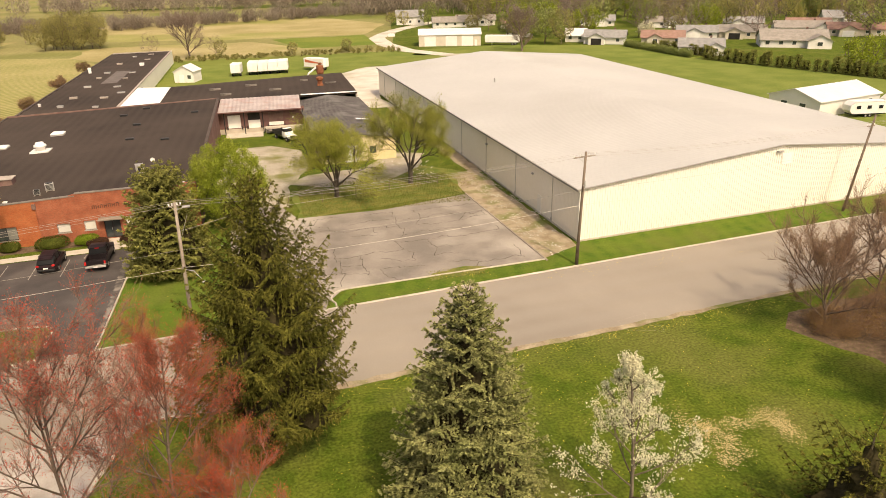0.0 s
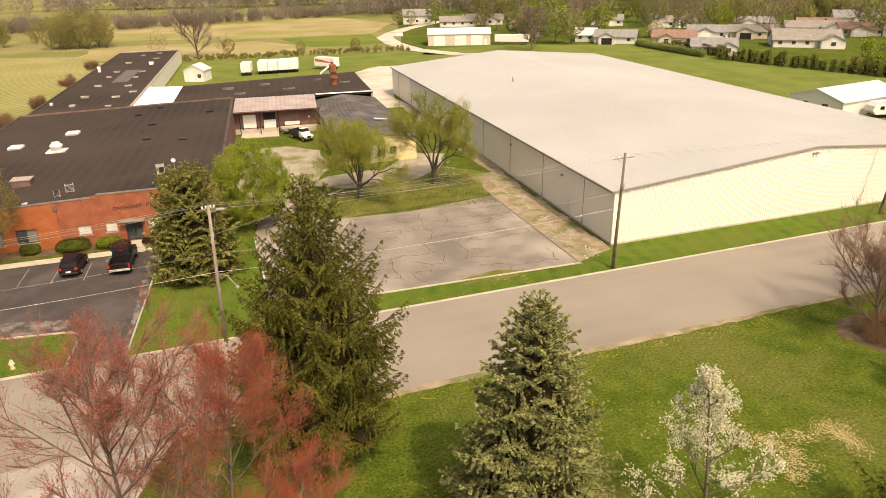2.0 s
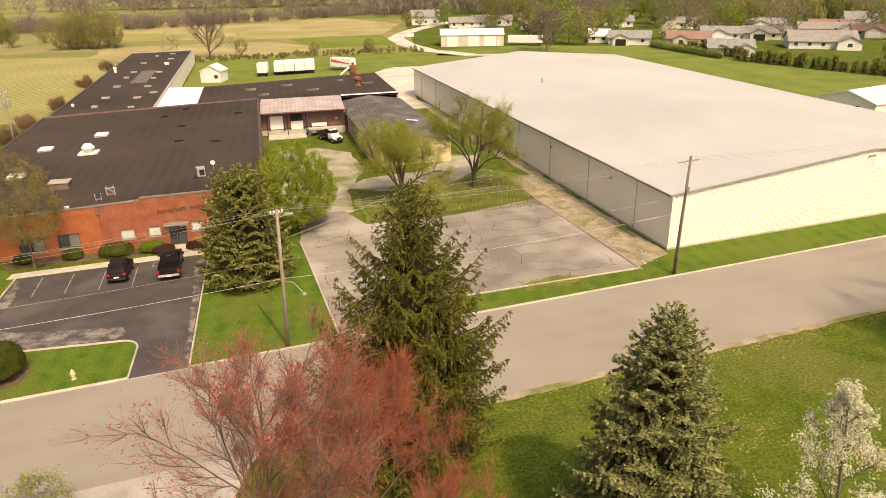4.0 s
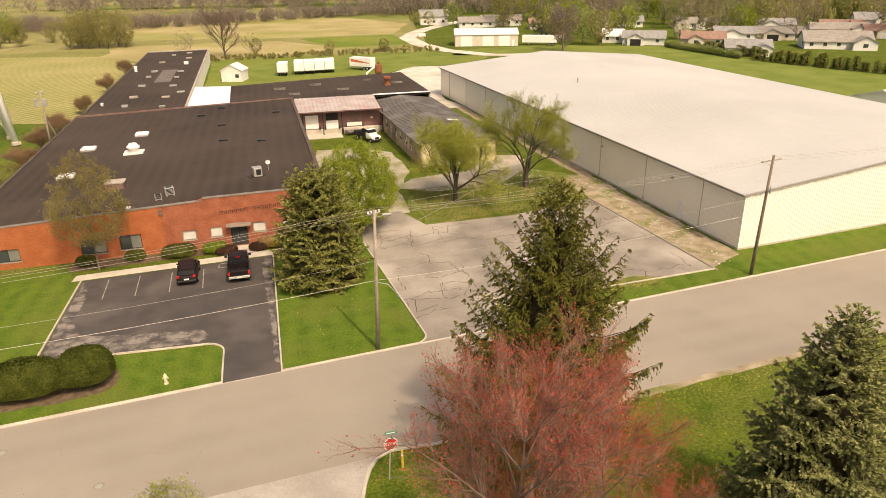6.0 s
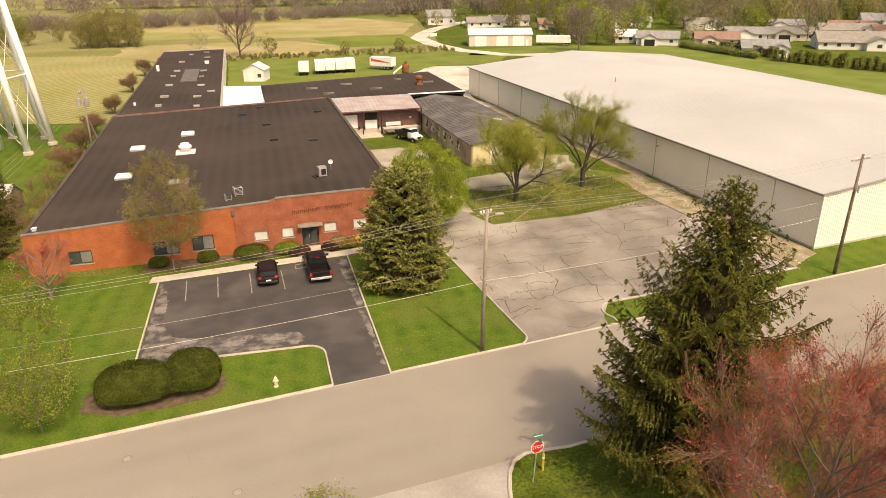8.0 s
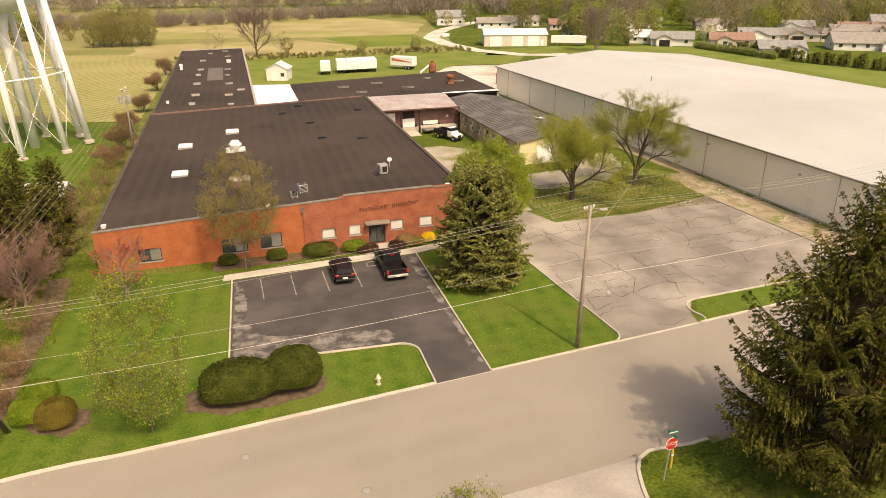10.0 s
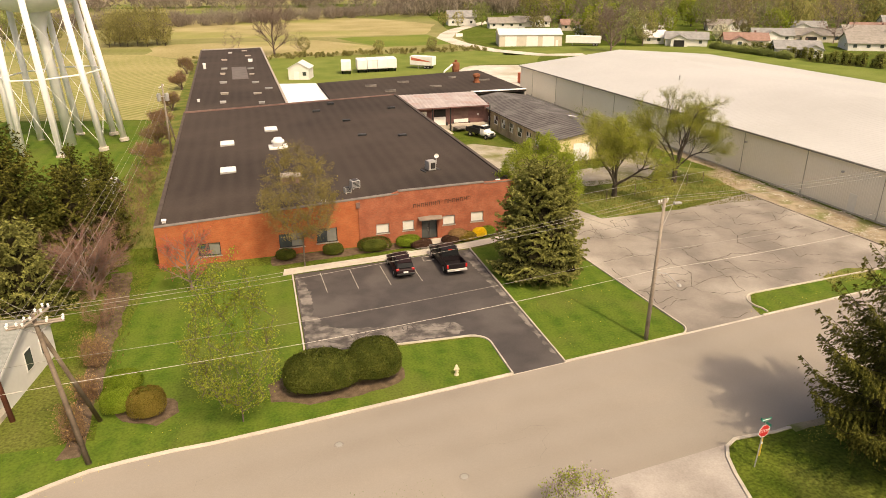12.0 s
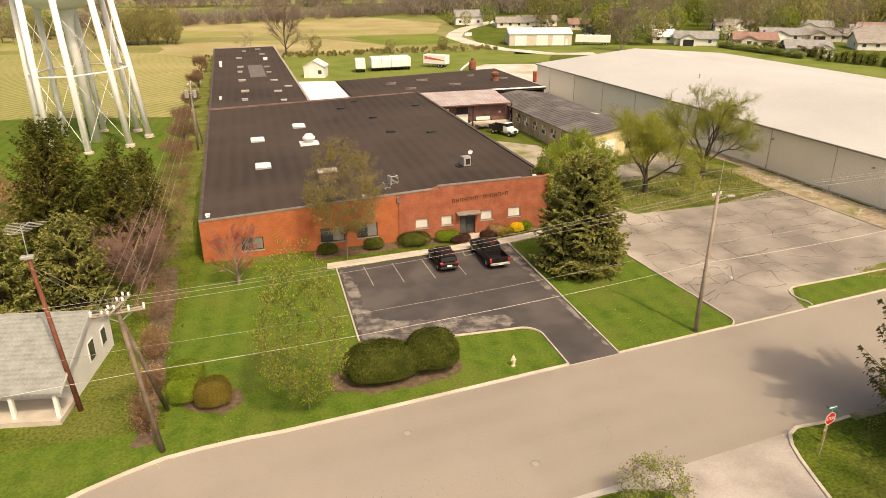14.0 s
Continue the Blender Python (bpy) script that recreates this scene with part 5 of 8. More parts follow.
wh = thing("warehouse", 32.0, 62.4, 0, "huge cream metal warehouse with a pale low gabled roof", "warehouse", turn=5.2)
WW, WL, WE, WR = 52.0, 97.2, 5.85, 8.0


def ribbed(mb, a, b, z0, za, zb, ridge, pitch, out, deep=0.035):
    """Ribbed siding from a to b with a rib every pitch metres; the top runs from za up to the ridge at the middle and down to zb."""
    a, b, out = Vector(a), Vector(b), Vector(out)
    length = (b - a).length
    k = int(length / pitch)
    pts = []
    for i in range(k):
        for frac, up in ((0.0, 0), (0.62, 0), (0.72, 1), (0.9, 1)):
            pts.append(((i + frac) / k, up))
    pts.append((1.0, 0))
    vs = []
    for s, up in pts:
        p = a.lerp(b, s) + out * (deep * up)
        top = za + (zb - za) * s + ridge * (1 - abs(2 * s - 1))
        vs.append((p.x, p.y, z0))
        vs.append((p.x, p.y, top))
    return mb.add(vs, [(2 * i, 2 * i + 2, 2 * i + 3, 2 * i + 1) for i in range(len(pts) - 1)])


wf = part("wall", ribbed(MB(), (0, 0, 0), (WW, 0, 0), 0.15, WE, WE, WR - WE, 0.31, (0, -1, 0)), CREAM_METAL, wh, "cream ribbed metal gable wall")
ws = part("wall", ribbed(MB(), (0, WL, 0), (0, 0, 0), 0.15, WE, WE, 0, 0.31, (-1, 0, 0), 0.008), SIDE_BOUNCE_METAL, wh, "cream ribbed metal side wall")
part("wall", ribbed(MB(), (WW, 0, 0), (WW, WL, 0), 0.15, WE, WE, 0, 0.62, (1, 0, 0)), CREAM_METAL, wh)
part("wall", ribbed(MB(), (WW, WL, 0), (0, WL, 0), 0.15, WE, WE, WR - WE, 0.62, (0, 1, 0)), CREAM_METAL, wh)
part("plinth", MB().box(-0.06, -0.08, -0.3, WW + 0.06, 0.0, 0.2).box(-0.08, 0, -0.3, 0, WL, 0.2), CONCRETE, wh, "low concrete plinth")
for name, xe in (("west", -0.25), ("east", WW + 0.25)):
    mb = MB()
    vs = []
    rows_ = []
    y = -0.2
    while y < WL + 0.2:
        rows_ += [(y, 0.0), (y + 0.5, 0.0), (y + 0.53, 0.014), (y + 0.59, 0.014), (y + 0.62, 0.0)]
        y += 0.62
    for yy, up in rows_:
        vs.append((xe, yy, WE + 0.04 + up))
        vs.append((WW / 2, yy, WR + 0.06 + up))
    faces = [(2 * i, 2 * i + 1, 2 * i + 3, 2 * i + 2) for i in range(len(rows_) - 1)]
    if name == "west":
        faces = [f[::-1] for f in faces]
    mb.add(vs, faces)
    part("roof", mb, METAL_ROOF, wh, "pale standing-seam metal roof")
part("gutter", MB().box(-0.42, -0.25, WE - 0.16, -0.24, WL + 0.25, WE + 0.05), EAVE_METAL, wh, "grey eave gutter")
mb = MB()
for xa, za, xb, zb in ((-0.4, WE - 0.02, WW / 2, WR), (WW / 2, WR, WW + 0.4, WE - 0.02)):
    mb.add([(xa, -0.3, za - 0.02), (xb, -0.3, zb - 0.02), (xb, -0.3, zb + 0.08), (xa, -0.3, za + 0.08), (xa, -0.05, za - 0.02), (xb, -0.05, zb - 0.02), (xb, -0.05, zb + 0.08), (xa, -0.05, za + 0.08)],
           [(0, 1, 2, 3), (5, 4, 7, 6), (0, 4, 5, 1), (3, 2, 6, 7), (0, 3, 7, 4), (1, 5, 6, 2)])
part("rake_trim", mb, EAVE_METAL, wh, "grey rake trim of the gable")
for y in (6.3, 16.9, 27.5, 38.1, 48.7, 59.3, 69.9, 80.5, 91.0):
    part("downspout", MB().box(-0.10, y, 0.5, -0.04, y + 0.06, WE - 0.1).box(-0.16, y - 0.05, 0.2, -0.04, y + 0.13, 0.6), SPOUT, wh, "grey downspout with a pale foot")
part("corner_trim", MB().box(-0.07, -0.07, 0.1, 0.12, 0.12, WE - 0.05), CREAM_METAL, wh)
for y, z in ((11.5, 4.3), (27, 4.3), (50, 4.2)):
    part("wall_lamp", MB().box(-0.3, y, z, -0.04, y + 0.3, z + 0.22, 0.03), GREY_PAINT, wh, "small wall lamp")
part("wall_patch", MB().box(26.2, -0.05, 5.7, 27.6, -0.04, 7.0), WHITE_PAINT, wh, "pale square plate on the gable")
part("gable_lamp", MB().box(25.2, -0.35, 7.2, 25.5, -0.04, 7.4, 0.03), GREY_PAINT, wh)
part("gable_lamp", MB().box(25.7, -0.35, 7.2, 26.0, -0.04, 7.4, 0.03), GREY_PAINT, wh)
part("side_door", MB().box(-0.09, 9.2, 0.2, -0.036, 10.2, 2.3), CREAM_METAL, wh, "cream steel side door")
part("roof_vent", MB().tube((14, 60, 7.0), (14, 60, 7.9), 0.12), GREY_PAINT, wh)
# the long walls stand a little off the square to the street front
for ob in wh.children_recursive:
    for v in ob.data.vertices:
        v.co.x += 0.0345 * v.co.y

# ---- roof equipment ----
VENT_DARK = mat("dark weathered vent metal", (0.13, 0.115, 0.10), (0.24, 0.21, 0.18), 1.5, 0.7, 0.1, fine=6.0, fine_amt=0.3)
def skylight(x, y, z, w=1.7, d=1.5, turn=0, name="skylight", lab="white domed skylight on the dark roof"):
    t = thing(name, x, y, z, lab, "skylight", "skylights on the roofs", turn=turn)
    part("curb", MB().box(-w / 2, -d / 2, -0.1, w / 2, d / 2, 0.22), GREY_PAINT, t)
    mb = MB()
    rings = []
    for k, (s, zz) in enumerate(((1.0, 0.22), (0.97, 0.33), (0.8, 0.42), (0.4, 0.47))):
        rings.append([(-w / 2 * s, -d / 2 * s, zz), (w / 2 * s, -d / 2 * s, zz), (w / 2 * s, d / 2 * s, zz), (-w / 2 * s, d / 2 * s, zz)])
    mb.loft(rings)
    part("dome", mb, WHITE_PAINT, t)
    return t


def roof_vent(x, y, z, lab, w=1.3, d=0.8, h=0.4, m=None, group="roof vents"):
    t = thing("roof_vent", x, y, z, lab, "vent", group)
    part("curb", MB().box(-w / 2, -d / 2, -0.1, w / 2, d / 2, h * 0.6), m or GREY_PAINT, t)
    part("hood", MB().box(-w / 2 - 0.06, -d / 2 - 0.06, h * 0.6, w / 2 + 0.06, d / 2 + 0.06, h, 0.05), m or GREY_PAINT, t)
    return t


def bb_roof(x):
    """Height of the brick building's roof."""
    m = (FX0 + FX1) / 2
    return 3.95 + (x - FX0) / (m - FX0) * 0.7 if x < m else 4.65 + (x - m) / (FX1 - m) * 0.55


for x, y in ((-36.4, 109.2), (-30.3, 115.4), (-36.4, 95.4)):
    skylight(x, y, bb_roof(x), 1.8, 1.8)
t = thing("exhaust_fan", -30.0, 104.6, bb_roof(-30), "white domed exhaust fan on a square base", "vent")
part("base", MB().box(-1.2, -1.1, -0.1, 1.2, 1.1, 0.2), WHITE_PAINT, t)
part("housing", MB().lathe([(0.6, 0.2), (0.6, 0.6), (0.82, 0.68), (0.82, 0.95), (0.6, 1.05), (0.5, 1.3), (0.1, 1.34)], sides=18), WHITE_PAINT, t, smooth=True)
t = thing("roof_box", -29.8, 88.2, bb_roof(-29.8), "rusty brown equipment box on the roof", "equipment")
part("body", MB().box(-1.0, -0.8, -0.1, 1.0, 0.8, 0.75, 0.04), COPING, t)
part("lid", MB().box(-1.1, -0.9, 0.75, 1.1, 0.9, 0.85, 0.02), PALE_COPING, t)


def condenser(x, y, turn, lab, s=1.0):
    t = thing("air_conditioner", x, y, bb_roof(x), lab, "air conditioner", "air conditioners on the roof", turn=turn)
    part("body", MB().box(-0.5 * s, -0.45 * s, 0.12, 0.5 * s, 0.45 * s, 1.05 * s, 0.05), GREY_PAINT, t)
    part("fan_guard", MB().lathe([(0.38 * s, 1.05 * s), (0.38 * s, 1.1 * s), (0.1, 1.12 * s)], sides=16), BLACK_METAL, t)
    for i in range(5):
        part("louvre", MB().box(-0.4 * s, -0.47 * s, 0.25 + 0.15 * s * i, 0.4 * s, -0.455 * s, 0.32 + 0.15 * s * i), BLACK_METAL, t)
    for sx in (-0.4, 0.4):
        part("skid", MB().box(sx * s - 0.05, -0.5 * s, -0.12, sx * s + 0.05, 0.5 * s, 0.12), CONCRETE, t)
    return t


condenser(-24.6, 81.6, 15, "pale condenser unit near the roof edge", 0.65)
condenser(-23.6, 83.0, 15, "pale condenser unit near the roof edge", 0.9)
t = thing("rooftop_unit", -14.4, 86.4, bb_roof(-13.5), "pale boxy rooftop unit with open panels", "air conditioner", turn=12)
part("body", MB().box(-0.45, -0.5, 0.1, 0.45, 0.5, 1.1, 0.05), GREY_PAINT, t)
part("opening", MB().box(-0.2, -0.52, 0.3, 0.35, -0.505, 0.95), DARK, t)
part("top_grille", MB().box(-0.48, -0.4, 1.1, 0.48, 0.4, 1.15), GREY_PAINT, t)
part("skid", MB().box(-1.0, -0.6, -0.12, -0.8, 0.6, 0.1).box(0.8, -0.6, -0.12, 1.0, 0.6, 0.1).box(-0.8, -0.05, -0.1, 0.8, 0.05, 0.1), BLACK_METAL, t)
t = thing("satellite_dish", -13.1, 88.6, bb_roof(-12.2), "small pale satellite dish on a mast", "dish")
part("mast", MB().tube((0, 0, -0.1), (0, 0, 0.9), 0.04), GREY_PAINT, t)
part("reflector", MB().add([(0.28 * math.cos(a), -0.12, 1.0 + 0.28 * math.sin(a)) for a in [i * math.pi / 8 for i in range(16)]] + [(0, -0.02, 1.0)], [(i, (i + 1) % 16, 16) for i in range(16)]), WHITE_PAINT, t)
part("feed_arm", MB().tube((0, -0.05, 0.7), (0, -0.5, 0.95), 0.02), GREY_PAINT, t)
for x, y in ((-19.1, 116.8), (-18.6, 106.4), (-19.5, 131.2), (-10.8, 123.2), (-22.5, 126), (-13.5, 104)):
    roof_vent(x, y, bb_roof(x), "low black roof vent", 1.1, 0.55, 0.26, BLACK_METAL, "black roof vents")
for x, y in ((-8.9, 79.4), (-27.3, 79.6), (-42.4, 79.8)):
    roof_vent(x, y, bb_roof(x), "small white roof cap near the parapet", 0.35, 0.35, 0.3, WHITE_PAINT, "white roof caps")
for i, (x, y) in enumerate(((-37.0, 145.2), (-36.7, 154.6), (-36.9, 168.9), (-37.0, 182.1), (-36.7, 191.0), (-36.6, 208.3), (-30.3, 142.5), (-30.6, 152.7), (-30.4, 166.8), (-30.7, 179.2), (-30.6, 189.1), (-30.4, 215.4), (-35, 224), (-31, 228), (-28.2, 158))):
    roof_vent(x, y, 3.6, "grey rectangular vent on the hall roof", 1.4 if i % 3 else 1.0, 0.75, 0.32, PALE_COPING if i % 2 else GREY_PAINT, "vents on the hall roof")
roof_vent(-41.2, 193.6, 3.55, "tall white vent cap on the hall roof", 0.6, 0.6, 1.3, WHITE_PAINT)
roof_vent(-30.2, 203, 3.65, "round white vent cap on the hall roof", 1.0, 1.0, 0.7, WHITE_PAINT)
roof_vent(-41.3, 148, 3.5, "small white vent cap on the hall roof", 0.4, 0.4, 0.5, WHITE_PAINT)
for x, y, w in ((-8.9, 150.5, 3.6), (-1.7, 153.3, 3.8), (3.1, 146.0, 3.8), (14.8, 150.6, 3.6), (-6.5, 143.5, 3.4), (9.5, 156, 2.6)):
    roof_vent(x, y, 4.4, "long low grey vent on the roof", w * 0.6, 0.4, 0.28, VENT_DARK, "long roof vents")
t = thing("exhaust_stack", 12.4, 148.5, 4.45, "rusty red exhaust cowl on the dark roof", "vent")
part("base", MB().box(-0.6, -0.6, -0.2, 0.6, 0.6, 0.3), RUST, t)
part("cowl", MB().lathe([(0.5, 0.3), (0.5, 0.9), (0.75, 1.2), (0.75, 1.6), (0.3, 1.8)], sides=14), RUST, t)
t = thing("dust_collector", 14.0, 167.6, 0, "rusty steel dust collector with a pale sloping chute", "machine")
part("drum", MB().lathe([(0.22, 3.2), (0.85, 4.4), (0.85, 5.8), (0.75, 6.0), (0.3, 6.1)], sides=18), RUST, t)
for a in range(4):
    part("leg", MB().tube((0.9 * math.cos(a * 1.571 + 0.78), 0.9 * math.sin(a * 1.571 + 0.78), 0), (0.8 * math.cos(a * 1.571 + 0.78), 0.8 * math.sin(a * 1.571 + 0.78), 5), 0.08), RUST, t)
part("chute", MB().tube((-0.8, 0, 5.6), (-2.8, -0.3, 4.2), 0.22, 0.22, 8).tube((-2.8, -0.3, 4.2), (-2.9, -0.3, 0), 0.2, 0.2, 8), WHITE_PAINT, t, "pale sloping chute")
part("cap", MB().tube((0, 0, 6.1), (0, 0, 6.6), 0.3, 0.35, 10), RUST, t)
t = thing("waste_container", 31.5, 171.0, 0, "orange-red steel container behind the warehouse", "container")
part("body", MB().box(-0.52, -0.9, 0.2, 0.52, 0.9, 2.5, 0.05), mat("orange-red container paint", (0.50, 0.10, 0.04), (0.58, 0.15, 0.06), 0.8, 0.7), t)
part("skid", MB().box(-0.5, -0.85, 0, -0.35, 0.85, 0.2).box(0.35, -0.85, 0, 0.5, 0.85, 0.2).box(-0.35, -0.1, 0.05, 0.35, 0.1, 0.2), BLACK_METAL, t)

# ---- near trees ----
DARK_BARK = mat("dark bark", (0.07, 0.055, 0.04), (0.11, 0.09, 0.065), 1.5, 0.95, 0.5, fine=12.0, fine_amt=0.3)
RED_TWIG = mat("reddish twigs", (0.24, 0.090, 0.055), (0.34, 0.14, 0.085), 1.5, 0.9)
BRUSH_TWIG = mat("red-brown brush twigs", (0.20, 0.115, 0.07), (0.29, 0.175, 0.11), 1.5, 0.9)
MAPLE_BARK = mat("dark maple bark", (0.12, 0.085, 0.065), (0.19, 0.14, 0.11), 1.5, 0.95, 0.4, fine=12.0, fine_amt=0.3)
MAPLE_TWIG = mat("red-brown maple twigs", (0.25, 0.130, 0.092), (0.34, 0.190, 0.140), 1.5, 0.9)
WILLOW_TWIG = mat("yellow-olive twigs", (0.28, 0.25, 0.07), (0.36, 0.32, 0.10), 1.5, 0.9)
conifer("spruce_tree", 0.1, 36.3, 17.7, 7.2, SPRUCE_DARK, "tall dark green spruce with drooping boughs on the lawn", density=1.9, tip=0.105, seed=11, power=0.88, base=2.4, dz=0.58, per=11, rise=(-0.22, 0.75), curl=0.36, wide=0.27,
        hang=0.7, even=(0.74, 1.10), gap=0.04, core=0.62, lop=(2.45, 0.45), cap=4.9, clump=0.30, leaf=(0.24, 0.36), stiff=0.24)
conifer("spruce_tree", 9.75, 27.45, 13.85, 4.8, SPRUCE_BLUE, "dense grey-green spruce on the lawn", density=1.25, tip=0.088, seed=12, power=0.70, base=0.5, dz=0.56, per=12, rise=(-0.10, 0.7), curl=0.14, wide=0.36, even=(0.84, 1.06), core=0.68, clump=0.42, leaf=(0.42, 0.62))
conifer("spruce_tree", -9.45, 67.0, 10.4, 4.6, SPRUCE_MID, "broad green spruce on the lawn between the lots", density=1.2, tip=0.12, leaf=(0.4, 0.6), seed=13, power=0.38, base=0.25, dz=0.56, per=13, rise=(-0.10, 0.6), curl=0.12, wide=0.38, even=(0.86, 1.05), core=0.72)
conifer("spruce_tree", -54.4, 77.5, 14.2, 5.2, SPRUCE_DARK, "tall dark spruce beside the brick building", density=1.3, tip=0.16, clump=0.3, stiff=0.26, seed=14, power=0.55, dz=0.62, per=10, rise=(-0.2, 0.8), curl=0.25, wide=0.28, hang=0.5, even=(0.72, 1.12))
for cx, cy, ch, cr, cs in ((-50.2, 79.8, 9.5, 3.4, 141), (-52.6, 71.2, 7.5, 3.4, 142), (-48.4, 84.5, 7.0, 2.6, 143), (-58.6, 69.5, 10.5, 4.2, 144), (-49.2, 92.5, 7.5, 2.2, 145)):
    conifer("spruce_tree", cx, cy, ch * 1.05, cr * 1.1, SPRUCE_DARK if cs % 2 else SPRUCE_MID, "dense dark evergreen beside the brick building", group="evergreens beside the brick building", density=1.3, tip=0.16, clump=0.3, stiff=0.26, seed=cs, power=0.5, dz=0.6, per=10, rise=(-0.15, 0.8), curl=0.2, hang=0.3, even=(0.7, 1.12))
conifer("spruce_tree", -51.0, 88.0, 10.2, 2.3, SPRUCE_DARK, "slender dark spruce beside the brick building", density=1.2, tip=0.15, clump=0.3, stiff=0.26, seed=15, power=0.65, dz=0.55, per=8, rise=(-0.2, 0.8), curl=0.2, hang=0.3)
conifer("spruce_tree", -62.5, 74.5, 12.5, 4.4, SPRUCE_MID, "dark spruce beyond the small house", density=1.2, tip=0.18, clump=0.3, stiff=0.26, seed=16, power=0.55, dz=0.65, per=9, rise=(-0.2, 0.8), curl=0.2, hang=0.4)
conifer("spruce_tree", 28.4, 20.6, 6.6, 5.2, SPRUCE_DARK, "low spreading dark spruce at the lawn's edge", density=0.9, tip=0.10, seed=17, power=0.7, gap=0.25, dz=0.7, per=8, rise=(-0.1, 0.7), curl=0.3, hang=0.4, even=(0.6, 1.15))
leafy("maple_tree", -4.5, 24.4, 16.5, 3.4, RED_BUD, "budding red maple with a dense haze of fine twigs", bark=MAPLE_BARK, habit=dict(n=25, wide=0.40, second=9, third=6), per=4, size=0.022, cloud=0.16, seed=21, crown_from=0.10, thin=0.0052, crown="bud_haze", sides=4, twigs=3, twig_len=0.7, twig_bark=RED_TWIG, twig_thin=0.85, up=0.35, fan=0.6)
leafy("maple_tree", -6.9, 21.6, 19.5, 3.4, PINK_BUD, "tall bare maple with scattered pink buds", bark=MAPLE_BARK, habit=dict(n=22, wide=0.42, second=8, third=6), per=2, size=0.030, cloud=0.12, seed=22, crown_from=0.42, thin=0.0056, crown="bud_haze", sides=5, twigs=3, twig_len=0.7, up=0.35, fan=0.5, twig_thin=0.75, twig_bark=MAPLE_TWIG)
leafy("maple_tree", -1.1, 22.4, 11.4, 2.0, RED_BUD, "small red maple in bud beside the taller ones", bark=GREY_BARK, habit=dict(n=13, wide=0.5, second=7, third=5), per=4, size=0.022, cloud=0.14, seed=36, crown_from=0.2, thin=0.0055, crown="bud_haze", sides=4, twigs=4, twig_len=0.6, twig_bark=RED_TWIG, twig_thin=0.8, up=0.45, fan=0.42)
leafy("flowering_pear", 17.9, 24.4, 10.7, 4.0, SPRING_LEAF, "young pear tree in white blossom", bark=BARK, habit=dict(n=24, second=6, third=3, spire=0.97, cone=True), per=5, size=0.045, cloud=0.12, seed=23, crown_from=0.04, thin=0.005, second=BLOSSOM, share=1, crown="leaves", twigs=2, twig_len=0.4)
leafy("shade_tree", -4.0, 79.2, 10.3, 4.7, FRESH_LEAF, "full fresh yellow-green shade tree beside the drive", n=800, per=95, size=0.065, cloud=0.40, seed=24, crown_from=0.06, top=0.55, shell=0.35, bark=DARK_BARK)
leafy("willow_tree", 8.8, 85.6, 10.8, 5.3, WILLOW_LEAF, "many-stemmed tree with thin yellow-green leaves", stout=8, per=9, size=0.05, cloud=0.34, seed=25, crown_from=0.13, thin=0.0125, twigs=3, twig_len=0.8, bark=DARK_BARK, twig_thin=0.5, up=0.1, twig_bark=WILLOW_TWIG)
leafy("willow_tree", 19.2, 88.6, 12.4, 5.6, WILLOW_LEAF, "spreading many-stemmed tree with thin leaves", stout=6, per=8, size=0.05, cloud=0.34, seed=26, crown_from=0.16, thin=0.0125, twigs=3, twig_len=0.8, bark=DARK_BARK, twig_thin=0.5, up=0.1, twig_bark=WILLOW_TWIG)
leafy("young_tree", -30.0, 74.9, 11.8, 3.7, OLIVE_LEAF, "slim tree with olive bronze spring leaves before the brick wall", n=360, per=10, size=0.055, cloud=0.30, seed=27, crown_from=0.2, thin=0.010, top=0.55, twigs=6, twig_len=0.6)
leafy("young_tree", -36.3, 51.3, 11.6, 2.9, SPRING_LEAF, "slim tree with sparse spring leaves near the street", n=330, per=5, size=0.062, cloud=0.26, seed=28, crown_from=0.08, thin=0.007, bend=0.4, top=0.6, twigs=6, twig_len=0.6)
leafy("redbud_tree", -40.1, 72.2, 5.0, 2.3, PINK_BUD, "small bare tree with pink buds before the brick wall", bark=GREY_BARK, habit=dict(n=14, wide=0.5, second=7, third=4), per=1, size=0.045, cloud=0.12, seed=29, crown_from=0.15, thin=0.007, crown="bud_haze", twigs=2, twig_len=0.4, twig_bark=RED_TWIG)
leafy("bare_bush", -48.2, 72.9, 5.6, 3.0, None, "dense bare grey-pink bush at the fence line", category="bush", bark=GREY_BARK, habit=dict(n=24, wide=0.5, second=9, third=6, spire=0.6), per=0, seed=37, crown_from=0.06, thin=0.0075, twigs=3, twig_len=0.5, twig_bark=MAPLE_TWIG)
leafy("lilac", -20.3, 37.3, 3.3, 2.1, FRESH_LEAF, "lilac with green leaves and pale flower heads at the corner", category="shrub", n=150, per=26, size=0.055, cloud=0.34, seed=30, stems=6, crown_from=0.04, thin=0.008, second=leafmat("pale lilac flowers", (0.30, 0.23, 0.22), (0.42, 0.34, 0.32), island=0.3), share=3, crown="leaves")
flat("ground_corner_grass", wobble([(-27, 37.6), (-23.4, 38.7), (-20.4, 38.9), (-18.8, 38.1), (-18.3, 35.5), (-19.0, 20), (-30, 20), (-30, 35.5)], 0.15, 0.8, 93), 0.042, LAWN, "grass corner under the lilac")
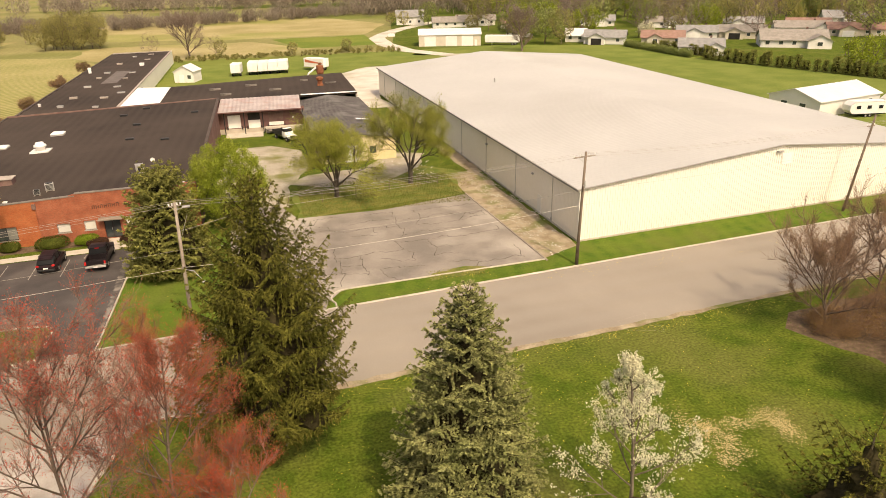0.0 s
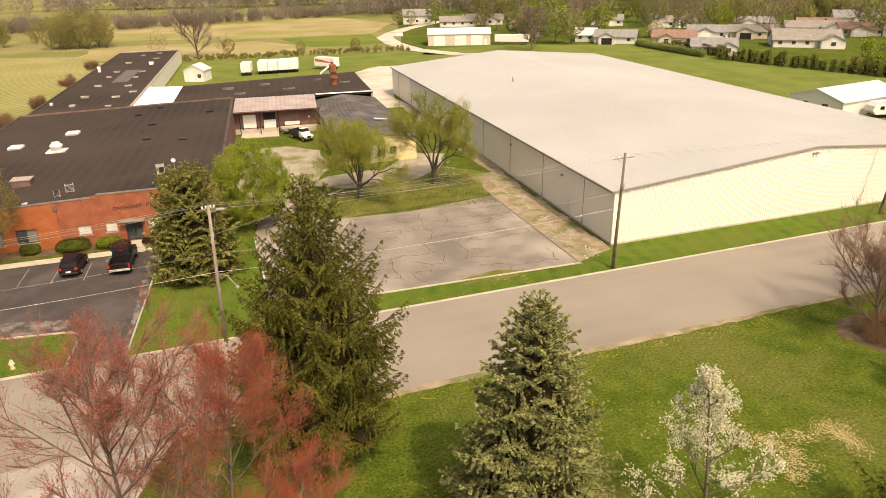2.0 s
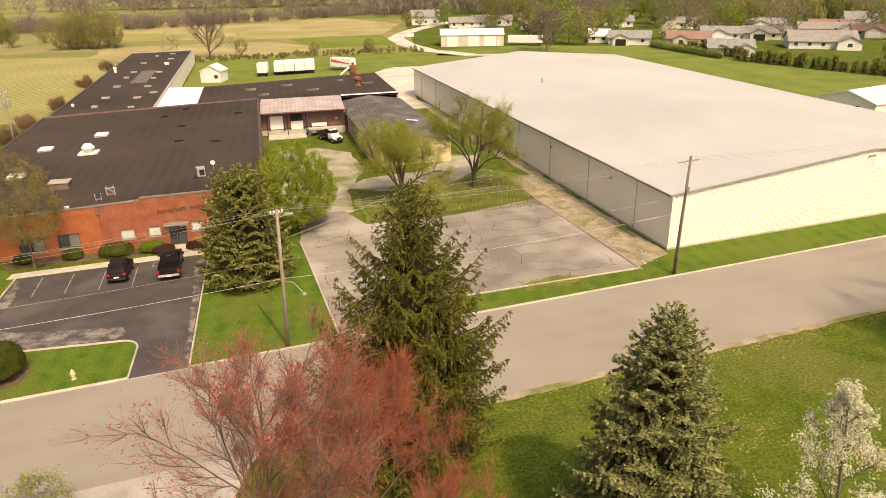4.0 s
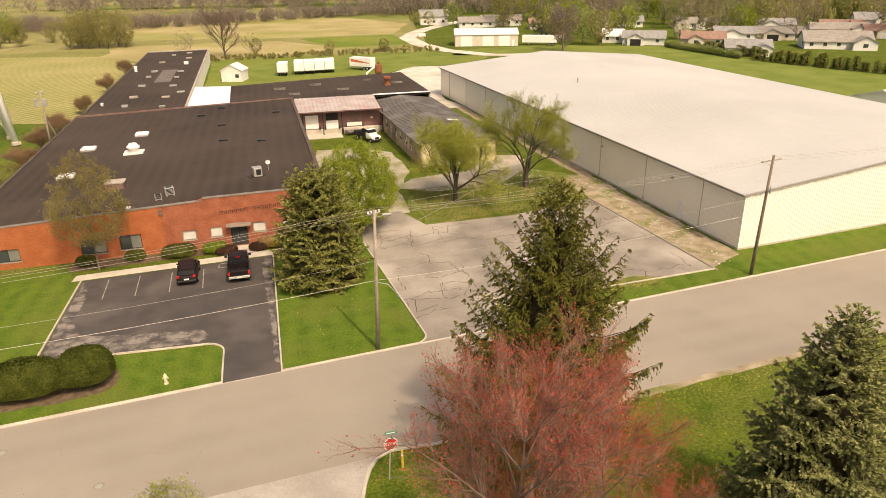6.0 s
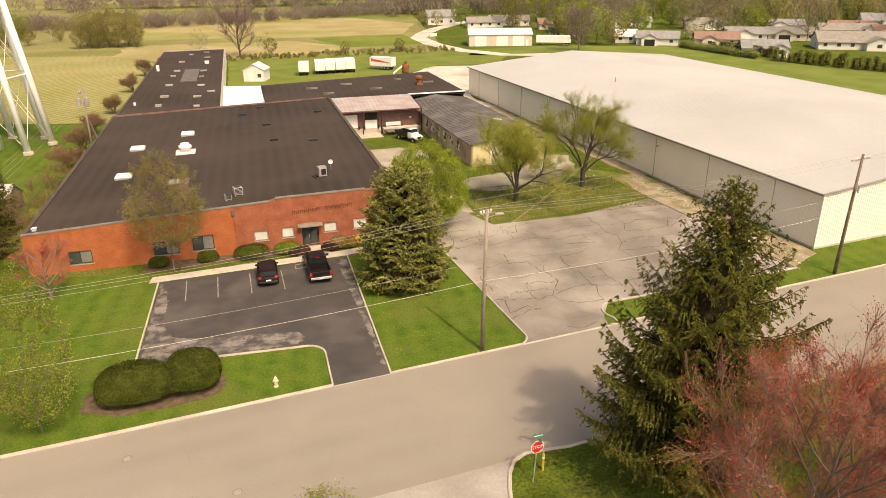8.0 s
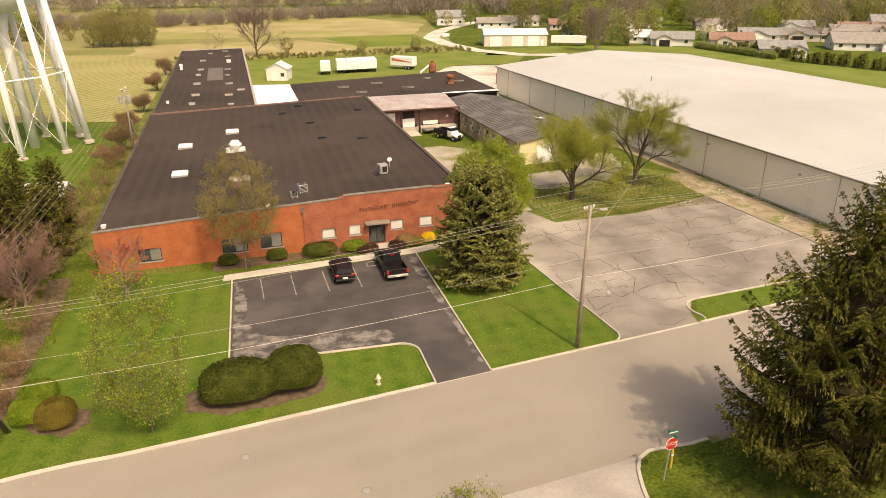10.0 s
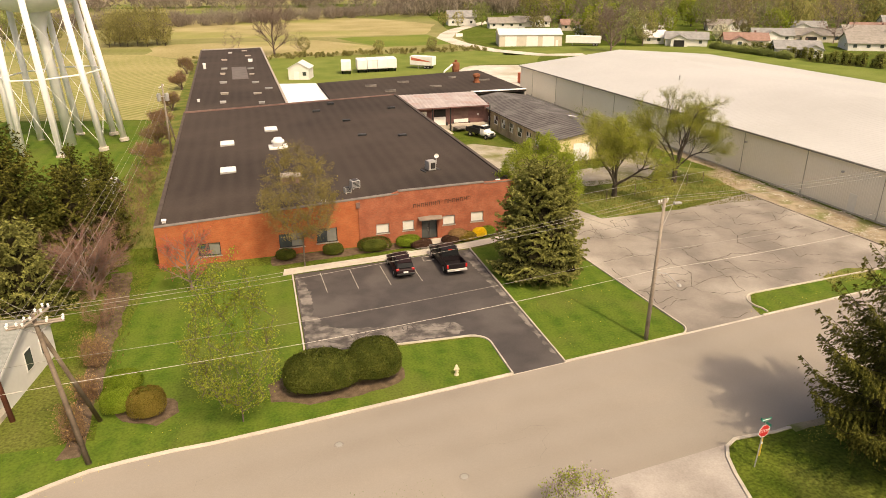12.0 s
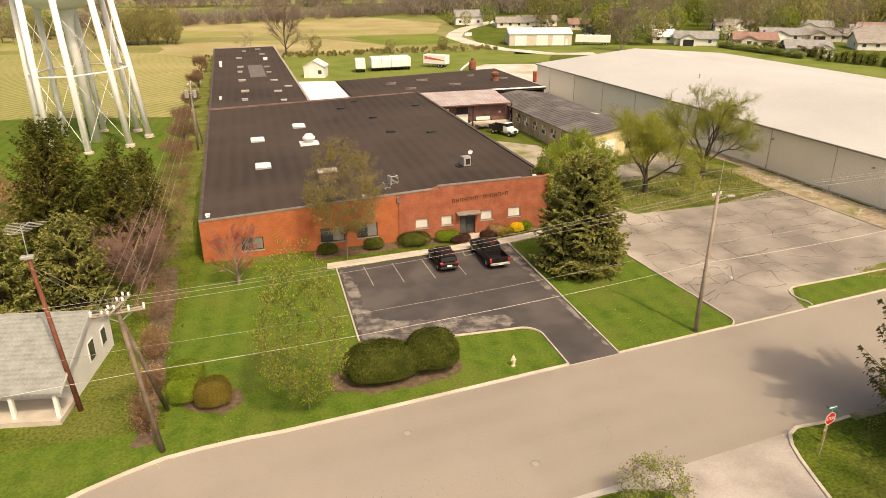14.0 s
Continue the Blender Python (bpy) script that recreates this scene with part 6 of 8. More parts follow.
for i, (bx, by, bh, br, bs) in enumerate(((43.2, 39.5, 8.8, 5.2, 31), (50.5, 42.0, 12.0, 5.4, 32), (55.5, 37.5, 10.5, 5.0, 33))):
    leafy("bare_tree", bx, by, bh, br * 0.85, DRY_BRUSH, "bare many-branched tree beside the street", bark=MAPLE_BARK, group="bare trees by the street", habit=dict(n=20, wide=0.35, second=9, third=6, spire=0.62), per=0.2, size=0.035, cloud=0.2, seed=bs, crown_from=0.10, thin=0.0068, crown="bud_haze", sides=4, twigs=3, twig_len=0.9, up=0.4, twig_bark=BRUSH_TWIG)
BRUSH_R = ((47.5, 37.2, 3.4, 3.0), (52, 33.8, 3.8, 3.4), (46.6, 32.2, 2.6, 2.0), (58, 39, 4, 3.4), (50.5, 28.6, 3.6, 2.8), (56, 29.5, 4.0, 3.2), (61, 34, 4.2, 3.6), (43.6, 39.0, 2.2, 1.3), (48.2, 34.0, 2.8, 2.6), (50.4, 38.8, 3.0, 3.4), (54.5, 36.5, 3.4, 3.6), (46.0, 28.6, 2.4, 1.8), (57.5, 33.5, 3.6, 3.4))
for i, (bx, by, br, bh) in enumerate(BRUSH_R):
    leafy("brush", bx, by, bh * 1.45, br, DRY_BRUSH, "tangled dry brown brush", category="brush", group="brush by the street", bark=BRUSH_TWIG, n=170, per=3, size=0.05, cloud=0.35, seed=40 + i, stems=7, crown_from=0.05, thin=0.007, crown="dry_haze", sides=4, twigs=10, twig_len=0.9, top=0.8, bend=0.5, up=0.5)
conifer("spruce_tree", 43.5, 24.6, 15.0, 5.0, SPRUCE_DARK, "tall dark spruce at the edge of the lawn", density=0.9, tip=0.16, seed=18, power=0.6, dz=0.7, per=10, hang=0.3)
flat("ground_brush_bed", wobble([(40, 40.4), (43.5, 34.5), (44.5, 27), (60, 20), (75, 30), (70, 43), (50, 43.5), (42, 42.8)], 0.4, 2, 77), 0.018, MULCH, "bare brown earth under the brush")

# ---- shrubs ----
shrub("yew_shrub", -31.1, 54.0, 2.45, 1.9, 2.25, YEW, "broad clipped dark yew shrub at the lawn island", group="clipped yews", n=26000, size=0.06, seed=51, lumps=9)
shrub("yew_shrub", -27.35, 54.3, 1.85, 1.8, 2.6, YEW, "tall clipped dark yew shrub at the lawn island", group="clipped yews", n=20000, size=0.06, seed=52, lumps=9)
shrub("round_shrub", -43.9, 54.9, 1.1, 1.1, 1.6, BRIGHT_SHRUB, "round bright green shrub by the pole", n=9000, size=0.04, seed=53)
shrub("round_shrub", -43.9, 57.5, 1.2, 1.1, 1.2, BRIGHT_SHRUB, "low bright green shrub by the pole", n=8000, size=0.04, seed=54)
shrub("round_shrub", -42.1, 53.9, 1.2, 1.2, 1.7, BROWN_SHRUB, "round bronze shrub in a mulch ring", n=9000, size=0.04, seed=55)
for i, (sx, sy, rx, sh, m, lab) in enumerate(((-22.9, 77.0, 1.7, 1.2, YEW, "clipped dark green shrub at the brick wall"), (-27.0, 77.0, 1.0, 1.1, YEW, "round dark green shrub at the brick wall"),
                                             (-19.4, 77.0, 1.25, 1.1, BRIGHT_SHRUB, "clipped green shrub at the brick wall"), (-18.2, 76.3, 1.1, 0.8, PLUM_SHRUB, "low dark brown shrub by the entrance"),
                                             (-14.1, 77.0, 1.0, 1.2, DRY_BRUSH, "tuft of dry ornamental grass by the entrance"), (-13.2, 76.8, 1.0, 0.9, BROWN_SHRUB, "low bronze shrub by the entrance"),
                                             (-11.6, 77.3, 0.75, 1.0, YELLOW_BLOOM, "small forsythia in yellow bloom"), (-10.6, 77.5, 0.8, 1.0, BRIGHT_SHRUB, "small green shrub at the brick wall"),
                                             (-31.6, 77.1, 1.0, 1.0, YEW, "round dark shrub at the brick wall"), (-15.1, 76.5, 0.9, 0.8, PLUM_SHRUB, "low dark brown shrub by the walk"))):
    shrub("foundation_shrub", sx, sy, rx, rx * 0.75, sh, m, lab, group="shrubs along the brick wall", n=3600, size=0.05, seed=60 + i)
for i, (bx, by, br, bh, lf) in enumerate(((-48.2, 78.5, 3.2, 7.0, None), (-46.6, 67, 1.5, 4.2, None), (-46.2, 61, 0.9, 2.4, DRY_BRUSH), (-46.0, 56.5, 0.7, 1.8, DRY_BRUSH),
                                          (-46.1, 52.2, 0.7, 2.6, DRY_BRUSH), (-47.5, 86, 2.8, 5.4, OLIVE_LEAF), (-47, 93, 2.2, 4.6, SPRING_LEAF), (-46.8, 101, 2.0, 4.2, OLIVE_LEAF), (-46.8, 109, 2.0, 3.6, SPRING_LEAF))):
    leafy("brush", bx, by, bh, br, lf, "bare tangled brush along the fence line", category="brush", group="brush along the fence line", bark=BRUSH_TWIG, n=130, per=2, size=0.05, cloud=0.3, seed=80 + i, stems=6, crown_from=0.06, thin=0.009, crown="dry_haze", sides=4, twigs=6, twig_len=0.7)
for i, (bx, by, bh, br) in enumerate(((-47.5, 118, 3.4, 2.2), (-47, 128, 4.2, 2.2), (-47.5, 141, 4, 2.2), (-47, 160, 3.6, 2.0), (-46.5, 186, 4.5, 2.4), (-46.5, 212, 4.5, 2.4))):
    leafy("scrub_tree", bx, by, bh, br, OLIVE_LEAF if i % 2 else DRY_BRUSH, "scrubby bare twiggy tree at the field's edge", group="scrub trees at the field", bark=GREY_BARK, stout=5, per=0.7, size=0.06, cloud=0.3, seed=95 + i, crown_from=0.08, thin=0.010, sides=4, twigs=3, twig_len=0.8, twig_bark=BRUSH_TWIG, twig_thin=0.6)
for i, (bx, by, bh, br) in enumerate(((-60.5, 92, 6, 3.2), (-66, 96, 7, 3.6))):
    leafy("scrub_tree", bx, by, bh, br, DRY_BRUSH, "scrubby tree with rusty brown leaves", bark=GREY_BARK, n=150, per=14, size=0.12, cloud=0.45, seed=105 + i, stems=3, crown_from=0.15, thin=0.012, sides=4)

leafy("bare_tree", 84.8, 223.5, 14.0, 5.2, WOODS_BROWN, "tall bare tan tree behind the warehouse", bark=GREY_BARK, per=1, size=0.14, cloud=0.5, seed=119, crown_from=0.12, thin=0.016, sides=4, habit=dict(n=17, wide=0.4, second=8, third=5, spire=0.75), twigs=2, twig_len=1.2, up=0.3, twig_bark=GREY_BARK, twig_thin=0.8)
leafy("bare_tree", -21.6, 244.0, 14.5, 7.0, None, "large bare tree standing behind the long hall", bark=MAPLE_BARK, per=0, seed=118, crown_from=0.14, thin=0.014, sides=4, habit=dict(n=17, wide=0.3, second=8, third=5, spire=0.7), twigs=3, twig_len=1.5, up=0.3, twig_bark=GREY_BARK, twig_thin=0.7)

# ---- street furniture, poles and wires ----
def sagging(a, b, sag, n=14):
    a, b = Vector(a), Vector(b)
    return [tuple(a.lerp(b, i / n) - Vector((0, 0, 4 * sag * (i / n) * (1 - i / n)))) for i in range(n + 1)]


def insulator(parent, x, y, z):
    part("insulator", MB().lathe([(0.03, z), (0.07, z + 0.04), (0.04, z + 0.1), (0.08, z + 0.14), (0.04, z + 0.2)], x, y, 8), WHITE_PAINT, parent)


def pole(x, y, h, lean, lab, wood, arms=(), lamp=None, turn=0.0):
    """A wooden utility pole: tapered shaft, crossarms with braces and insulators."""
    t = thing("utility_pole", x, y, 0, lab, "utility pole", turn=turn)
    lx, ly = lean
    part("shaft", MB().tube((0, 0, -0.3), (lx, ly, h), 0.17, 0.11, 10), wood, t, "tapered wooden shaft", smooth=True)
    for z, length, ang, off in arms:
        k = z / h
        cx, cy = lx * k, ly * k
        ux, uy = math.cos(radians(ang)), math.sin(radians(ang))
        px, py = -uy * off, ux * off
        arm = part("crossarm", MB().tube((cx - ux * length / 2 + px, cy - uy * length / 2 + py, z), (cx + ux * length / 2 + px, cy + uy * length / 2 + py, z), 0.07, 0.07, 4), POLE_GREY, t, "grey wooden crossarm")
        for s in (-0.48, -0.2, 0.2, 0.48):
            insulator(arm, cx + ux * length * s + px, cy + uy * length * s + py, z + 0.05)
        for s in (-0.3, 0.3):
            part("brace", MB().tube((cx + ux * length * s + px, cy + uy * length * s + py, z), (cx, cy, z - 0.6), 0.02, 0.02, 4), GREY_PAINT, t)
    if lamp:
        lz, ang, reach = lamp
        ux, uy = math.cos(radians(ang)), math.sin(radians(ang))
        k = lz / h
        arm = part("lamp_arm", MB().tube((lx * k, ly * k, lz), (lx * k + ux * reach, ly * k + uy * reach, lz + 0.3), 0.03, 0.03, 6), GREY_PAINT, t, "thin metal lamp arm")
        part("lamp_head", MB().box(lx * k + ux * reach - 0.3, ly * k + uy * reach - 0.13, lz + 0.22, lx * k + ux * reach + 0.3, ly * k + uy * reach + 0.13, lz + 0.38, 0.05), GREY_PAINT, arm)
    return t


P1 = pole(-6.6, 53.2, 11.2, (0.25, 0.1), "weathered wooden utility pole on the lawn", POLE_GREY, arms=((10.9, 0.9, 15, 0.12),), lamp=(10.6, -20, 0.9))
part("lamp_arm", MB().tube((0.14, 0.05, 5.6), (0.9, -0.3, 5.5), 0.03).tube((0.9, -0.3, 5.5), (1.5, -0.9, 4.9), 0.03), GREY_PAINT, P1, "low lamp arm")
part("lamp_head", MB().lathe([(0.04, 4.92), (0.13, 4.85), (0.17, 4.74), (0.07, 4.66)], 1.6, -1.0, 10), GREY_PAINT, P1, "pale lamp head")
P2 = pole(29.4, 56.9, 11.4, (0.35, 0.1), "tall weathered utility pole beside the warehouse", POLE_WOOD, arms=((10.9, 2.4, 10, 0.14),))
part("transformer_bracket", MB().tube((0.2, -0.1, 8.2), (0.2, -0.35, 8.2), 0.05).tube((0.22, -0.35, 8.0), (0.22, -0.35, 8.7), 0.08), GREY_PAINT, P2)
pole(65.7, 62.4, 11.2, (2.1, 0.3), "leaning wooden utility pole on the verge", POLE_WOOD, arms=((9.9, 1.2, 10, 0.14),))
pole(-44.9, 49.7, 9.7, (-1.0, 0.1), "weathered corner utility pole with double crossarms", POLE_WOOD, arms=((9.2, 2.7, 8, 0.14), (9.2, 2.7, 8, -0.14), (9.6, 2.3, 70, 0.16), (9.6, 2.3, 70, -0.16)))
t = thing("brace_pole", -44.9, 54.1, 0, "leaning wooden push brace of the corner pole", "utility pole")
part("shaft", MB().tube((0, 0, -0.3), (-0.9, -4.15, 8.7), 0.15, 0.11, 10), POLE_WOOD, t, smooth=True)
P5 = pole(-50.2, 55.5, 10.4, (-1.1, 0.8), "red-brown pole with a television antenna beside the small house", POLE_RED)
part("pole_cap", MB().box(-1.5, 0.6, 10.3, -0.8, 1.0, 10.5, 0.03), GREY_PAINT, P5)
aerial = part("aerial", MB().tube((-1.1, 0.8, 10.4), (-1.1, 0.8, 12.4), 0.03, 0.03, 6).tube((-1.3, -0.2, 12.2), (-0.9, 1.9, 12.2), 0.025, 0.025, 5), GREY_PAINT, P5, "pale television aerial")
for i in range(8):
    w = 0.55 + 0.09 * i
    part("element", MB().tube((-1.27 + 0.05 * i - w, -0.1 + 0.27 * i, 12.2), (-1.27 + 0.05 * i + w, -0.1 + 0.27 * i - 0.1, 12.2), 0.014, 0.014, 4), GREY_PAINT, aerial)
P6 = pole(-45.0, 124.4, 10.4, (0.1, 0.2), "distant utility pole with two transformers", POLE_GREY, arms=((9.9, 2.4, 80, 0.14),))
for s in (-0.55, 0.55):
    part("transformer", MB().lathe([(0.1, 7.9), (0.3, 8.0), (0.3, 9.0), (0.2, 9.1)], s, -0.2, 12), GREY_PAINT, P6, "grey transformer can")
part("bracket", MB().tube((-0.6, -0.1, 8.6), (0.6, -0.1, 8.6), 0.05), GREY_PAINT, P6)
t = thing("guy_stub", -44.3, 128.5, 0, "short pale stub pole beside the hall", "utility pole")
part("shaft", MB().tube((0, 0, -0.2), (-0.6, -3, 5.4), 0.14, 0.11, 8), POLE_GREY, t)


def wire(a, b, sag, r=0.010, m=WIRE, lab="thin overhead power line", group="overhead power lines"):
    ob = solid("power_line", MB().rope(sagging(a, b, sag), r, 4), m, lab, "power line", group)
    return ob


tops = [(-105.0, 47.5, 11.0), (-45.9, 49.8, 9.65), (-6.4, 53.3, 11.05), (29.7, 57.0, 11.05), (67.6, 62.6, 10.2), (130, 69, 10.5)]
for k, (dx, dz) in enumerate(((-0.6, 0.1), (0.0, 0.15), (0.6, 0.1))):
    for a, b in zip(tops, tops[1:]):
        wire((a[0], a[1] + dx, a[2] + dz), (b[0], b[1] + dx, b[2] + dz), 0.55)
low = [(-105, 46.5, 6.2), (-45.5, 49.8, 5.4), (-6.5, 53.25, 5.75), (29.5, 56.9, 6.2), (66.8, 62.5, 6.3), (130, 68, 6.2)]
for a, b in zip(low, low[1:]):
    wire(a, b, 0.45, 0.013, PALE_WIRE, "thick pale telephone cable", "telephone cables")
for a, b in zip(low, low[1:]):
    wire((a[0], a[1] + 0.1, a[2] + 1.5), (b[0], b[1] + 0.1, b[2] + 1.5), 0.5, 0.010)
for dx in (-0.9, -0.3, 0.4, 1.0):
    wire((-45.9 + dx, 49.9, 9.5), (-44.9 + dx, 124.4, 10.05), 1.3)
for dx in (-0.6, 0.6):
    wire((-45.9, 49.8 + dx, 9.3), (-51.2, 56.2 + dx * 0.3, 9.8), 0.1)
wire((-6.4, 53.3, 8.8), (26.0, 93.0, 5.6), 0.6, 0.016)
wire((-6.4, 53.3, 8.0), (-8.0, 78.0, 4.9), 0.3, 0.016, lab="service drop to the brick building")

# stop sign with street blades
t = thing("stop_sign", -8.3, 39.2, 0, "red octagonal stop sign on a steel post with street blades", "road sign")
part("post", MB().box(-0.03, -0.02, -0.2, 0.03, 0.02, 3.1), GREY_PAINT, t)
octo = [(0.43 * math.cos(radians(22.5 + 45 * i)), 0.43 * math.sin(radians(22.5 + 45 * i))) for i in range(8)]
plate_in = [(x * 0.9, y * 0.9) for x, y in octo]
RED_SIGN = mat("red sign face", (0.50, 0.02, 0.02), (0.58, 0.035, 0.03), 2.0, 0.5)
SIGN_Z = 2.45
sign = part("plate", MB().add([(x, -0.03, SIGN_Z + z) for x, z in octo] + [(x, -0.022, SIGN_Z + z) for x, z in octo], [tuple(range(8)), tuple(range(15, 7, -1))] + [(i, i + 8, (i + 1) % 8 + 8, (i + 1) % 8) for i in range(8)]), WHITE_PAINT, t, "white-bordered octagonal plate")
part("face", MB().add([(x, -0.036, SIGN_Z + z) for x, z in plate_in] + [(x, -0.031, SIGN_Z + z) for x, z in plate_in], [tuple(range(8)), tuple(range(15, 7, -1))] + [(i, i + 8, (i + 1) % 8 + 8, (i + 1) % 8) for i in range(8)]), RED_SIGN, sign, "red face")
font = bpy.data.curves.new("stop_text", 'FONT')
font.body = "STOP"
font.size = 0.29
font.align_x, font.align_y = 'CENTER', 'CENTER'
font.extrude = 0.002
font.materials.append(WHITE_PAINT)
txt = new("lettering", font)
txt.parent = sign
txt.matrix_basis = pose(0, -0.042, SIGN_Z, 90, 0, 0)
GREEN_SIGN = mat("green sign", (0.03, 0.22, 0.14), (0.04, 0.27, 0.18), 2.0, 0.5)
b1 = part("street_blade", MB().box(-0.36, -0.012, 3.1, 0.36, 0.012, 3.26), GREEN_SIGN, t, "green street name blade")
part("name_bar", MB().box(-0.3, -0.016, 3.15, 0.26, -0.013, 3.21), WHITE_PAINT, b1)
part("street_blade", MB().box(-0.012, -0.36, 2.92, 0.012, 0.36, 3.08), GREEN_SIGN, t, "green street name blade")
t.matrix_basis = pose(-8.55, 38.6, 0, 0, 4, 8)
t = thing("marker_post", -7.6, 39.4, 0, "short yellow plastic marker post", "post")
part("post", MB().lathe([(0.07, -0.1), (0.07, 1.15), (0.05, 1.25)], sides=10), mat("yellow marker", (0.60, 0.40, 0.05), (0.68, 0.47, 0.08), 2.0, 0.6), t)
part("band", MB().lathe([(0.074, 0.85), (0.074, 1.0)], sides=10), WHITE_PAINT, t)
# hydrant
t = thing("fire_hydrant", -21.9, 52.6, 0, "cream fire hydrant on the lawn island", "hydrant")
HYD = mat("cream hydrant paint", (0.72, 0.64, 0.44), (0.64, 0.55, 0.36), 4.0, 0.5)
part("barrel", MB().lathe([(0.17, 0), (0.17, 0.06), (0.11, 0.08), (0.11, 0.5), (0.16, 0.53), (0.16, 0.57), (0.12, 0.6)], sides=14), HYD, t, smooth=False)
part("bonnet", MB().lathe([(0.13, 0.6), (0.12, 0.7), (0.07, 0.78), (0.03, 0.8), (0.03, 0.86)], sides=14), HYD, t)
part("outlet", MB().tube((0, 0, 0.42), (0, -0.22, 0.42), 0.08, 0.09, 10), HYD, t)
for s in (-1, 1):
    part("outlet", MB().tube((0, 0, 0.46), (0.2 * s, 0, 0.46), 0.055, 0.06, 10), HYD, t)
# manhole covers
for x, y in ((-30.9, 47.3), (-24.6, 42.5)):
    t = thing("manhole_cover", x, y, 0.03, "round iron manhole cover in a pale ring", "manhole", "manhole covers")
    part("frame", MB().lathe([(0.3, 0.0), (0.3, 0.006), (0.22, 0.007)], sides=24), LOT_ASPHALT, t)
    part("lid", MB().lathe([(0.21, 0.0), (0.21, 0.012), (0.05, 0.014)], sides=24), EAVE_METAL, t)
# fence across the drive
t = thing("chain_link_gate", 2.6, 83.0, 0, "weathered posts and thin rails of a low fence", "gate")
for x in (0, 4.2, 8.6, 13.2, 17.2, 20.0):
    y = x * 0.21
    part("post", MB().tube((x, y, -0.2), (x, y, 1.6), 0.045), POLE_WOOD, t)
part("rail", MB().tube((0, 0, 1.55), (20.0, 4.2, 1.55), 0.018), GREY_PAINT, t)
part("rail", MB().tube((0, 0, 0.4), (20.0, 4.2, 0.4), 0.014), GREY_PAINT, t)

# ---- markings and cracks ----
def strip(mb, a, b, w, z):
    d = math.hypot(b[0] - a[0], b[1] - a[1]) or 1
    nx, ny = -(b[1] - a[1]) / d * w / 2, (b[0] - a[0]) / d * w / 2
    mb.add([(a[0] - nx, a[1] - ny, z), (b[0] - nx, b[1] - ny, z), (b[0] + nx, b[1] + ny, z), (a[0] + nx, a[1] + ny, z)], [(0, 1, 2, 3)])


for x in (-28.75, -26.0, -23.1, -20.2):
    mb = MB()
    strip(mb, (x, 68.3), (x - 0.1, 72.8 if x < -20 else 71), 0.09, 0.052)
    structure("bay_line", mb, PAINT_LINE, "faded parking bay line")
mb = MB()
for a, b in (((-18.9, 72.6), (-17.9, 72.7)), ((-18.9, 72.6), (-18.85, 73.6)), ((-17.9, 72.7), (-17.85, 73.7)), ((-18.85, 73.6), (-17.85, 73.7))):
    strip(mb, a, b, 0.14, 0.053)
structure("drain_frame", mb, PAINT_LINE, "pale painted square on the lot")


def crack_net(seed, region, n, w0, step, z, bias):
    """Wandering cracks with forks inside a box; each a chain of thin strips."""
    rnd = random.Random(seed)
    mb = MB()
    x0, y0, x1, y1 = region
    for k in range(n):
        x, y = rnd.uniform(x0, x1), rnd.uniform(y0, y1)
        a = rnd.choice(bias) + rnd.gauss(0, 0.3)
        w = w0 * rnd.uniform(0.5, 1.2)
        for i in range(rnd.randint(5, 18)):
            q = a + rnd.gauss(0, 0.38)
            nx, ny = x + math.cos(q) * step, y + math.sin(q) * step
            if not (x0 < nx < x1 and y0 < ny < y1):
                break
            strip(mb, (x, y), (nx + 0.04 * math.cos(q), ny + 0.04 * math.sin(q)), w * rnd.uniform(0.6, 1.3), z)
            x, y = nx, ny
            if rnd.random() < 0.12:
                a += rnd.choice((-1.2, 1.2))
    return mb


def joined_cracks(seed, x0, y0, x1, y1, dx, dy, keep, w, z):
    """Cracks that meet in shaken grid nodes, each side a wandering chain of thin strips."""
    rnd = random.Random(seed)
    nx, ny = int((x1 - x0) / dx), int((y1 - y0) / dy)
    node = {(i, j): (x0 + (x1 - x0) * i / nx + rnd.uniform(-0.4, 0.4) * dx * (0 < i < nx), y0 + (y1 - y0) * j / ny + rnd.uniform(-0.32, 0.32) * dy * (0 < j < ny)) for i in range(nx + 1) for j in range(ny + 1)}
    mb = MB()

    def run(a, b, wide):
        n = max(3, int(math.hypot(b[0] - a[0], b[1] - a[1]) / 0.28))
        drift, p = 0.0, a
        for k in range(1, n + 1):
            drift = drift * 0.8 + rnd.gauss(0, 0.2)
            q = k / n
            fade = 4 * q * (1 - q)
            nxt = (a[0] + (b[0] - a[0]) * q + drift * fade * 0.7, a[1] + (b[1] - a[1]) * q + drift * fade)
            strip(mb, p, nxt, wide * rnd.uniform(0.5, 1.4), z)
            p = nxt
    for (i, j), a in node.items():
        if i < nx and rnd.random() < keep[0]:
            run(a, node[(i + 1, j)], w)
        if j < ny and rnd.random() < keep[1]:
            run(a, node[(i, j + 1)], w * 0.9)
    return mb


structure("ground_cracks", joined_cracks(3, -2.4, 58.2, 25.2, 77.6, 2.7, 2.2, (0.70, 0.45), 0.055, 0.040), CRACK, "dark branching cracks across the old lot")
structure("ground_cracks", joined_cracks(4, -3.0, 54.6, 4.0, 80, 2.4, 3.0, (0.35, 0.35), 0.045, 0.041), CRACK, "dark cracks along the lot's entrance")
structure("ground_cracks", crack_net(5, (-30.8, 58.5, -19.8, 60.4), 22, 0.07, 0.4, 0.054, (0.05, 0.4, 1.4)), FRESH_ASPHALT, "black sealed cracks in the worn margin")
structure("road_cracks", crack_net(6, (-60, 42, 60, 47), 10, 0.02, 0.8, 0.038, (0.1, 1.6)), LOT_ASPHALT, "fine hairline cracks in the street")
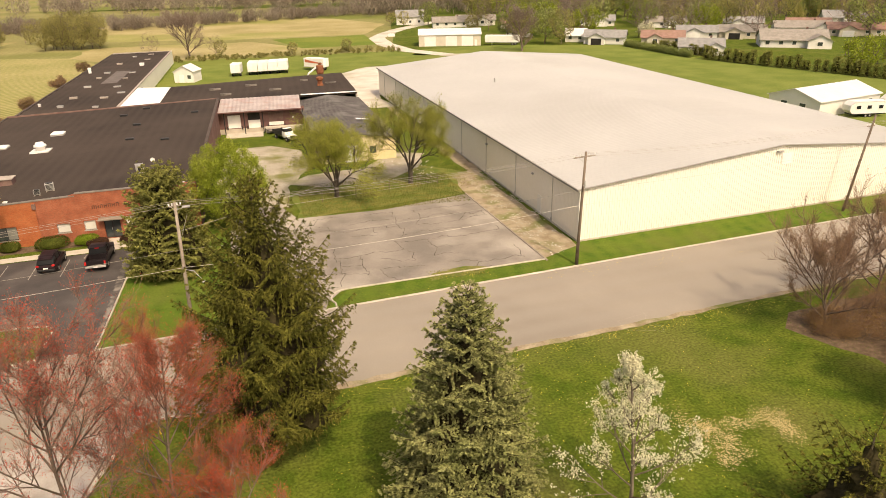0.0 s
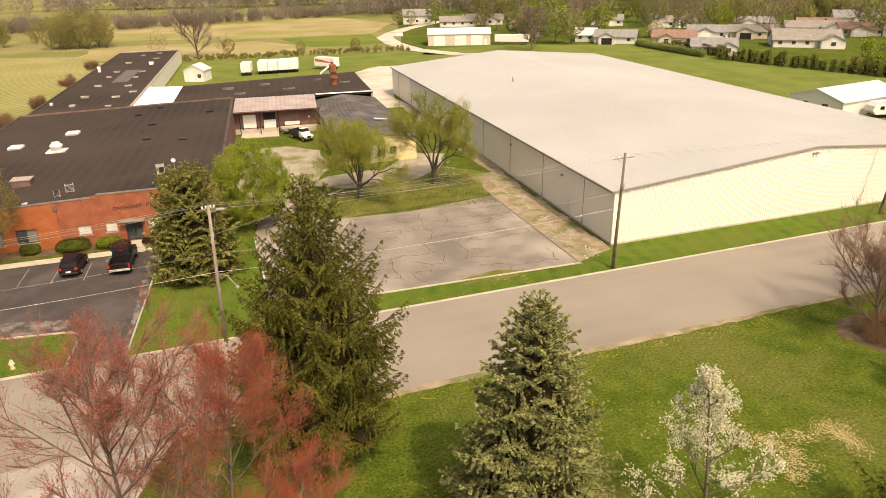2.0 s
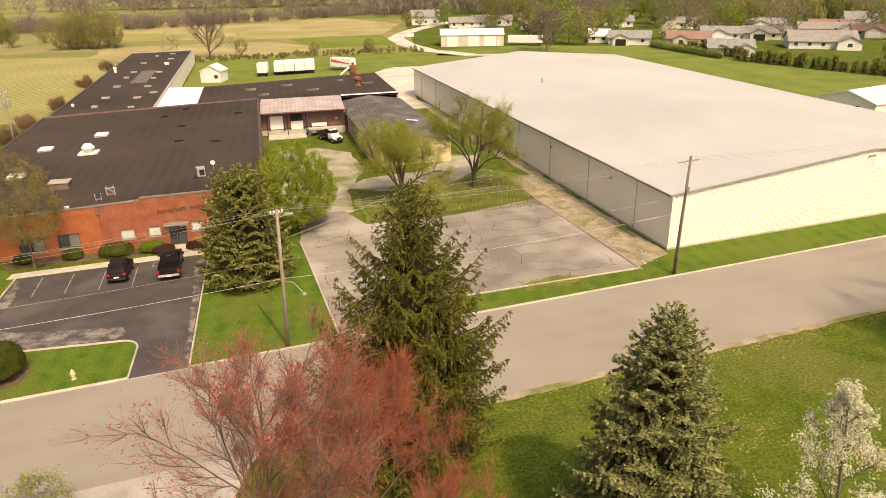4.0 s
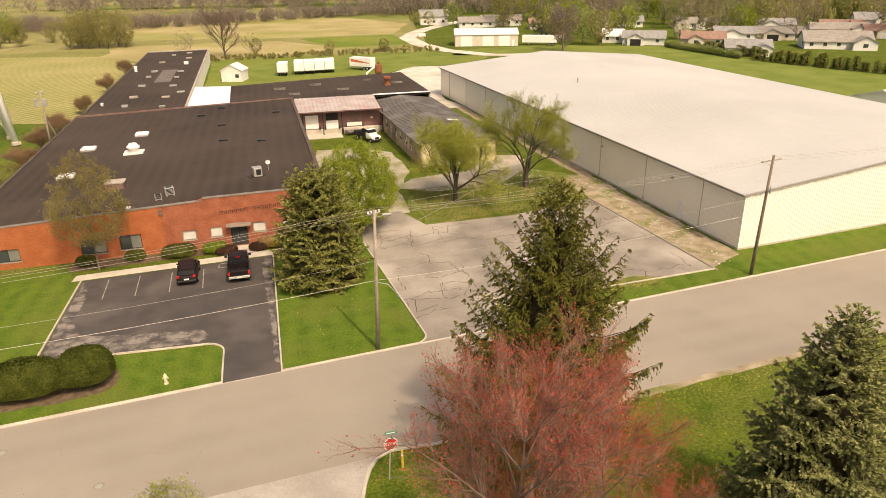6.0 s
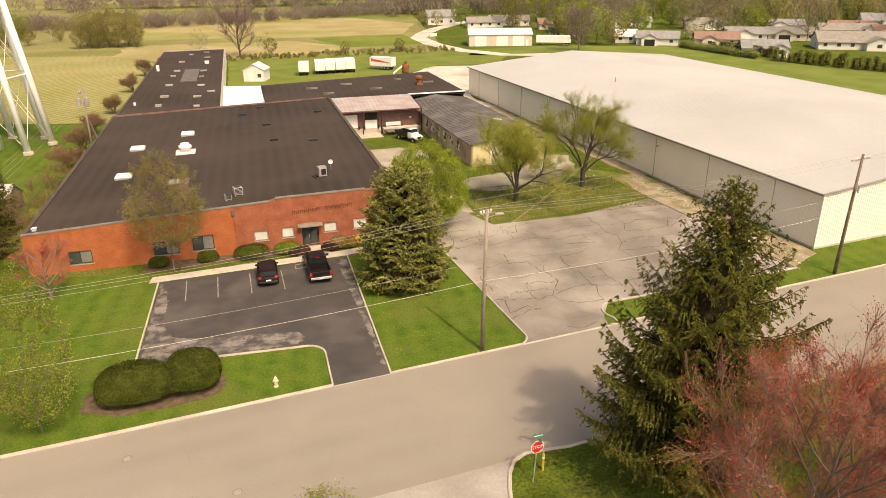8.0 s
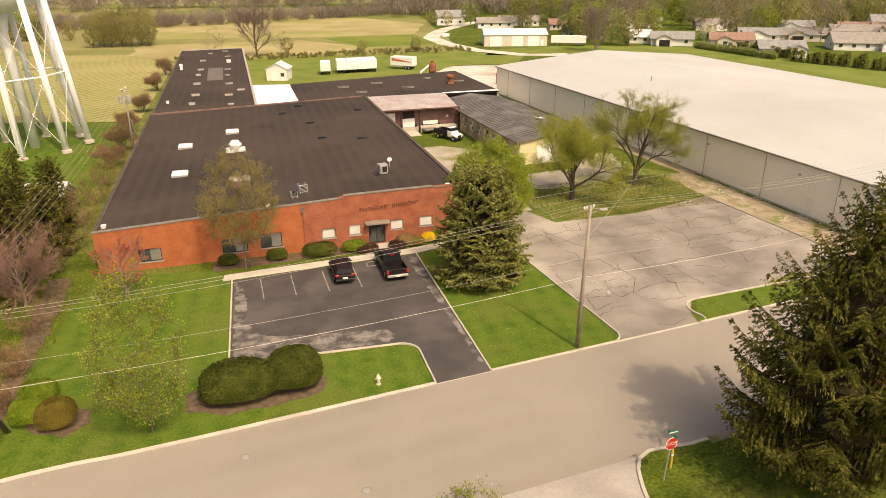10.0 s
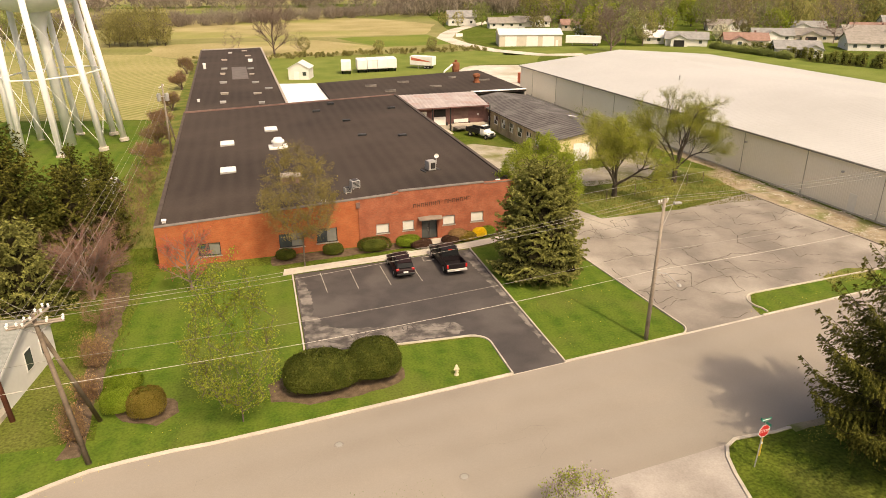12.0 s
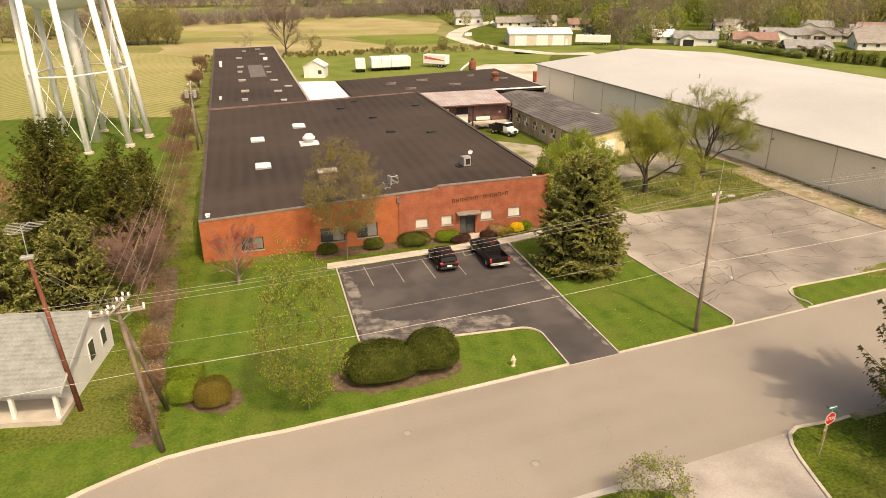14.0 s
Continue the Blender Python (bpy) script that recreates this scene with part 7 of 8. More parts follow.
structure("road_cracks", crack_net(7, (-45, 44.5, -12, 48), 4, 0.02, 0.8, 0.038, (0.1,)), LOT_ASPHALT, "fine hairline cracks near the kerb")

# ---- dandelions and leaf litter ----
def specks(name, regions, material, size, seed, label, lift=0.04):
    rng = np.random.default_rng(seed)
    C = []
    for x0, y0, x1, y1, n, cl in regions:
        k = max(1, n // cl)
        cen = np.column_stack([rng.uniform(x0, x1, k), rng.uniform(y0, y1, k)])
        p = cen[rng.integers(0, k, n)] + rng.normal(0, 0.35, (n, 2))
        C.append(np.column_stack([p, np.full(n, lift)]))
    C = np.concatenate(C)
    n = len(C)
    a = rng.uniform(0, 6.28, n)
    s = size * rng.uniform(0.6, 1.5, n)
    u = np.column_stack([np.cos(a) * s, np.sin(a) * s, rng.uniform(-0.2, 0.4, n) * s])
    v = np.column_stack([-np.sin(a) * s, np.cos(a) * s, rng.uniform(-0.2, 0.4, n) * s])
    ob = new(name, quads_mesh(name, C, u, v, material))
    return tagged(ob, label, name.replace("_", " "), kind="stuff")


road_rows = [(x, road_s(x) - 1.3, x + 4, road_s(x) - 0.5, 80, 3) for x in range(-4, 44, 4)]
specks("dandelion_flowers", road_rows + [(12, 20, 40, 41, 420, 2), (-2, 22, 20, 38, 260, 2), (4, 54.4, 60, 56.5, 200, 3), (-46, 48, -40, 52, 60, 3), (-60, 40, -46, 52, 160, 3), (15, 57.2, 20.5, 59.2, 260, 6), (-13, 53, -5, 72, 90, 2)],
       mat("dandelion yellow", (0.62, 0.48, 0.04), (0.70, 0.58, 0.12), 3.0, 0.8), 0.028, 71, "yellow dandelions scattered in the grass")
specks("dry_leaves", [(25.6, 27.2, 27.6, 31.2, 1300, 40), (28.4, 29.8, 32.0, 31.2, 700, 40), (23.5, 31.0, 26, 34, 160, 8), (20, 32.5, 23, 36, 120, 8), (30.7, 27.8, 31.8, 30.0, 420, 40)], mat("dry leaf litter", (0.55, 0.42, 0.20), (0.66, 0.52, 0.28), 3.0, 0.9), 0.034, 72, "dry pale leaf litter on the lawn")
specks("gravel_stones", [(27, 60, 31, 90, 500, 4), (14, 90, 24, 103, 300, 4)], GRAVEL, 0.10, 73, "loose stones beside the warehouse", 0.03)


def tufts(name, regions, material, seed, label, hgt):
    rng = np.random.default_rng(seed)
    C, U, V = [], [], []
    for x0, y0, x1, y1, n in regions:
        p = np.column_stack([rng.uniform(x0, x1, n), rng.uniform(y0, y1, n), np.zeros(n)])
        h = hgt * rng.uniform(0.5, 1.5, n)
        p[:, 2] = h * 0.9
        a = rng.uniform(0, 6.28, n)
        U.append(np.column_stack([rng.normal(0, 0.3, n) * h, rng.normal(0, 0.3, n) * h, h]))
        V.append(np.column_stack([np.cos(a), np.sin(a), np.zeros(n)]) * (h * 0.35)[:, None])
        C.append(p)
    ob = new(name, quads_mesh(name, np.concatenate(C), np.concatenate(U), np.concatenate(V), material))
    return tagged(ob, label, "grass", kind="stuff")


TUFT = leafmat("grass blades", (0.085, 0.16, 0.018), (0.17, 0.225, 0.04), island=0.4, through=0.3, scale=0.4)
tufts("grass_tufts", [(-4, 16, 45, 41.0, 15000), (-9, 16, -4, 39, 2500), (-60, 36, -26, 43, 5000)], TUFT, 81, "short tufts of lawn grass", 0.035)
tufts("weed_tufts", [(4, 79, 25, 92, 16000), (-49, 60, -44.5, 130, 9000), (14.5, 57.2, 20.5, 59.2, 500), (25, 84, 29, 96, 700)], leafmat("weeds", (0.13, 0.15, 0.03), (0.26, 0.23, 0.07), island=0.4, through=0.3), 82, "rough weeds and dead grass", 0.075)

# ---- vehicles ----
CAR_BLACK = mat("black car paint", (0.014, 0.011, 0.012), (0.018, 0.014, 0.015), 1.0, 0.35, spec=0.15)
CAR_MAROON = mat("dark maroon car paint", (0.020, 0.012, 0.013), (0.025, 0.015, 0.016), 1.0, 0.4, spec=0.08)
TAIL_RED = mat("red tail lamp", (0.42, 0.015, 0.015), (0.5, 0.02, 0.02), 1.0, 0.25, spec=0.6)
CHROME = mat("chrome", (0.55, 0.54, 0.52), (0.62, 0.61, 0.59), 1.0, 0.25, metal=0.9)
RUBBER = mat("rubber", (0.018, 0.017, 0.016), (0.026, 0.024, 0.022), 3.0, 0.85)
LAMP_WHITE = mat("clear lamp", (0.6, 0.6, 0.58), (0.68, 0.68, 0.66), 1.0, 0.2, spec=0.6)


def ring8(y, w, zb, zt, tuck=0.9, shoulder=0.55):
    zm = zb + (zt - zb) * shoulder
    return [(-w * tuck, y, zb), (w * tuck, y, zb), (w, y, zb + (zt - zb) * 0.25), (w, y, zm), (w * 0.95, y, zt), (0, y, zt + 0.03), (-w * 0.95, y, zt), (-w, y, zm), (-w, y, zb + (zt - zb) * 0.25)]


def wheels(t, spots, r, width):
    for x, y in spots:
        s = 1 if x > 0 else -1
        w = part("wheel", MB().tube((x - s * width / 2, y, r), (x + s * width / 2, y, r), r * 0.5, r * 0.5, 14), GREY_PAINT, t, "wheel with grey hub")
        n = 20
        prof = [(r * 0.58, -width / 2), (r * 0.95, -width / 2), (r, -width / 3), (r, width / 3), (r * 0.95, width / 2), (r * 0.58, width / 2)]
        mb = MB()
        pts = [(x + d, y + q * math.cos(2 * math.pi * i / n), r + q * math.sin(2 * math.pi * i / n)) for q, d in prof for i in range(n)]
        mb.add(pts, [(k * n + i, k * n + (i + 1) % n, ((k + 1) % 6) * n + (i + 1) % n, ((k + 1) % 6) * n + i) for k in range(6) for i in range(n)])
        part("tyre", mb, RUBBER, w)
        part("rim", MB().tube((x + s * width * 0.38, y, r), (x + s * width * 0.47, y, r), r * 0.56, r * 0.5, 12), CHROME, w)


def rounded(y, w, zb, zt, e=3.6, n=20):
    """A rounded cross-section at y, half as wide as w says, from zb to zt."""
    c, hh = (zb + zt) / 2, (zt - zb) / 2
    ring = []
    for i in range(n):
        a = 2 * math.pi * (i + 0.5) / n
        ca, sa = math.cos(a), math.sin(a)
        ring.append((math.copysign(abs(ca) ** (2 / e), ca) * w, y, c + math.copysign(abs(sa) ** (2 / e), sa) * hh))
    return ring


def suv(x, y, turn):
    t = thing("suv", x, y, 0.05, "dark maroon sport utility car parked facing the walk", "car", turn=turn)
    st = [(-2.30, 0.70, 0.52, 0.80), (-2.26, 0.82, 0.40, 0.94), (-2.1, 0.90, 0.32, 1.03), (-1.5, 0.93, 0.28, 1.06), (0.2, 0.93, 0.28, 1.05), (1.0, 0.93, 0.28, 1.04), (1.6, 0.91, 0.30, 0.98), (2.05, 0.86, 0.36, 0.88), (2.25, 0.76, 0.42, 0.78), (2.31, 0.62, 0.5, 0.70)]
    part("body", MB().loft([rounded(*q) for q in st]), CAR_MAROON, t, smooth=True)
    gh = [(-2.14, 0.80, 0.90, 1.10), (-1.95, 0.79, 0.90, 1.46), (-1.7, 0.78, 0.90, 1.60), (-1.2, 0.78, 0.90, 1.68), (0.0, 0.78, 0.90, 1.68), (0.45, 0.78, 0.90, 1.60), (0.8, 0.80, 0.90, 1.36), (1.25, 0.82, 0.88, 1.04)]
    part("window", MB().loft([rounded(*q, 3.2) for q in gh]), CAR_GLASS, t, "tinted windows", smooth=True)
    part("roof", MB().loft([[(-0.64, yy, z), (0.64, yy, z), (0.66, yy, z + 0.03), (0.5, yy, z + 0.07), (0, yy, z + 0.085), (-0.5, yy, z + 0.07), (-0.66, yy, z + 0.03)] for yy, z in ((-2.0, 1.49), (-1.7, 1.58), (-1.2, 1.64), (0.0, 1.64), (0.4, 1.585))]), CAR_MAROON, t)
    for sgn in (-1, 1):
        part("roof_rail", MB().tube((sgn * 0.6, -1.7, 1.72), (sgn * 0.6, 0.2, 1.74), 0.022, 0.022, 6), BLACK_METAL, t)
    for s in (-1, 1):
        part("pillar", MB().tube((s * 0.82, -1.1, 1.0), (s * 0.73, -1.1, 1.66), 0.05, 0.05, 4), CAR_MAROON, t)
        part("pillar", MB().tube((s * 0.83, 0.0, 1.0), (s * 0.74, -0.05, 1.66), 0.05, 0.05, 4), CAR_MAROON, t)
        part("tail_lamp", MB().box(s * 0.72 - 0.14, -2.27, 0.85, s * 0.72 + 0.12, -2.1, 1.05, 0.03), TAIL_RED, t, "red tail lamp")
        part("headlight", MB().box(s * 0.6 - 0.16, 2.1, 0.62, s * 0.6 + 0.16, 2.26, 0.76, 0.03), LAMP_WHITE, t)
        part("mirror", MB().box(s * 0.98 - 0.1, 0.72, 0.98, s * 0.98 + 0.1, 0.84, 1.12, 0.03), CAR_MAROON, t)
    part("rear_window", MB().add([(-0.68, -2.17, 1.1), (0.68, -2.17, 1.1), (0.6, -1.98, 1.46), (-0.6, -1.98, 1.46)], [(0, 1, 2, 3)]), CAR_GLASS, t)
    part("bumper", MB().box(-0.82, -2.36, 0.42, 0.82, -2.2, 0.62, 0.04), BLACK_METAL, t)
    part("plate_bar", MB().box(-0.22, -2.375, 0.66, 0.22, -2.27, 0.78), WHITE_PAINT, t, "plain pale plate")
    wheels(t, ((-0.82, -1.35), (0.82, -1.35), (-0.82, 1.35), (0.82, 1.35)), 0.35, 0.23)
    return t


def pickup(x, y, turn):
    t = thing("pickup_truck", x, y, 0.05, "black crew cab pickup truck with an open bed", "truck", turn=turn)
    hood = [(0.75, 0.98, 0.42, 1.18), (1.6, 0.98, 0.40, 1.16), (2.4, 0.96, 0.42, 1.1), (2.75, 0.92, 0.45, 1.02), (2.9, 0.8, 0.5, 0.92)]
    cab = [(-0.95, 0.98, 0.42, 1.2), (0.75, 0.98, 0.42, 1.18)]
    part("body", MB().loft([ring8(*s) for s in cab + hood[1:]]), CAR_BLACK, t)
    bed = part("bed", MB().box(-0.99, -2.9, 0.55, -0.89, -1.0, 1.2, 0.02).box(0.89, -2.9, 0.55, 0.99, -1.0, 1.2, 0.02).box(-0.89, -1.06, 0.55, 0.89, -0.98, 1.2).box(-0.89, -2.9, 0.55, 0.89, -1.06, 0.68), CAR_BLACK, t, "open black cargo bed")
    part("tailgate", MB().box(-0.89, -2.93, 0.62, 0.89, -2.86, 1.2, 0.02), CAR_BLACK, bed)
    gh = [(-0.98, 0.84, 1.19, 1.3), (-0.88, 0.76, 1.2, 1.84), (-0.2, 0.75, 1.2, 1.9), (0.45, 0.75, 1.2, 1.86), (1.25, 0.84, 1.16, 1.24)]
    part("window", MB().loft([[(-w * 1.1, yy, zb), (w * 1.1, yy, zb), (w, yy, zt), (-w, yy, zt)] for yy, w, zb, zt in gh]), CAR_GLASS, t, "tinted cab windows")
    part("roof", MB().loft([[(-0.75, yy, z), (0.75, yy, z), (0.68, yy, z + 0.06), (-0.68, yy, z + 0.06)] for yy, z in ((-0.9, 1.82), (-0.2, 1.89), (0.5, 1.84))]), CAR_BLACK, t)
    part("cab_lamp", MB().box(-0.2, -0.98, 1.78, 0.2, -0.9, 1.84), TAIL_RED, t)
    for s in (-1, 1):
        part("pillar", MB().tube((s * 0.88, -0.2, 1.18), (s * 0.76, -0.2, 1.88), 0.06, 0.06, 4), CAR_BLACK, t)
        part("tail_lamp", MB().box(s * 0.9 - 0.09, -2.96, 0.8, s * 0.9 + 0.09, -2.84, 1.16, 0.02), TAIL_RED, t, "red tail lamp")
        part("headlight", MB().box(s * 0.7 - 0.18, 2.74, 0.8, s * 0.7 + 0.18, 2.9, 0.98, 0.03), LAMP_WHITE, t)
        part("mirror", MB().box(s * 1.12 - 0.13, 0.8, 1.15, s * 1.12 + 0.13, 0.92, 1.4, 0.03), BLACK_METAL, t)
    part("bumper", MB().box(-0.95, -3.08, 0.5, 0.95, -2.93, 0.72, 0.03), GREY_PAINT, t, "grey metal step bumper")
    part("plate_bar", MB().box(-0.2, -3.09, 0.53, 0.2, -3.082, 0.65), WHITE_PAINT, t, "plain pale plate")
    wheels(t, ((-0.86, -1.9), (0.86, -1.9), (-0.86, 1.85), (0.86, 1.85)), 0.41, 0.27)
    return t


suv(-21.55, 71.35, 0)
pickup(-16.95, 71.4, 1.5)

# flatbed work truck at the dock
t = thing("work_truck", 2.6, 121.9, 0, "white work truck with a dark open box body", "truck", turn=214)
part("cab", MB().loft([ring8(*s) for s in ((1.6, 1.05, 0.7, 2.0), (2.6, 1.05, 0.7, 2.0), (2.75, 1.0, 0.7, 1.55), (3.8, 0.85, 0.7, 1.45), (4.0, 0.75, 0.75, 1.3))]), WHITE_PAINT, t, "white cab and bonnet")
part("cab_roof", MB().loft([[(-0.95, yy, za), (0.95, yy, za), (0.88, yy, zb), (-0.88, yy, zb)] for yy, za, zb in ((1.62, 2.0, 2.55), (2.3, 2.0, 2.6), (2.65, 1.95, 2.05))]), CAR_GLASS, t, "cab windows")
part("cab_top", MB().box(-0.9, 1.6, 2.52, 0.9, 2.35, 2.64, 0.04), WHITE_PAINT, t)
part("frame_rail", MB().box(-0.5, -2.6, 0.75, -0.35, 1.8, 1.0).box(0.35, -2.6, 0.75, 0.5, 1.8, 1.0).box(-0.35, -2.6, 0.8, 0.35, -2.4, 0.95), BLACK_METAL, t)
part("box_body", MB().box(-1.1, -2.4, 1.02, 1.1, 1.35, 1.12).box(-1.1, -2.4, 1.12, -1.02, 1.35, 1.95).box(1.02, -2.4, 1.12, 1.1, 1.35, 1.95).box(-1.02, 1.27, 1.12, 1.02, 1.35, 2.1).box(-1.02, -2.4, 1.12, 1.02, -2.32, 1.8), BLACK_METAL, t, "dark open box body")
part("grille", MB().box(-0.5, 4.0, 0.8, 0.5, 4.06, 1.25), BLACK_METAL, t)
part("bumper", MB().box(-1.1, 4.0, 0.45, 1.1, 4.2, 0.75, 0.03), BLACK_METAL, t)
for s in (-1, 1):
    part("headlight", MB().box(s * 0.75 - 0.13, 3.9, 0.95, s * 0.75 + 0.13, 4.05, 1.15, 0.03), LAMP_WHITE, t)
    part("fender", MB().loft([[(s * 0.75, yy, z - 0.1), (s * 1.15, yy, z - 0.12), (s * 1.15, yy, z), (s * 0.75, yy, z + 0.03)] for yy, z in ((2.6, 1.0), (2.9, 1.25), (3.5, 1.3), (3.95, 1.1))]), WHITE_PAINT, t)
wheels(t, ((-0.95, -1.2), (0.95, -1.2), (-0.95, 3.2), (0.95, 3.2)), 0.48, 0.32)
t.matrix_basis = pose(3.3, 121.2, 0, 0, 0, 208) @ Matrix.Scale(0.8, 4)
t = thing("car_trailer", 1.6, 127.4, 0, "low bare equipment trailer with raised ramps", "trailer", turn=192)
part("deck", MB().box(-1.2, -2.6, 0.6, 1.2, 2.6, 0.75, 0.02), VENT_DARK, t)
part("tongue", MB().tube((0.6, 2.6, 0.6), (0, 4.0, 0.55), 0.05).tube((-0.6, 2.6, 0.6), (0, 4.0, 0.55), 0.05), BLACK_METAL, t)
for s in (-0.7, 0.7):
    part("ramp", MB().add([(s - 0.25, -2.6, 0.7), (s + 0.25, -2.6, 0.7), (s + 0.25, -3.3, 1.6), (s - 0.25, -3.3, 1.6), (s - 0.25, -2.68, 0.66), (s + 0.25, -2.68, 0.66), (s + 0.25, -3.38, 1.56), (s - 0.25, -3.38, 1.56)],
                          [(0, 1, 2, 3), (7, 6, 5, 4), (0, 4, 5, 1), (2, 6, 7, 3), (0, 3, 7, 4), (1, 5, 6, 2)]), BLACK_METAL, t)
wheels(t, ((-1.05, -0.5), (1.05, -0.5), (-1.05, 0.4), (1.05, 0.4)), 0.36, 0.22)


def box_trailer(x, y, turn, length, stripe=False, group="box trailers in the grass"):
    t = thing("box_trailer", x, y, 0, "white box trailer with a red stripe parked on grass" if stripe else "plain white box trailer parked on grass", "trailer", group, turn=turn)
    b = part("box", MB().box(-1.28, -length / 2, 0.95, 1.28, length / 2, 3.35, 0.05), WHITE_PAINT, t)
    for s in (-1, 1):
        part("rail", MB().box(s * 1.3 - 0.02, -length / 2, 0.92, s * 1.3 + 0.02, length / 2, 1.05), GREY_PAINT, t)
        part("door_leaf", MB().box(s * 0.63 - 0.6, -length / 2 - 0.04, 1.05, s * 0.63 + 0.6, -length / 2 - 0.003, 3.25), WHITE_PAINT, b)
        part("support_leg", MB().box(s * 0.8 - 0.06, length / 2 - 2.4, 0, s * 0.8 + 0.06, length / 2 - 2.25, 0.95), GREY_PAINT, t)
    part("underframe", MB().box(-0.5, -length / 2 + 0.2, 0.75, 0.5, length / 2 - 0.5, 0.95), BLACK_METAL, t)
    if stripe:
        for s in (-1, 1):
            part("stripe", MB().add([(s * 1.29, -length / 2 + 0.4, 1.9), (s * 1.29, length / 2 - 0.4, 2.2), (s * 1.29, length / 2 - 0.4, 3.0), (s * 1.29, -length / 2 + 0.4, 2.1)], [(0, 1, 2, 3)]), mat("faded red stripe", (0.50, 0.10, 0.05), (0.58, 0.18, 0.10), 1.0, 0.6), b)
    wheels(t, ((-1.0, -length / 2 + 1.2), (1.0, -length / 2 + 1.2), (-1.0, -length / 2 + 2.2), (1.0, -length / 2 + 2.2)), 0.48, 0.3)
    return t


box_trailer(-6.0, 200.8, -8, 4.4)
for bx in (-1.6, 1.15, 3.9, 6.6):
    box_trailer(bx, 202.6 + 0.1 * bx, -5, 6.0)
box_trailer(15.8, 203.8, 48, 6.8, True)

# ---- water tower ----
TOWER = mat("white tower paint", (0.88, 0.87, 0.84), (0.84, 0.83, 0.79), 0.3, 0.5, 0.05, fine=2.0, fine_amt=0.08)
CX, CY, TR, TOPZ = -60.7, 134.6, 7.9, 20.6
tw = thing("water_tower", CX, CY, 0, "white elevated steel water tower on eight legs", "water tower")


def leg_at(k, z):
    a = radians(45 * k)
    r = TR - 0.062 * z
    return (r * math.cos(a), r * math.sin(a), z)


for k in range(8):
    lg = part("leg", MB().tube(leg_at(k, -0.2), leg_at(k, TOPZ + 2.5), 0.50, 0.46, 12), TOWER, tw, "white tubular leg", smooth=True)
    part("foot", MB().lathe([(0.75, -0.2), (0.75, 0.25), (0.5, 0.35)], *leg_at(k, 0)[:2], 12), CONCRETE, lg)
    part("strut", MB().tube(leg_at(k, 11.3), leg_at(k + 1, 11.3), 0.12, 0.12, 8), TOWER, tw, "horizontal strut")
    for z0, z1 in ((0.5, 11.2), (11.4, 20.0)):
        part("brace_rod", MB().tube(leg_at(k, z0), leg_at(k + 1, z1), 0.045, 0.045, 5), TOWER, tw)
        part("brace_rod", MB().tube(leg_at(k + 1, z0), leg_at(k, z1), 0.045, 0.045, 5), TOWER, tw)
tw.matrix_basis = pose(CX, CY, 0, 0, -3.0, 0)
part("riser", MB().lathe([(0.8, -0.2), (0.75, 17.5), (1.3, 19.5), (2.2, 20.6)], sides=18), TOWER, tw, "thick central riser pipe", smooth=True)
prof = [(1.5, 20.2), (3.4, 20.6), (5.2, 21.3), (6.2, 22.4), (6.6, 23.8), (6.8, 26.5), (6.8, 30.0), (6.4, 32.0), (4.9, 33.6), (3.0, 34.6), (0.2, 34.9)]
part("tank", MB().lathe(prof, sides=40), TOWER, tw, "rounded white tank", smooth=True)
part("balcony", MB().lathe([(6.6, 24.0), (7.3, 24.05), (7.3, 24.2), (6.6, 24.25)], sides=32), TOWER, tw)
a, b = Vector(leg_at(6, 0.5)), Vector(leg_at(6, 22))
out = Vector((a.x, a.y, 0)).normalized()
lad = part("ladder", MB().tube(tuple(a + out * 0.5 + Vector((-0.25, 0, 0))), tuple(b + out * 0.5 + Vector((-0.25, 0, 0))), 0.035), TOWER, tw, "service ladder")
part("rail", MB().tube(tuple(a + out * 0.5 + Vector((0.25, 0, 0))), tuple(b + out * 0.5 + Vector((0.25, 0, 0))), 0.035), TOWER, lad)
for i in range(40):
    p = a.lerp(b, i / 39) + out * 0.5
    part("rung", MB().tube((p.x - 0.25, p.y, p.z), (p.x + 0.25, p.y, p.z), 0.018, 0.018, 4), TOWER, lad)

# ---- houses ----
ROOF_GREY = mat("grey roof shingles", (0.22, 0.215, 0.205), (0.30, 0.29, 0.275), 0.9, 0.9, 0.3, fine=5.0, fine_amt=0.3)
ROOF_TAN = mat("tan-grey roof shingles", (0.24, 0.215, 0.185), (0.31, 0.28, 0.245), 0.9, 0.9, 0.3, fine=5.0, fine_amt=0.25)
ROOF_RED = mat("red-brown roof shingles", (0.24, 0.145, 0.11), (0.31, 0.19, 0.15), 0.9, 0.9, 0.3, fine=5.0, fine_amt=0.25)
ROOF_GREEN = mat("grey-green roof shingles", (0.205, 0.215, 0.19), (0.29, 0.295, 0.265), 1.4, 0.9, 0.4, fine=7.0, fine_amt=0.3, wave=(0.9, 1.57, (0.34, 0.345, 0.31), 0.35))
SIDING = mat("white siding", (0.74, 0.72, 0.67), (0.68, 0.66, 0.61), 0.5, 0.7, 0.05, fine=4.0, fine_amt=0.06)
SIDING_TAN = mat("pale tan siding", (0.58, 0.52, 0.42), (0.64, 0.58, 0.47), 0.5, 0.7, 0.05, fine=4.0, fine_amt=0.06)
ALU_ROOF = mat("pale metal shed roof", (0.66, 0.64, 0.61), (0.72, 0.70, 0.67), 0.2, 0.5, 0.05, fine=1.5, fine_amt=0.06)


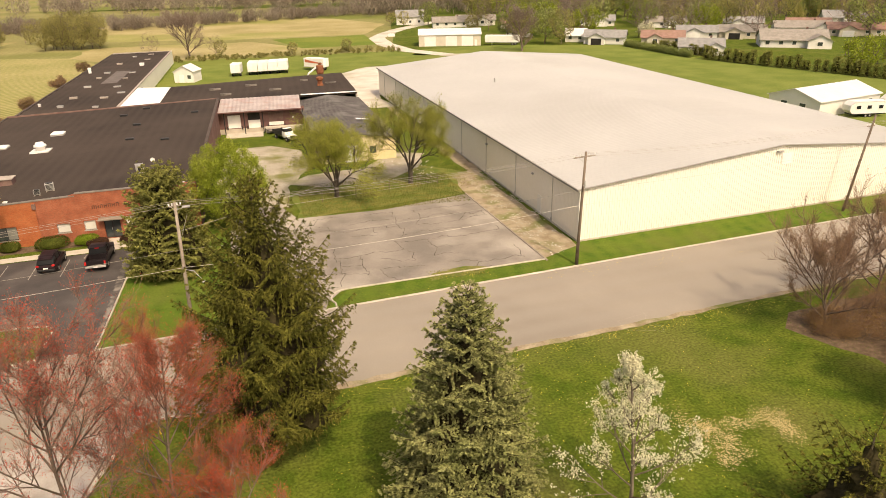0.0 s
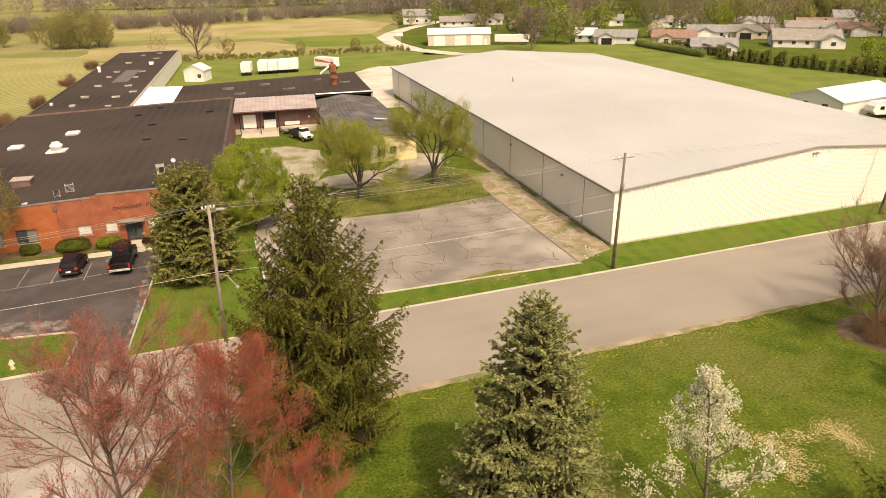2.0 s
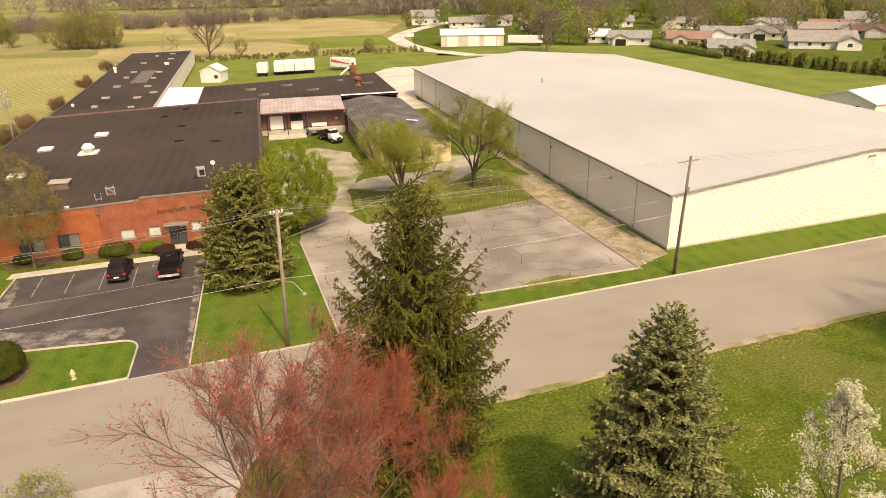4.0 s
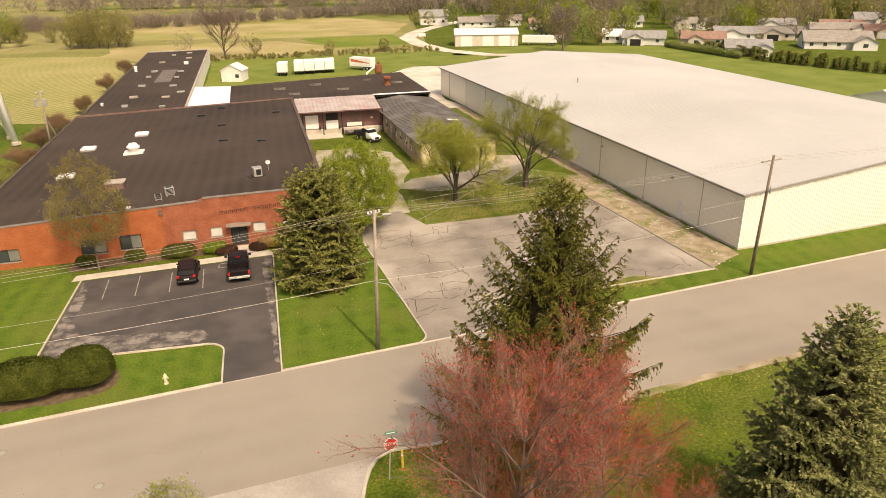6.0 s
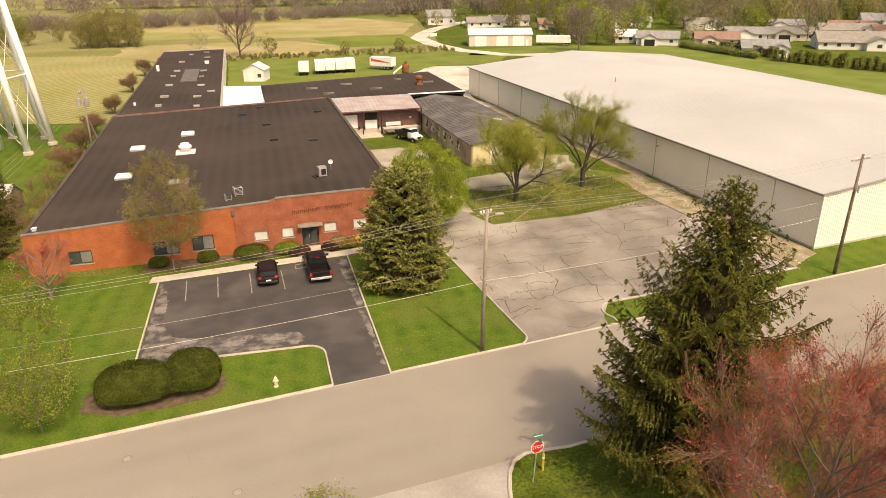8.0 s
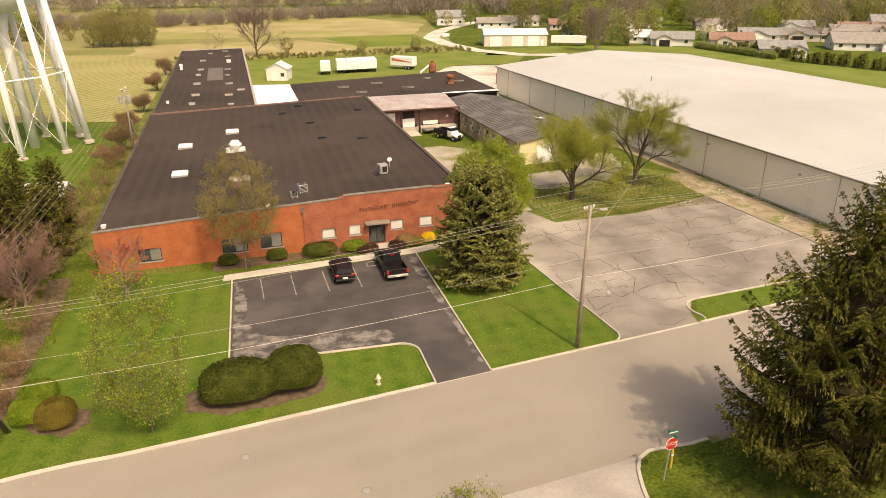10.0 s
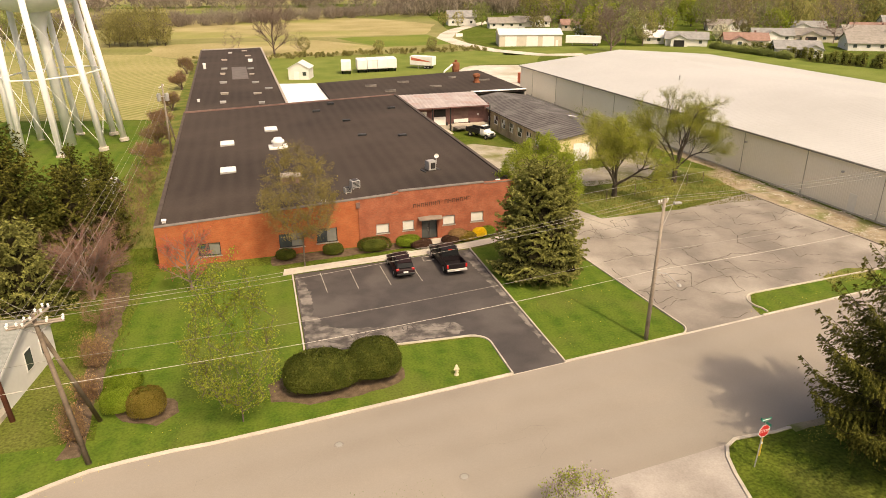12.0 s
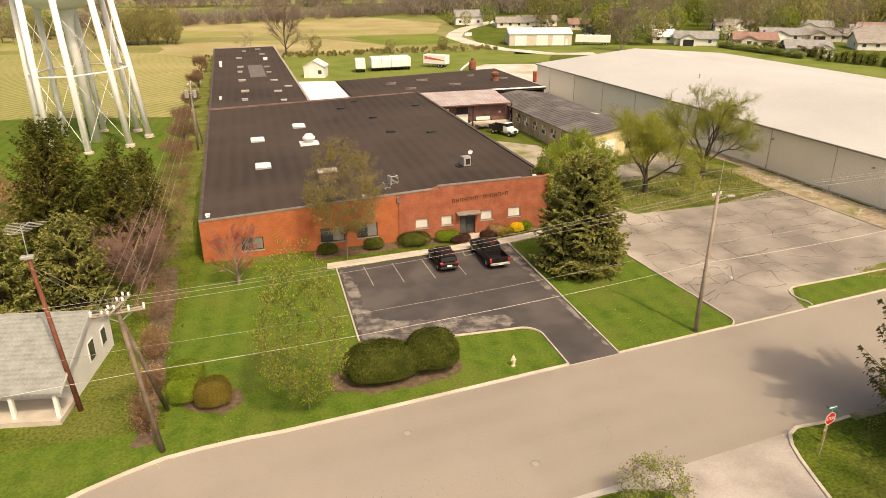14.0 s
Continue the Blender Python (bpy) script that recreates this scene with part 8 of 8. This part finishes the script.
def gable_roof(x0, x1, y0, y1, ze, zr, over=0.5, thick=0.15):
    """A roof with its ridge along x."""
    mb = MB()
    ym = (y0 + y1) / 2
    dz = (zr - ze) / (ym - y0) * over
    slab_poly(mb, [(x0 - over, y0 - over, ze - dz), (x1 + over, y0 - over, ze - dz), (x1 + over, ym, zr), (x0 - over, ym, zr)], thick)
    slab_poly(mb, [(x0 - over, ym, zr), (x1 + over, ym, zr), (x1 + over, y1 + over, ze - dz), (x0 - over, y1 + over, ze - dz)], thick)
    return mb


def gable_body(x0, x1, y0, y1, ze, zr):
    mb = MB()
    ym = (y0 + y1) / 2
    mb.add([(x0, y0, -0.3), (x1, y0, -0.3), (x1, y1, -0.3), (x0, y1, -0.3), (x0, y0, ze), (x1, y0, ze), (x1, y1, ze), (x0, y1, ze), (x0, ym, zr - 0.16), (x1, ym, zr - 0.16)],
           [(0, 1, 5, 4), (2, 3, 7, 6), (1, 2, 6, 9, 5), (3, 0, 4, 8, 7), (4, 5, 9, 8), (6, 7, 8, 9)])
    return mb


def small_window(t, x, y, z, w, h, axis, out):
    if axis == "x":
        fr = part("window", MB().box(x - w / 2, y + out * 0.01, z, x + w / 2, y + out * 0.06, z + h), WHITE_PAINT, t)
        part("pane", MB().box(x - w / 2 + 0.08, y + out * 0.055, z + 0.08, x + w / 2 - 0.08, y + out * 0.075, z + h - 0.08), GLASS, fr)
    else:
        fr = part("window", MB().box(x + out * 0.01, y - w / 2, z, x + out * 0.06, y + w / 2, z + h), WHITE_PAINT, t)
        part("pane", MB().box(x + out * 0.055, y - w / 2 + 0.08, z + 0.08, x + out * 0.075, y + w / 2 - 0.08, z + h - 0.08), GLASS, fr)


def house(x, y, turn, length, depth, roof, wall, lab, ze=2.6, zr=4.6, garage=True, wing=None, group="houses of the far neighbourhood"):
    """A single-storey house: body, roof, windows, garage door, and a gabled wing to the front."""
    t = thing("house", x, y, 0, lab, "house", group, turn=turn)
    part("wall", gable_body(-length / 2, length / 2, -depth / 2, depth / 2, ze, zr), wall, t)
    part("roof", gable_roof(-length / 2, length / 2, -depth / 2, depth / 2, ze, zr), roof, t)
    n = max(2, int(length / 3.6))
    for i in range(n):
        wx = -length / 2 + length * (i + 0.5) / n
        if wing and abs(wx - wing[0]) < wing[1] / 2 + 0.8:
            continue
        small_window(t, wx, -depth / 2, 0.9, 1.3, 1.2, "x", -1)
    for s in (-1, 1):
        small_window(t, s * length / 2, -depth * 0.2, 0.9, 1.2, 1.2, "y", s)
    if wing:
        wx, ww, wd = wing
        mb = MB()
        x0, x1, y0, y1 = wx - ww / 2, wx + ww / 2, -depth / 2 - wd, -depth / 2 + 1
        zr2 = ze + ww * 0.24
        mb.add([(x0, y0, -0.3), (x1, y0, -0.3), (x1, y1, -0.3), (x0, y1, -0.3), (x0, y0, ze), (x1, y0, ze), (x1, y1, ze), (x0, y1, ze), (wx, y0, zr2), (wx, y1 + 1, zr2)],
               [(0, 1, 5, 8, 4), (1, 2, 6, 5), (3, 0, 4, 7), (2, 3, 7, 6)])
        part("wing_wall", mb, wall, t)
        mb = MB()
        slab_poly(mb, [(x0 - 0.4, y0 - 0.4, ze - 0.18), (wx, y0 - 0.4, zr2 + 0.04), (wx, y1 + 1.4, zr2 + 0.04), (x0 - 0.4, y1 + 1.4, ze - 0.18)], 0.14)
        slab_poly(mb, [(wx, y0 - 0.4, zr2 + 0.04), (x1 + 0.4, y0 - 0.4, ze - 0.18), (x1 + 0.4, y1 + 1.4, ze - 0.18), (wx, y1 + 1.4, zr2 + 0.04)], 0.14)
        part("wing_roof", mb, roof, t)
        if garage:
            part("garage_door", MB().box(wx - ww * 0.32, y0 - 0.06, 0, wx + ww * 0.32, y0 - 0.01, 2.15), DARK if garage == "open" else WHITE_PAINT, t, "wide garage door")
        else:
            small_window(t, wx, y0, 0.9, 1.6, 1.3, "x", -1)
    part("chimney", MB().box(length * 0.2, 0.3, zr - 0.7, length * 0.2 + 0.6, 0.9, zr + 0.6), COPING, t)
    return t


house(120.0, 234.0, -32, 14, 8.5, ROOF_GREY, SIDING, "white ranch house with a grey roof", wing=(-2.5, 5.5, 2.5), garage="open")
house(113.0, 243.5, -30, 7, 6.5, ALU_ROOF, SIDING, "small white cottage with a pale roof", garage=False)
house(137.0, 224.5, -30, 14, 9, ROOF_RED, SIDING_TAN, "tan house with a red-brown roof", wing=(-2.5, 5, 2.5), garage=False)
house(134.0, 197.0, -30, 13, 10, ROOF_GREY, SIDING, "white house with a dark grey roof behind shrubs", garage=False, wing=(4.0, 5.0, 1.5))
house(158.0, 236.5, -30, 14, 9, ROOF_GREY, SIDING, "white house with a wide garage", wing=(-1, 6, 2.5))
house(173.0, 231.0, -30, 16, 10, ROOF_TAN, SIDING_TAN, "tan ranch house with an open garage", wing=(-3, 6, 2.5), garage="open")
house(171.5, 202.5, -30, 20, 12, ROOF_TAN, SIDING, "broad white house with tan gables", wing=(7, 7, 3), garage=False, zr=5.4)
house(203.0, 236.0, -30, 20, 11, ROOF_TAN, SIDING, "white house with a tan hipped roof", wing=(6, 6, 3))
house(216.0, 222.0, -30, 22, 11, ROOF_RED, SIDING_TAN, "tan house with a broad brown roof", wing=(-5, 6, 3))
house(148.0, 300.0, -25, 16, 9, ROOF_GREY, SIDING, "white two-gabled house among trees", wing=(2, 6, 2))
house(171.0, 280.0, -25, 16, 9, ROOF_TAN, SIDING, "white house among bare trees", wing=(2, 5, 2))
house(196.0, 262.0, -30, 15, 9, ROOF_GREY, SIDING, "white house at the far street", wing=(-2, 6, 2))
house(214.0, 246.0, -30, 16, 9, ROOF_RED, SIDING, "white house with a red-brown roof at the far street", wing=(2, 6, 2))
house(236.0, 252.0, -30, 16, 9, ROOF_GREY, SIDING, "tall white house with a grey roof", wing=(2, 6, 2), ze=4.0, zr=6.5)
house(238.0, 216.0, -30, 20, 10, ROOF_TAN, SIDING_TAN, "tan house at the neighbourhood's edge", wing=(2, 6, 2))
house(72.0, 345.0, -10, 13, 9, ROOF_GREY, SIDING, "white farmhouse beside the lane", ze=4.0, zr=6.6, garage=False)
house(86.0, 322.0, -10, 16, 7, ROOF_TAN, SIDING, "long low white house by the lane", garage=False)
house(100.0, 328.0, -15, 18, 9, ROOF_TAN, SIDING, "white house with a pale roof behind the sheds", wing=(3, 6, 2), garage=False)
house(110.0, 303.0, -15, 11, 8, ROOF_RED, SIDING_TAN, "tan cottage with a red-brown roof", garage=False)
house(99.5, 268.0, -15, 9, 7, ROOF_GREY, SIDING, "small white house beside the garages", garage=False)

# long garage with three doors
t = thing("garage_block", 67.5, 252.0, 0, "long cream garage building with three white doors", "garage", turn=-14)
part("wall", gable_body(-11, 11, -5.5, 5.5, 4.0, 5.6), SIDING_TAN, t)
part("roof", gable_roof(-11, 11, -5.5, 5.5, 4.0, 5.6, 0.3), ALU_ROOF, t)
for gx in (-7.0, 0.5, 6.2):
    part("garage_door", MB().box(gx - 2.0, -5.58, 0, gx + 2.0, -5.51, 3.4), WHITE_PAINT, t, "white overhead door")
part("door", MB().box(8.8, -5.56, 0, 9.7, -5.51, 2.1), WHITE_PAINT, t)
box_trailer(84.5, 243.0, 62, 12.0, group="trailers by the garage")

# white barn and campers beyond the warehouse
t = thing("barn", 107.0, 113.5, 0, "white metal barn with a pale roof", "barn", turn=14)
part("wall", gable_body(-9, 9, -5.5, 5.5, 3.0, 4.7), SIDING, t)
part("roof", gable_roof(-9, 9, -5.5, 5.5, 3.0, 4.7, 0.3), ALU_ROOF, t)
for s in (-2, 2):
    small_window(t, -9, s, 1.2, 1.4, 1.0, "y", -1)
small_window(t, 6, -5.5, 1.2, 1.2, 1.0, "x", -1)


def camper(x, y, turn, length):
    t = thing("camper_trailer", x, y, 0, "white travel trailer parked by the barn", "camper", "campers by the barn", turn=turn)
    prof = [(-length / 2, 0.7), (length / 2 - 0.6, 0.7), (length / 2, 1.3), (length / 2 - 0.1, 2.2), (length / 2 - 0.9, 2.9), (-length / 2 + 0.2, 2.9), (-length / 2, 2.7)]
    part("body", MB().loft([[(s, yy, z) for yy, z in prof] for s in (-1.15, -1.2, 1.2, 1.15)]), WHITE_PAINT, t)
    for yy in (-length * 0.3, 0.0, length * 0.28):
        part("window", MB().box(1.2, yy - 0.4, 1.6, 1.22, yy + 0.4, 2.2).box(-1.22, yy - 0.4, 1.6, -1.2, yy + 0.4, 2.2), CAR_GLASS, t)
    part("stripe", MB().box(1.2, -length / 2 + 0.2, 1.1, 1.215, length / 2 - 0.8, 1.25), GREY_PAINT, t)
    wheels(t, ((-1.0, -0.4), (1.0, -0.4), (-1.0, 0.4), (1.0, 0.4)), 0.34, 0.22)
    part("underframe", MB().box(-0.9, -length / 2 + 0.2, 0.5, 0.9, length / 2 - 0.5, 0.7), BLACK_METAL, t)
    return t


camper(108.5, 104.8, 82, 7.5)
camper(119.0, 107.5, 80, 6.5)

# weathered shed beyond the evergreens
SHED_BOARD = mat("weathered grey-brown boards", (0.16, 0.125, 0.095), (0.24, 0.195, 0.15), 0.9, 0.9, 0.2, fine=7.0, fine_amt=0.3)
t = thing("shed", -51.2, 99.0, 0, "small weathered board shed with a grey metal roof", "shed", turn=-8)
part("wall", gable_body(-2.1, 2.1, -2.0, 2.0, 2.3, 3.7), SHED_BOARD, t)
part("roof", gable_roof(-2.1, 2.1, -2.0, 2.0, 2.3, 3.7, 0.22, 0.08), METAL_ROOF, t, "grey sheet roof")
part("door", MB().box(-0.7, -2.06, 0, 0.5, -2.005, 1.95), OLD_CONCRETE_WALL, t, "faded plank door")
part("corner_board", MB().box(2.02, -2.03, -0.2, 2.13, -1.92, 2.2), WHITE_PAINT, t)
# small white shed
t = thing("shed", -18.3, 195.6, 0, "small white shed with a pale gabled roof", "shed", turn=72)
part("wall", gable_body(-2.6, 2.6, -2.6, 2.6, 2.9, 4.3), SIDING, t)
mb = MB()
part("roof", gable_roof(-2.6, 2.6, -2.6, 2.6, 2.9, 4.3, 0.25, 0.1), ALU_ROOF, t)
part("window", MB().box(-2.66, -1.9, 1.0, -2.605, -1.0, 1.9), GLASS, t)
part("door", MB().box(-2.66, 0.0, 0, -2.605, 1.2, 2.0), WHITE_PAINT, t)
# sign board at the lane
t = thing("sign_board", 52.0, 284.5, 0, "small blank white sign board by the lane", "sign")
part("board", MB().box(-1.4, -0.05, 0.4, 1.4, 0.05, 1.6), WHITE_PAINT, t)
for s in (-1.2, 1.2):
    part("post", MB().box(s - 0.06, -0.04, -0.2, s + 0.06, 0.04, 0.4), POLE_GREY, t)

# cottage beside the corner pole
t = thing("cottage", -56.3, 61.0, 0, "small white cottage with a grey-green shingle roof and porch", "house", turn=-11)
part("wall", gable_body(-6.5, 6.3, -3.2, 4.2, 2.7, 4.7), SIDING, t)
mb = MB()
slab_poly(mb, [(-6.9, -5.6, 2.25), (6.7, -5.6, 2.25), (6.7, 0.5, 4.75), (-6.9, 0.5, 4.75)], 0.14)
slab_poly(mb, [(-6.9, 0.5, 4.75), (6.7, 0.5, 4.75), (6.7, 4.6, 2.55), (-6.9, 4.6, 2.55)], 0.14)
part("roof", mb, ROOF_GREEN, t, "weathered grey-green shingles")
part("porch_floor", MB().box(-6.6, -5.7, 0, 6.4, -3.2, 0.35), CONCRETE, t)
for px in (-5.8, -2.6, 0.6, 3.6, 6.2):
    part("porch_post", MB().box(px - 0.12, -5.4, 0.35, px + 0.12, -5.16, 2.3), WHITE_PAINT, t)
small_window(t, 6.3, 0.4, 1.0, 1.0, 1.5, "y", 1)
small_window(t, 6.3, 2.6, 1.0, 0.9, 1.3, "y", 1)
small_window(t, 2.0, -3.2, 1.0, 1.4, 1.2, "x", -1)
part("door", MB().box(-0.4, -3.26, 0.35, 0.6, -3.205, 2.4), GREY_PAINT, t)
part("barge_board", MB().add([(6.72, -5.6, 2.05), (6.72, 0.5, 4.55), (6.72, 0.5, 4.8), (6.72, -5.6, 2.3)], [(0, 1, 2, 3)]), WHITE_PAINT, t)

# ---- far trees, hedges and woods ----
def far_template(seed, h, r, leaf, name, lab, n=100, per=18, size=0.24, bark=BARK, crown_from=0.15, thin=0.05, twigs=0, shell=0.55):
    return leafy(name, 0, -900, h, r, leaf, lab, "tree", "far trees", bark=bark, n=n, per=per, size=size, cloud=0.9, seed=seed, crown_from=crown_from, thin=thin, sides=3, twigs=twigs, twig_len=1.4, bend=0.4, up=0.4, shell=shell)


TEMPLATES = [far_template(201, 12, 5.5, WOODS_GREEN, "leafy_tree", "spreading tree in fresh green leaf", per=18, size=0.27),
             far_template(202, 13, 5.0, WOODS_OLIVE, "leafy_tree", "tree in thin olive spring leaf", per=14, size=0.26),
             far_template(203, 14, 6.0, WOODS_BROWN, "bare_tree", "tall half-bare brown tree", per=1, bark=GREY_BARK, twigs=4, size=0.12, n=110, thin=0.024, shell=0.1),
             far_template(204, 9, 4.5, FRESH_LEAF, "leafy_tree", "small bright yellow-green tree", per=24),
             far_template(205, 11, 4.6, WOODS_OLIVE, "leafy_tree", "narrow tree in olive leaf", per=15, size=0.26),
             far_template(206, 6, 3.4, BLOSSOM, "flowering_tree", "small tree in white blossom", per=12, size=0.3),
             far_template(207, 12.5, 3.6, WOODS_OLIVE, "leafy_tree", "slender upright tree in thin olive leaf", per=22, size=0.18, n=120, crown_from=0.06, thin=0.03, shell=0.3)]
used = set()


def far_tree(kind, x, y, s=1.0, turn=0.0):
    src = TEMPLATES[kind]
    m = pose(x, y, 0, 0, 0, turn) @ Matrix.Scale(s, 4)
    if kind not in used:
        used.add(kind)
        src.matrix_basis = m
        return src
    ob = copy_thing(src, pose(x, y, 0, 0, 0, turn))
    ob.matrix_basis = m
    return ob


rnd = random.Random(17)
# single trees that stand out
for kind, x, y, s in ((2, -14, 249, 0.5), (2, -34, 250, 0.6), (4, 11.0, 241.0, 0.42), (4, 29.0, 242.0, 0.45), (1, -12.0, 248.0, 0.45), (1, 104.0, 236.0, 1.0), (0, 99.5, 240, 1.05), (5, 141, 243, 1.0),
                      (3, 148.0, 148.5, 1.0), (2, 157.0, 146.0, 0.7), (3, 163, 158, 0.9), (0, 93, 262, 0.8), (4, 86, 286, 0.7), (0, 78, 332, 0.9), (1, 66, 330, 0.6), (4, 62, 341, 0.6)):
    far_tree(kind, x, y, s, rnd.uniform(0, 360))
# town trees between and behind the houses
for i in range(115):
    u, v = rnd.random(), rnd.random()
    x = 92 + 190 * u
    y = 252 + 130 * v - 0.42 * (x - 92) + rnd.uniform(-6, 6)
    if rnd.random() < 0.25:
        y += 120
    far_tree(rnd.choice((0, 1, 3, 2, 2, 2, 4, 0)), x, y, rnd.uniform(1.0, 1.65), rnd.uniform(0, 360))


def woods(name, centers, material, seed, lab, h=(8, 13), per=90, size=0.8, upright=0.0):
    """Many crowns of loose leaf clumps in one object, for woods too far to count."""
    rng = np.random.default_rng(seed)
    C = []
    for x, y, s in centers:
        hh = rng.uniform(*h) * s
        d = unit(rng.normal(0, 1, (per, 3))) * (rng.uniform(0, 1, per) ** 0.4)[:, None]
        C.append(d * np.array([hh * 0.42, hh * 0.42, hh * 0.5]) + np.array([x, y, hh * 0.52]))
    C = np.concatenate(C)
    n = len(C)
    s = size * rng.uniform(0.5, 1.5, n)
    u = unit(rng.normal(0, 1, (n, 3)) + np.array([0, 0, upright]))
    v = unit(np.cross(u, rng.normal(0, 1, (n, 3))))
    ob = new(name, quads_mesh(name, C, u * s[:, None] * (1 + 0.5 * upright), v * s[:, None] * (0.7 - 0.15 * upright), material))
    return tagged(ob, lab, "woods", kind="stuff")


def scatter(seed, n, f):
    r = random.Random(seed)
    return [f(r) for _ in range(n)]


for kind, x, y, sc in ((6, -75.5, 289, 0.95), (6, -72.5, 292, 1.05), (6, -69.5, 288.5, 1.0), (6, -66.5, 291, 1.12), (6, -63.0, 288, 1.0), (6, -60.0, 291.5, 1.1), (6, -57.0, 289, 0.95), (6, -70.5, 297, 1.1), (6, -64.5, 298, 1.12), (6, -58.5, 297, 1.05), (6, -75.0, 298, 0.95),
                       (6, -96, 306, 0.9), (1, -101, 300, 0.8), (6, -106, 309, 1.0), (2, -112, 303, 0.9), (1, -118, 312, 0.9), (3, -104, 322, 1.0), (2, -92, 326, 0.9), (6, -88, 318, 0.7)):
    far_tree(kind, x, y, sc, rnd.uniform(0, 360))
woods("woods", scatter(2, 45, lambda r: (r.uniform(-200, -112), r.uniform(330, 350), r.uniform(0.7, 1.1))), WOODS_GREEN, 302, "green clump of trees at the field's end", (9, 13), 600, 0.34)
woods("woods", scatter(3, 620, lambda r: ((lambda x: (x, 372 + 0.40 * max(0, x + 62) + r.uniform(-4, 14), r.uniform(0.7, 1.2)))(r.uniform(-330, 78)))), WOODS_BROWN, 303, "brown bare woods along the far fields", (4.5, 8), 220, 0.26, 2.4)
woods("woods", scatter(4, 200, lambda r: (r.uniform(-420, 80), r.uniform(500, 560), r.uniform(0.8, 1.3))), WOODS_BROWN, 304, "brown woods behind the far fields", (9, 14), 220, 0.5, 1.2)
woods("woods", scatter(5, 220, lambda r: (r.uniform(60, 330), r.uniform(400, 470), r.uniform(0.8, 1.3))), WOODS_BROWN, 305, "brown woods behind the town", (12, 17), 170, 0.65, 2.2)
woods("woods", scatter(6, 160, lambda r: (r.uniform(200, 420), r.uniform(270, 420), r.uniform(0.7, 1.2))), WOODS_OLIVE, 306, "olive trees over the far streets", (10, 15), 200, 0.6, 2.2)
woods("woods", scatter(7, 260, lambda r: (r.uniform(-700, 500), r.uniform(900, 1100), r.uniform(1.0, 1.6))), WOODS_BROWN, 307, "distant woods on the horizon", (14, 20), 60, 1.6)
woods("hedgerow", scatter(8, 230, lambda r: (r.uniform(-46, 46), r.uniform(236, 246), r.uniform(0.5, 1.3))), WOODS_OLIVE, 308, "scrubby grass and brush behind the trailers", (0.8, 1.7), 90, 0.16)
woods("hedgerow", scatter(9, 150, lambda r: ((lambda q: (122 + 3.5 * q + r.uniform(-0.7, 0.7), 222 - 34 * q + r.uniform(-0.7, 0.7), r.uniform(0.8, 1.2)))(r.random()))), WOODS_GREEN, 309, "low hedge before the houses", (1.6, 2.4), 120, 0.17)
# rows of small cedars behind the lawn
CEDAR = conifer("cedar_tree", 127.0, 183.0, 3.6, 1.1, SPRUCE_MID, "small dark cedar in a row", "cedar tree", "row of cedars", density=0.5, tip=0.24, seed=310, power=0.4, dz=0.5, per=6, rise=(0.3, 1.0), base=0.15)
for i in range(1, 30):
    q = i / 29
    m = pose(127 + 20 * q + rnd.uniform(-0.5, 0.5), 183 - 48 * q + rnd.uniform(-0.6, 0.6), 0, 0, 0, rnd.uniform(0, 360))
    ob = copy_thing(CEDAR, m)
    ob.matrix_basis = m @ Matrix.Scale(rnd.uniform(0.6, 1.15), 4)
for i in range(16):
    m = pose(124 + 8 * i / 15 + rnd.uniform(-0.4, 0.4), 208 - 20 * i / 15 + rnd.uniform(-0.5, 0.5), 0, 0, 0, rnd.uniform(0, 360))
    ob = copy_thing(CEDAR, m)
    ob.matrix_basis = m @ Matrix.Scale(rnd.uniform(0.6, 0.95), 4)
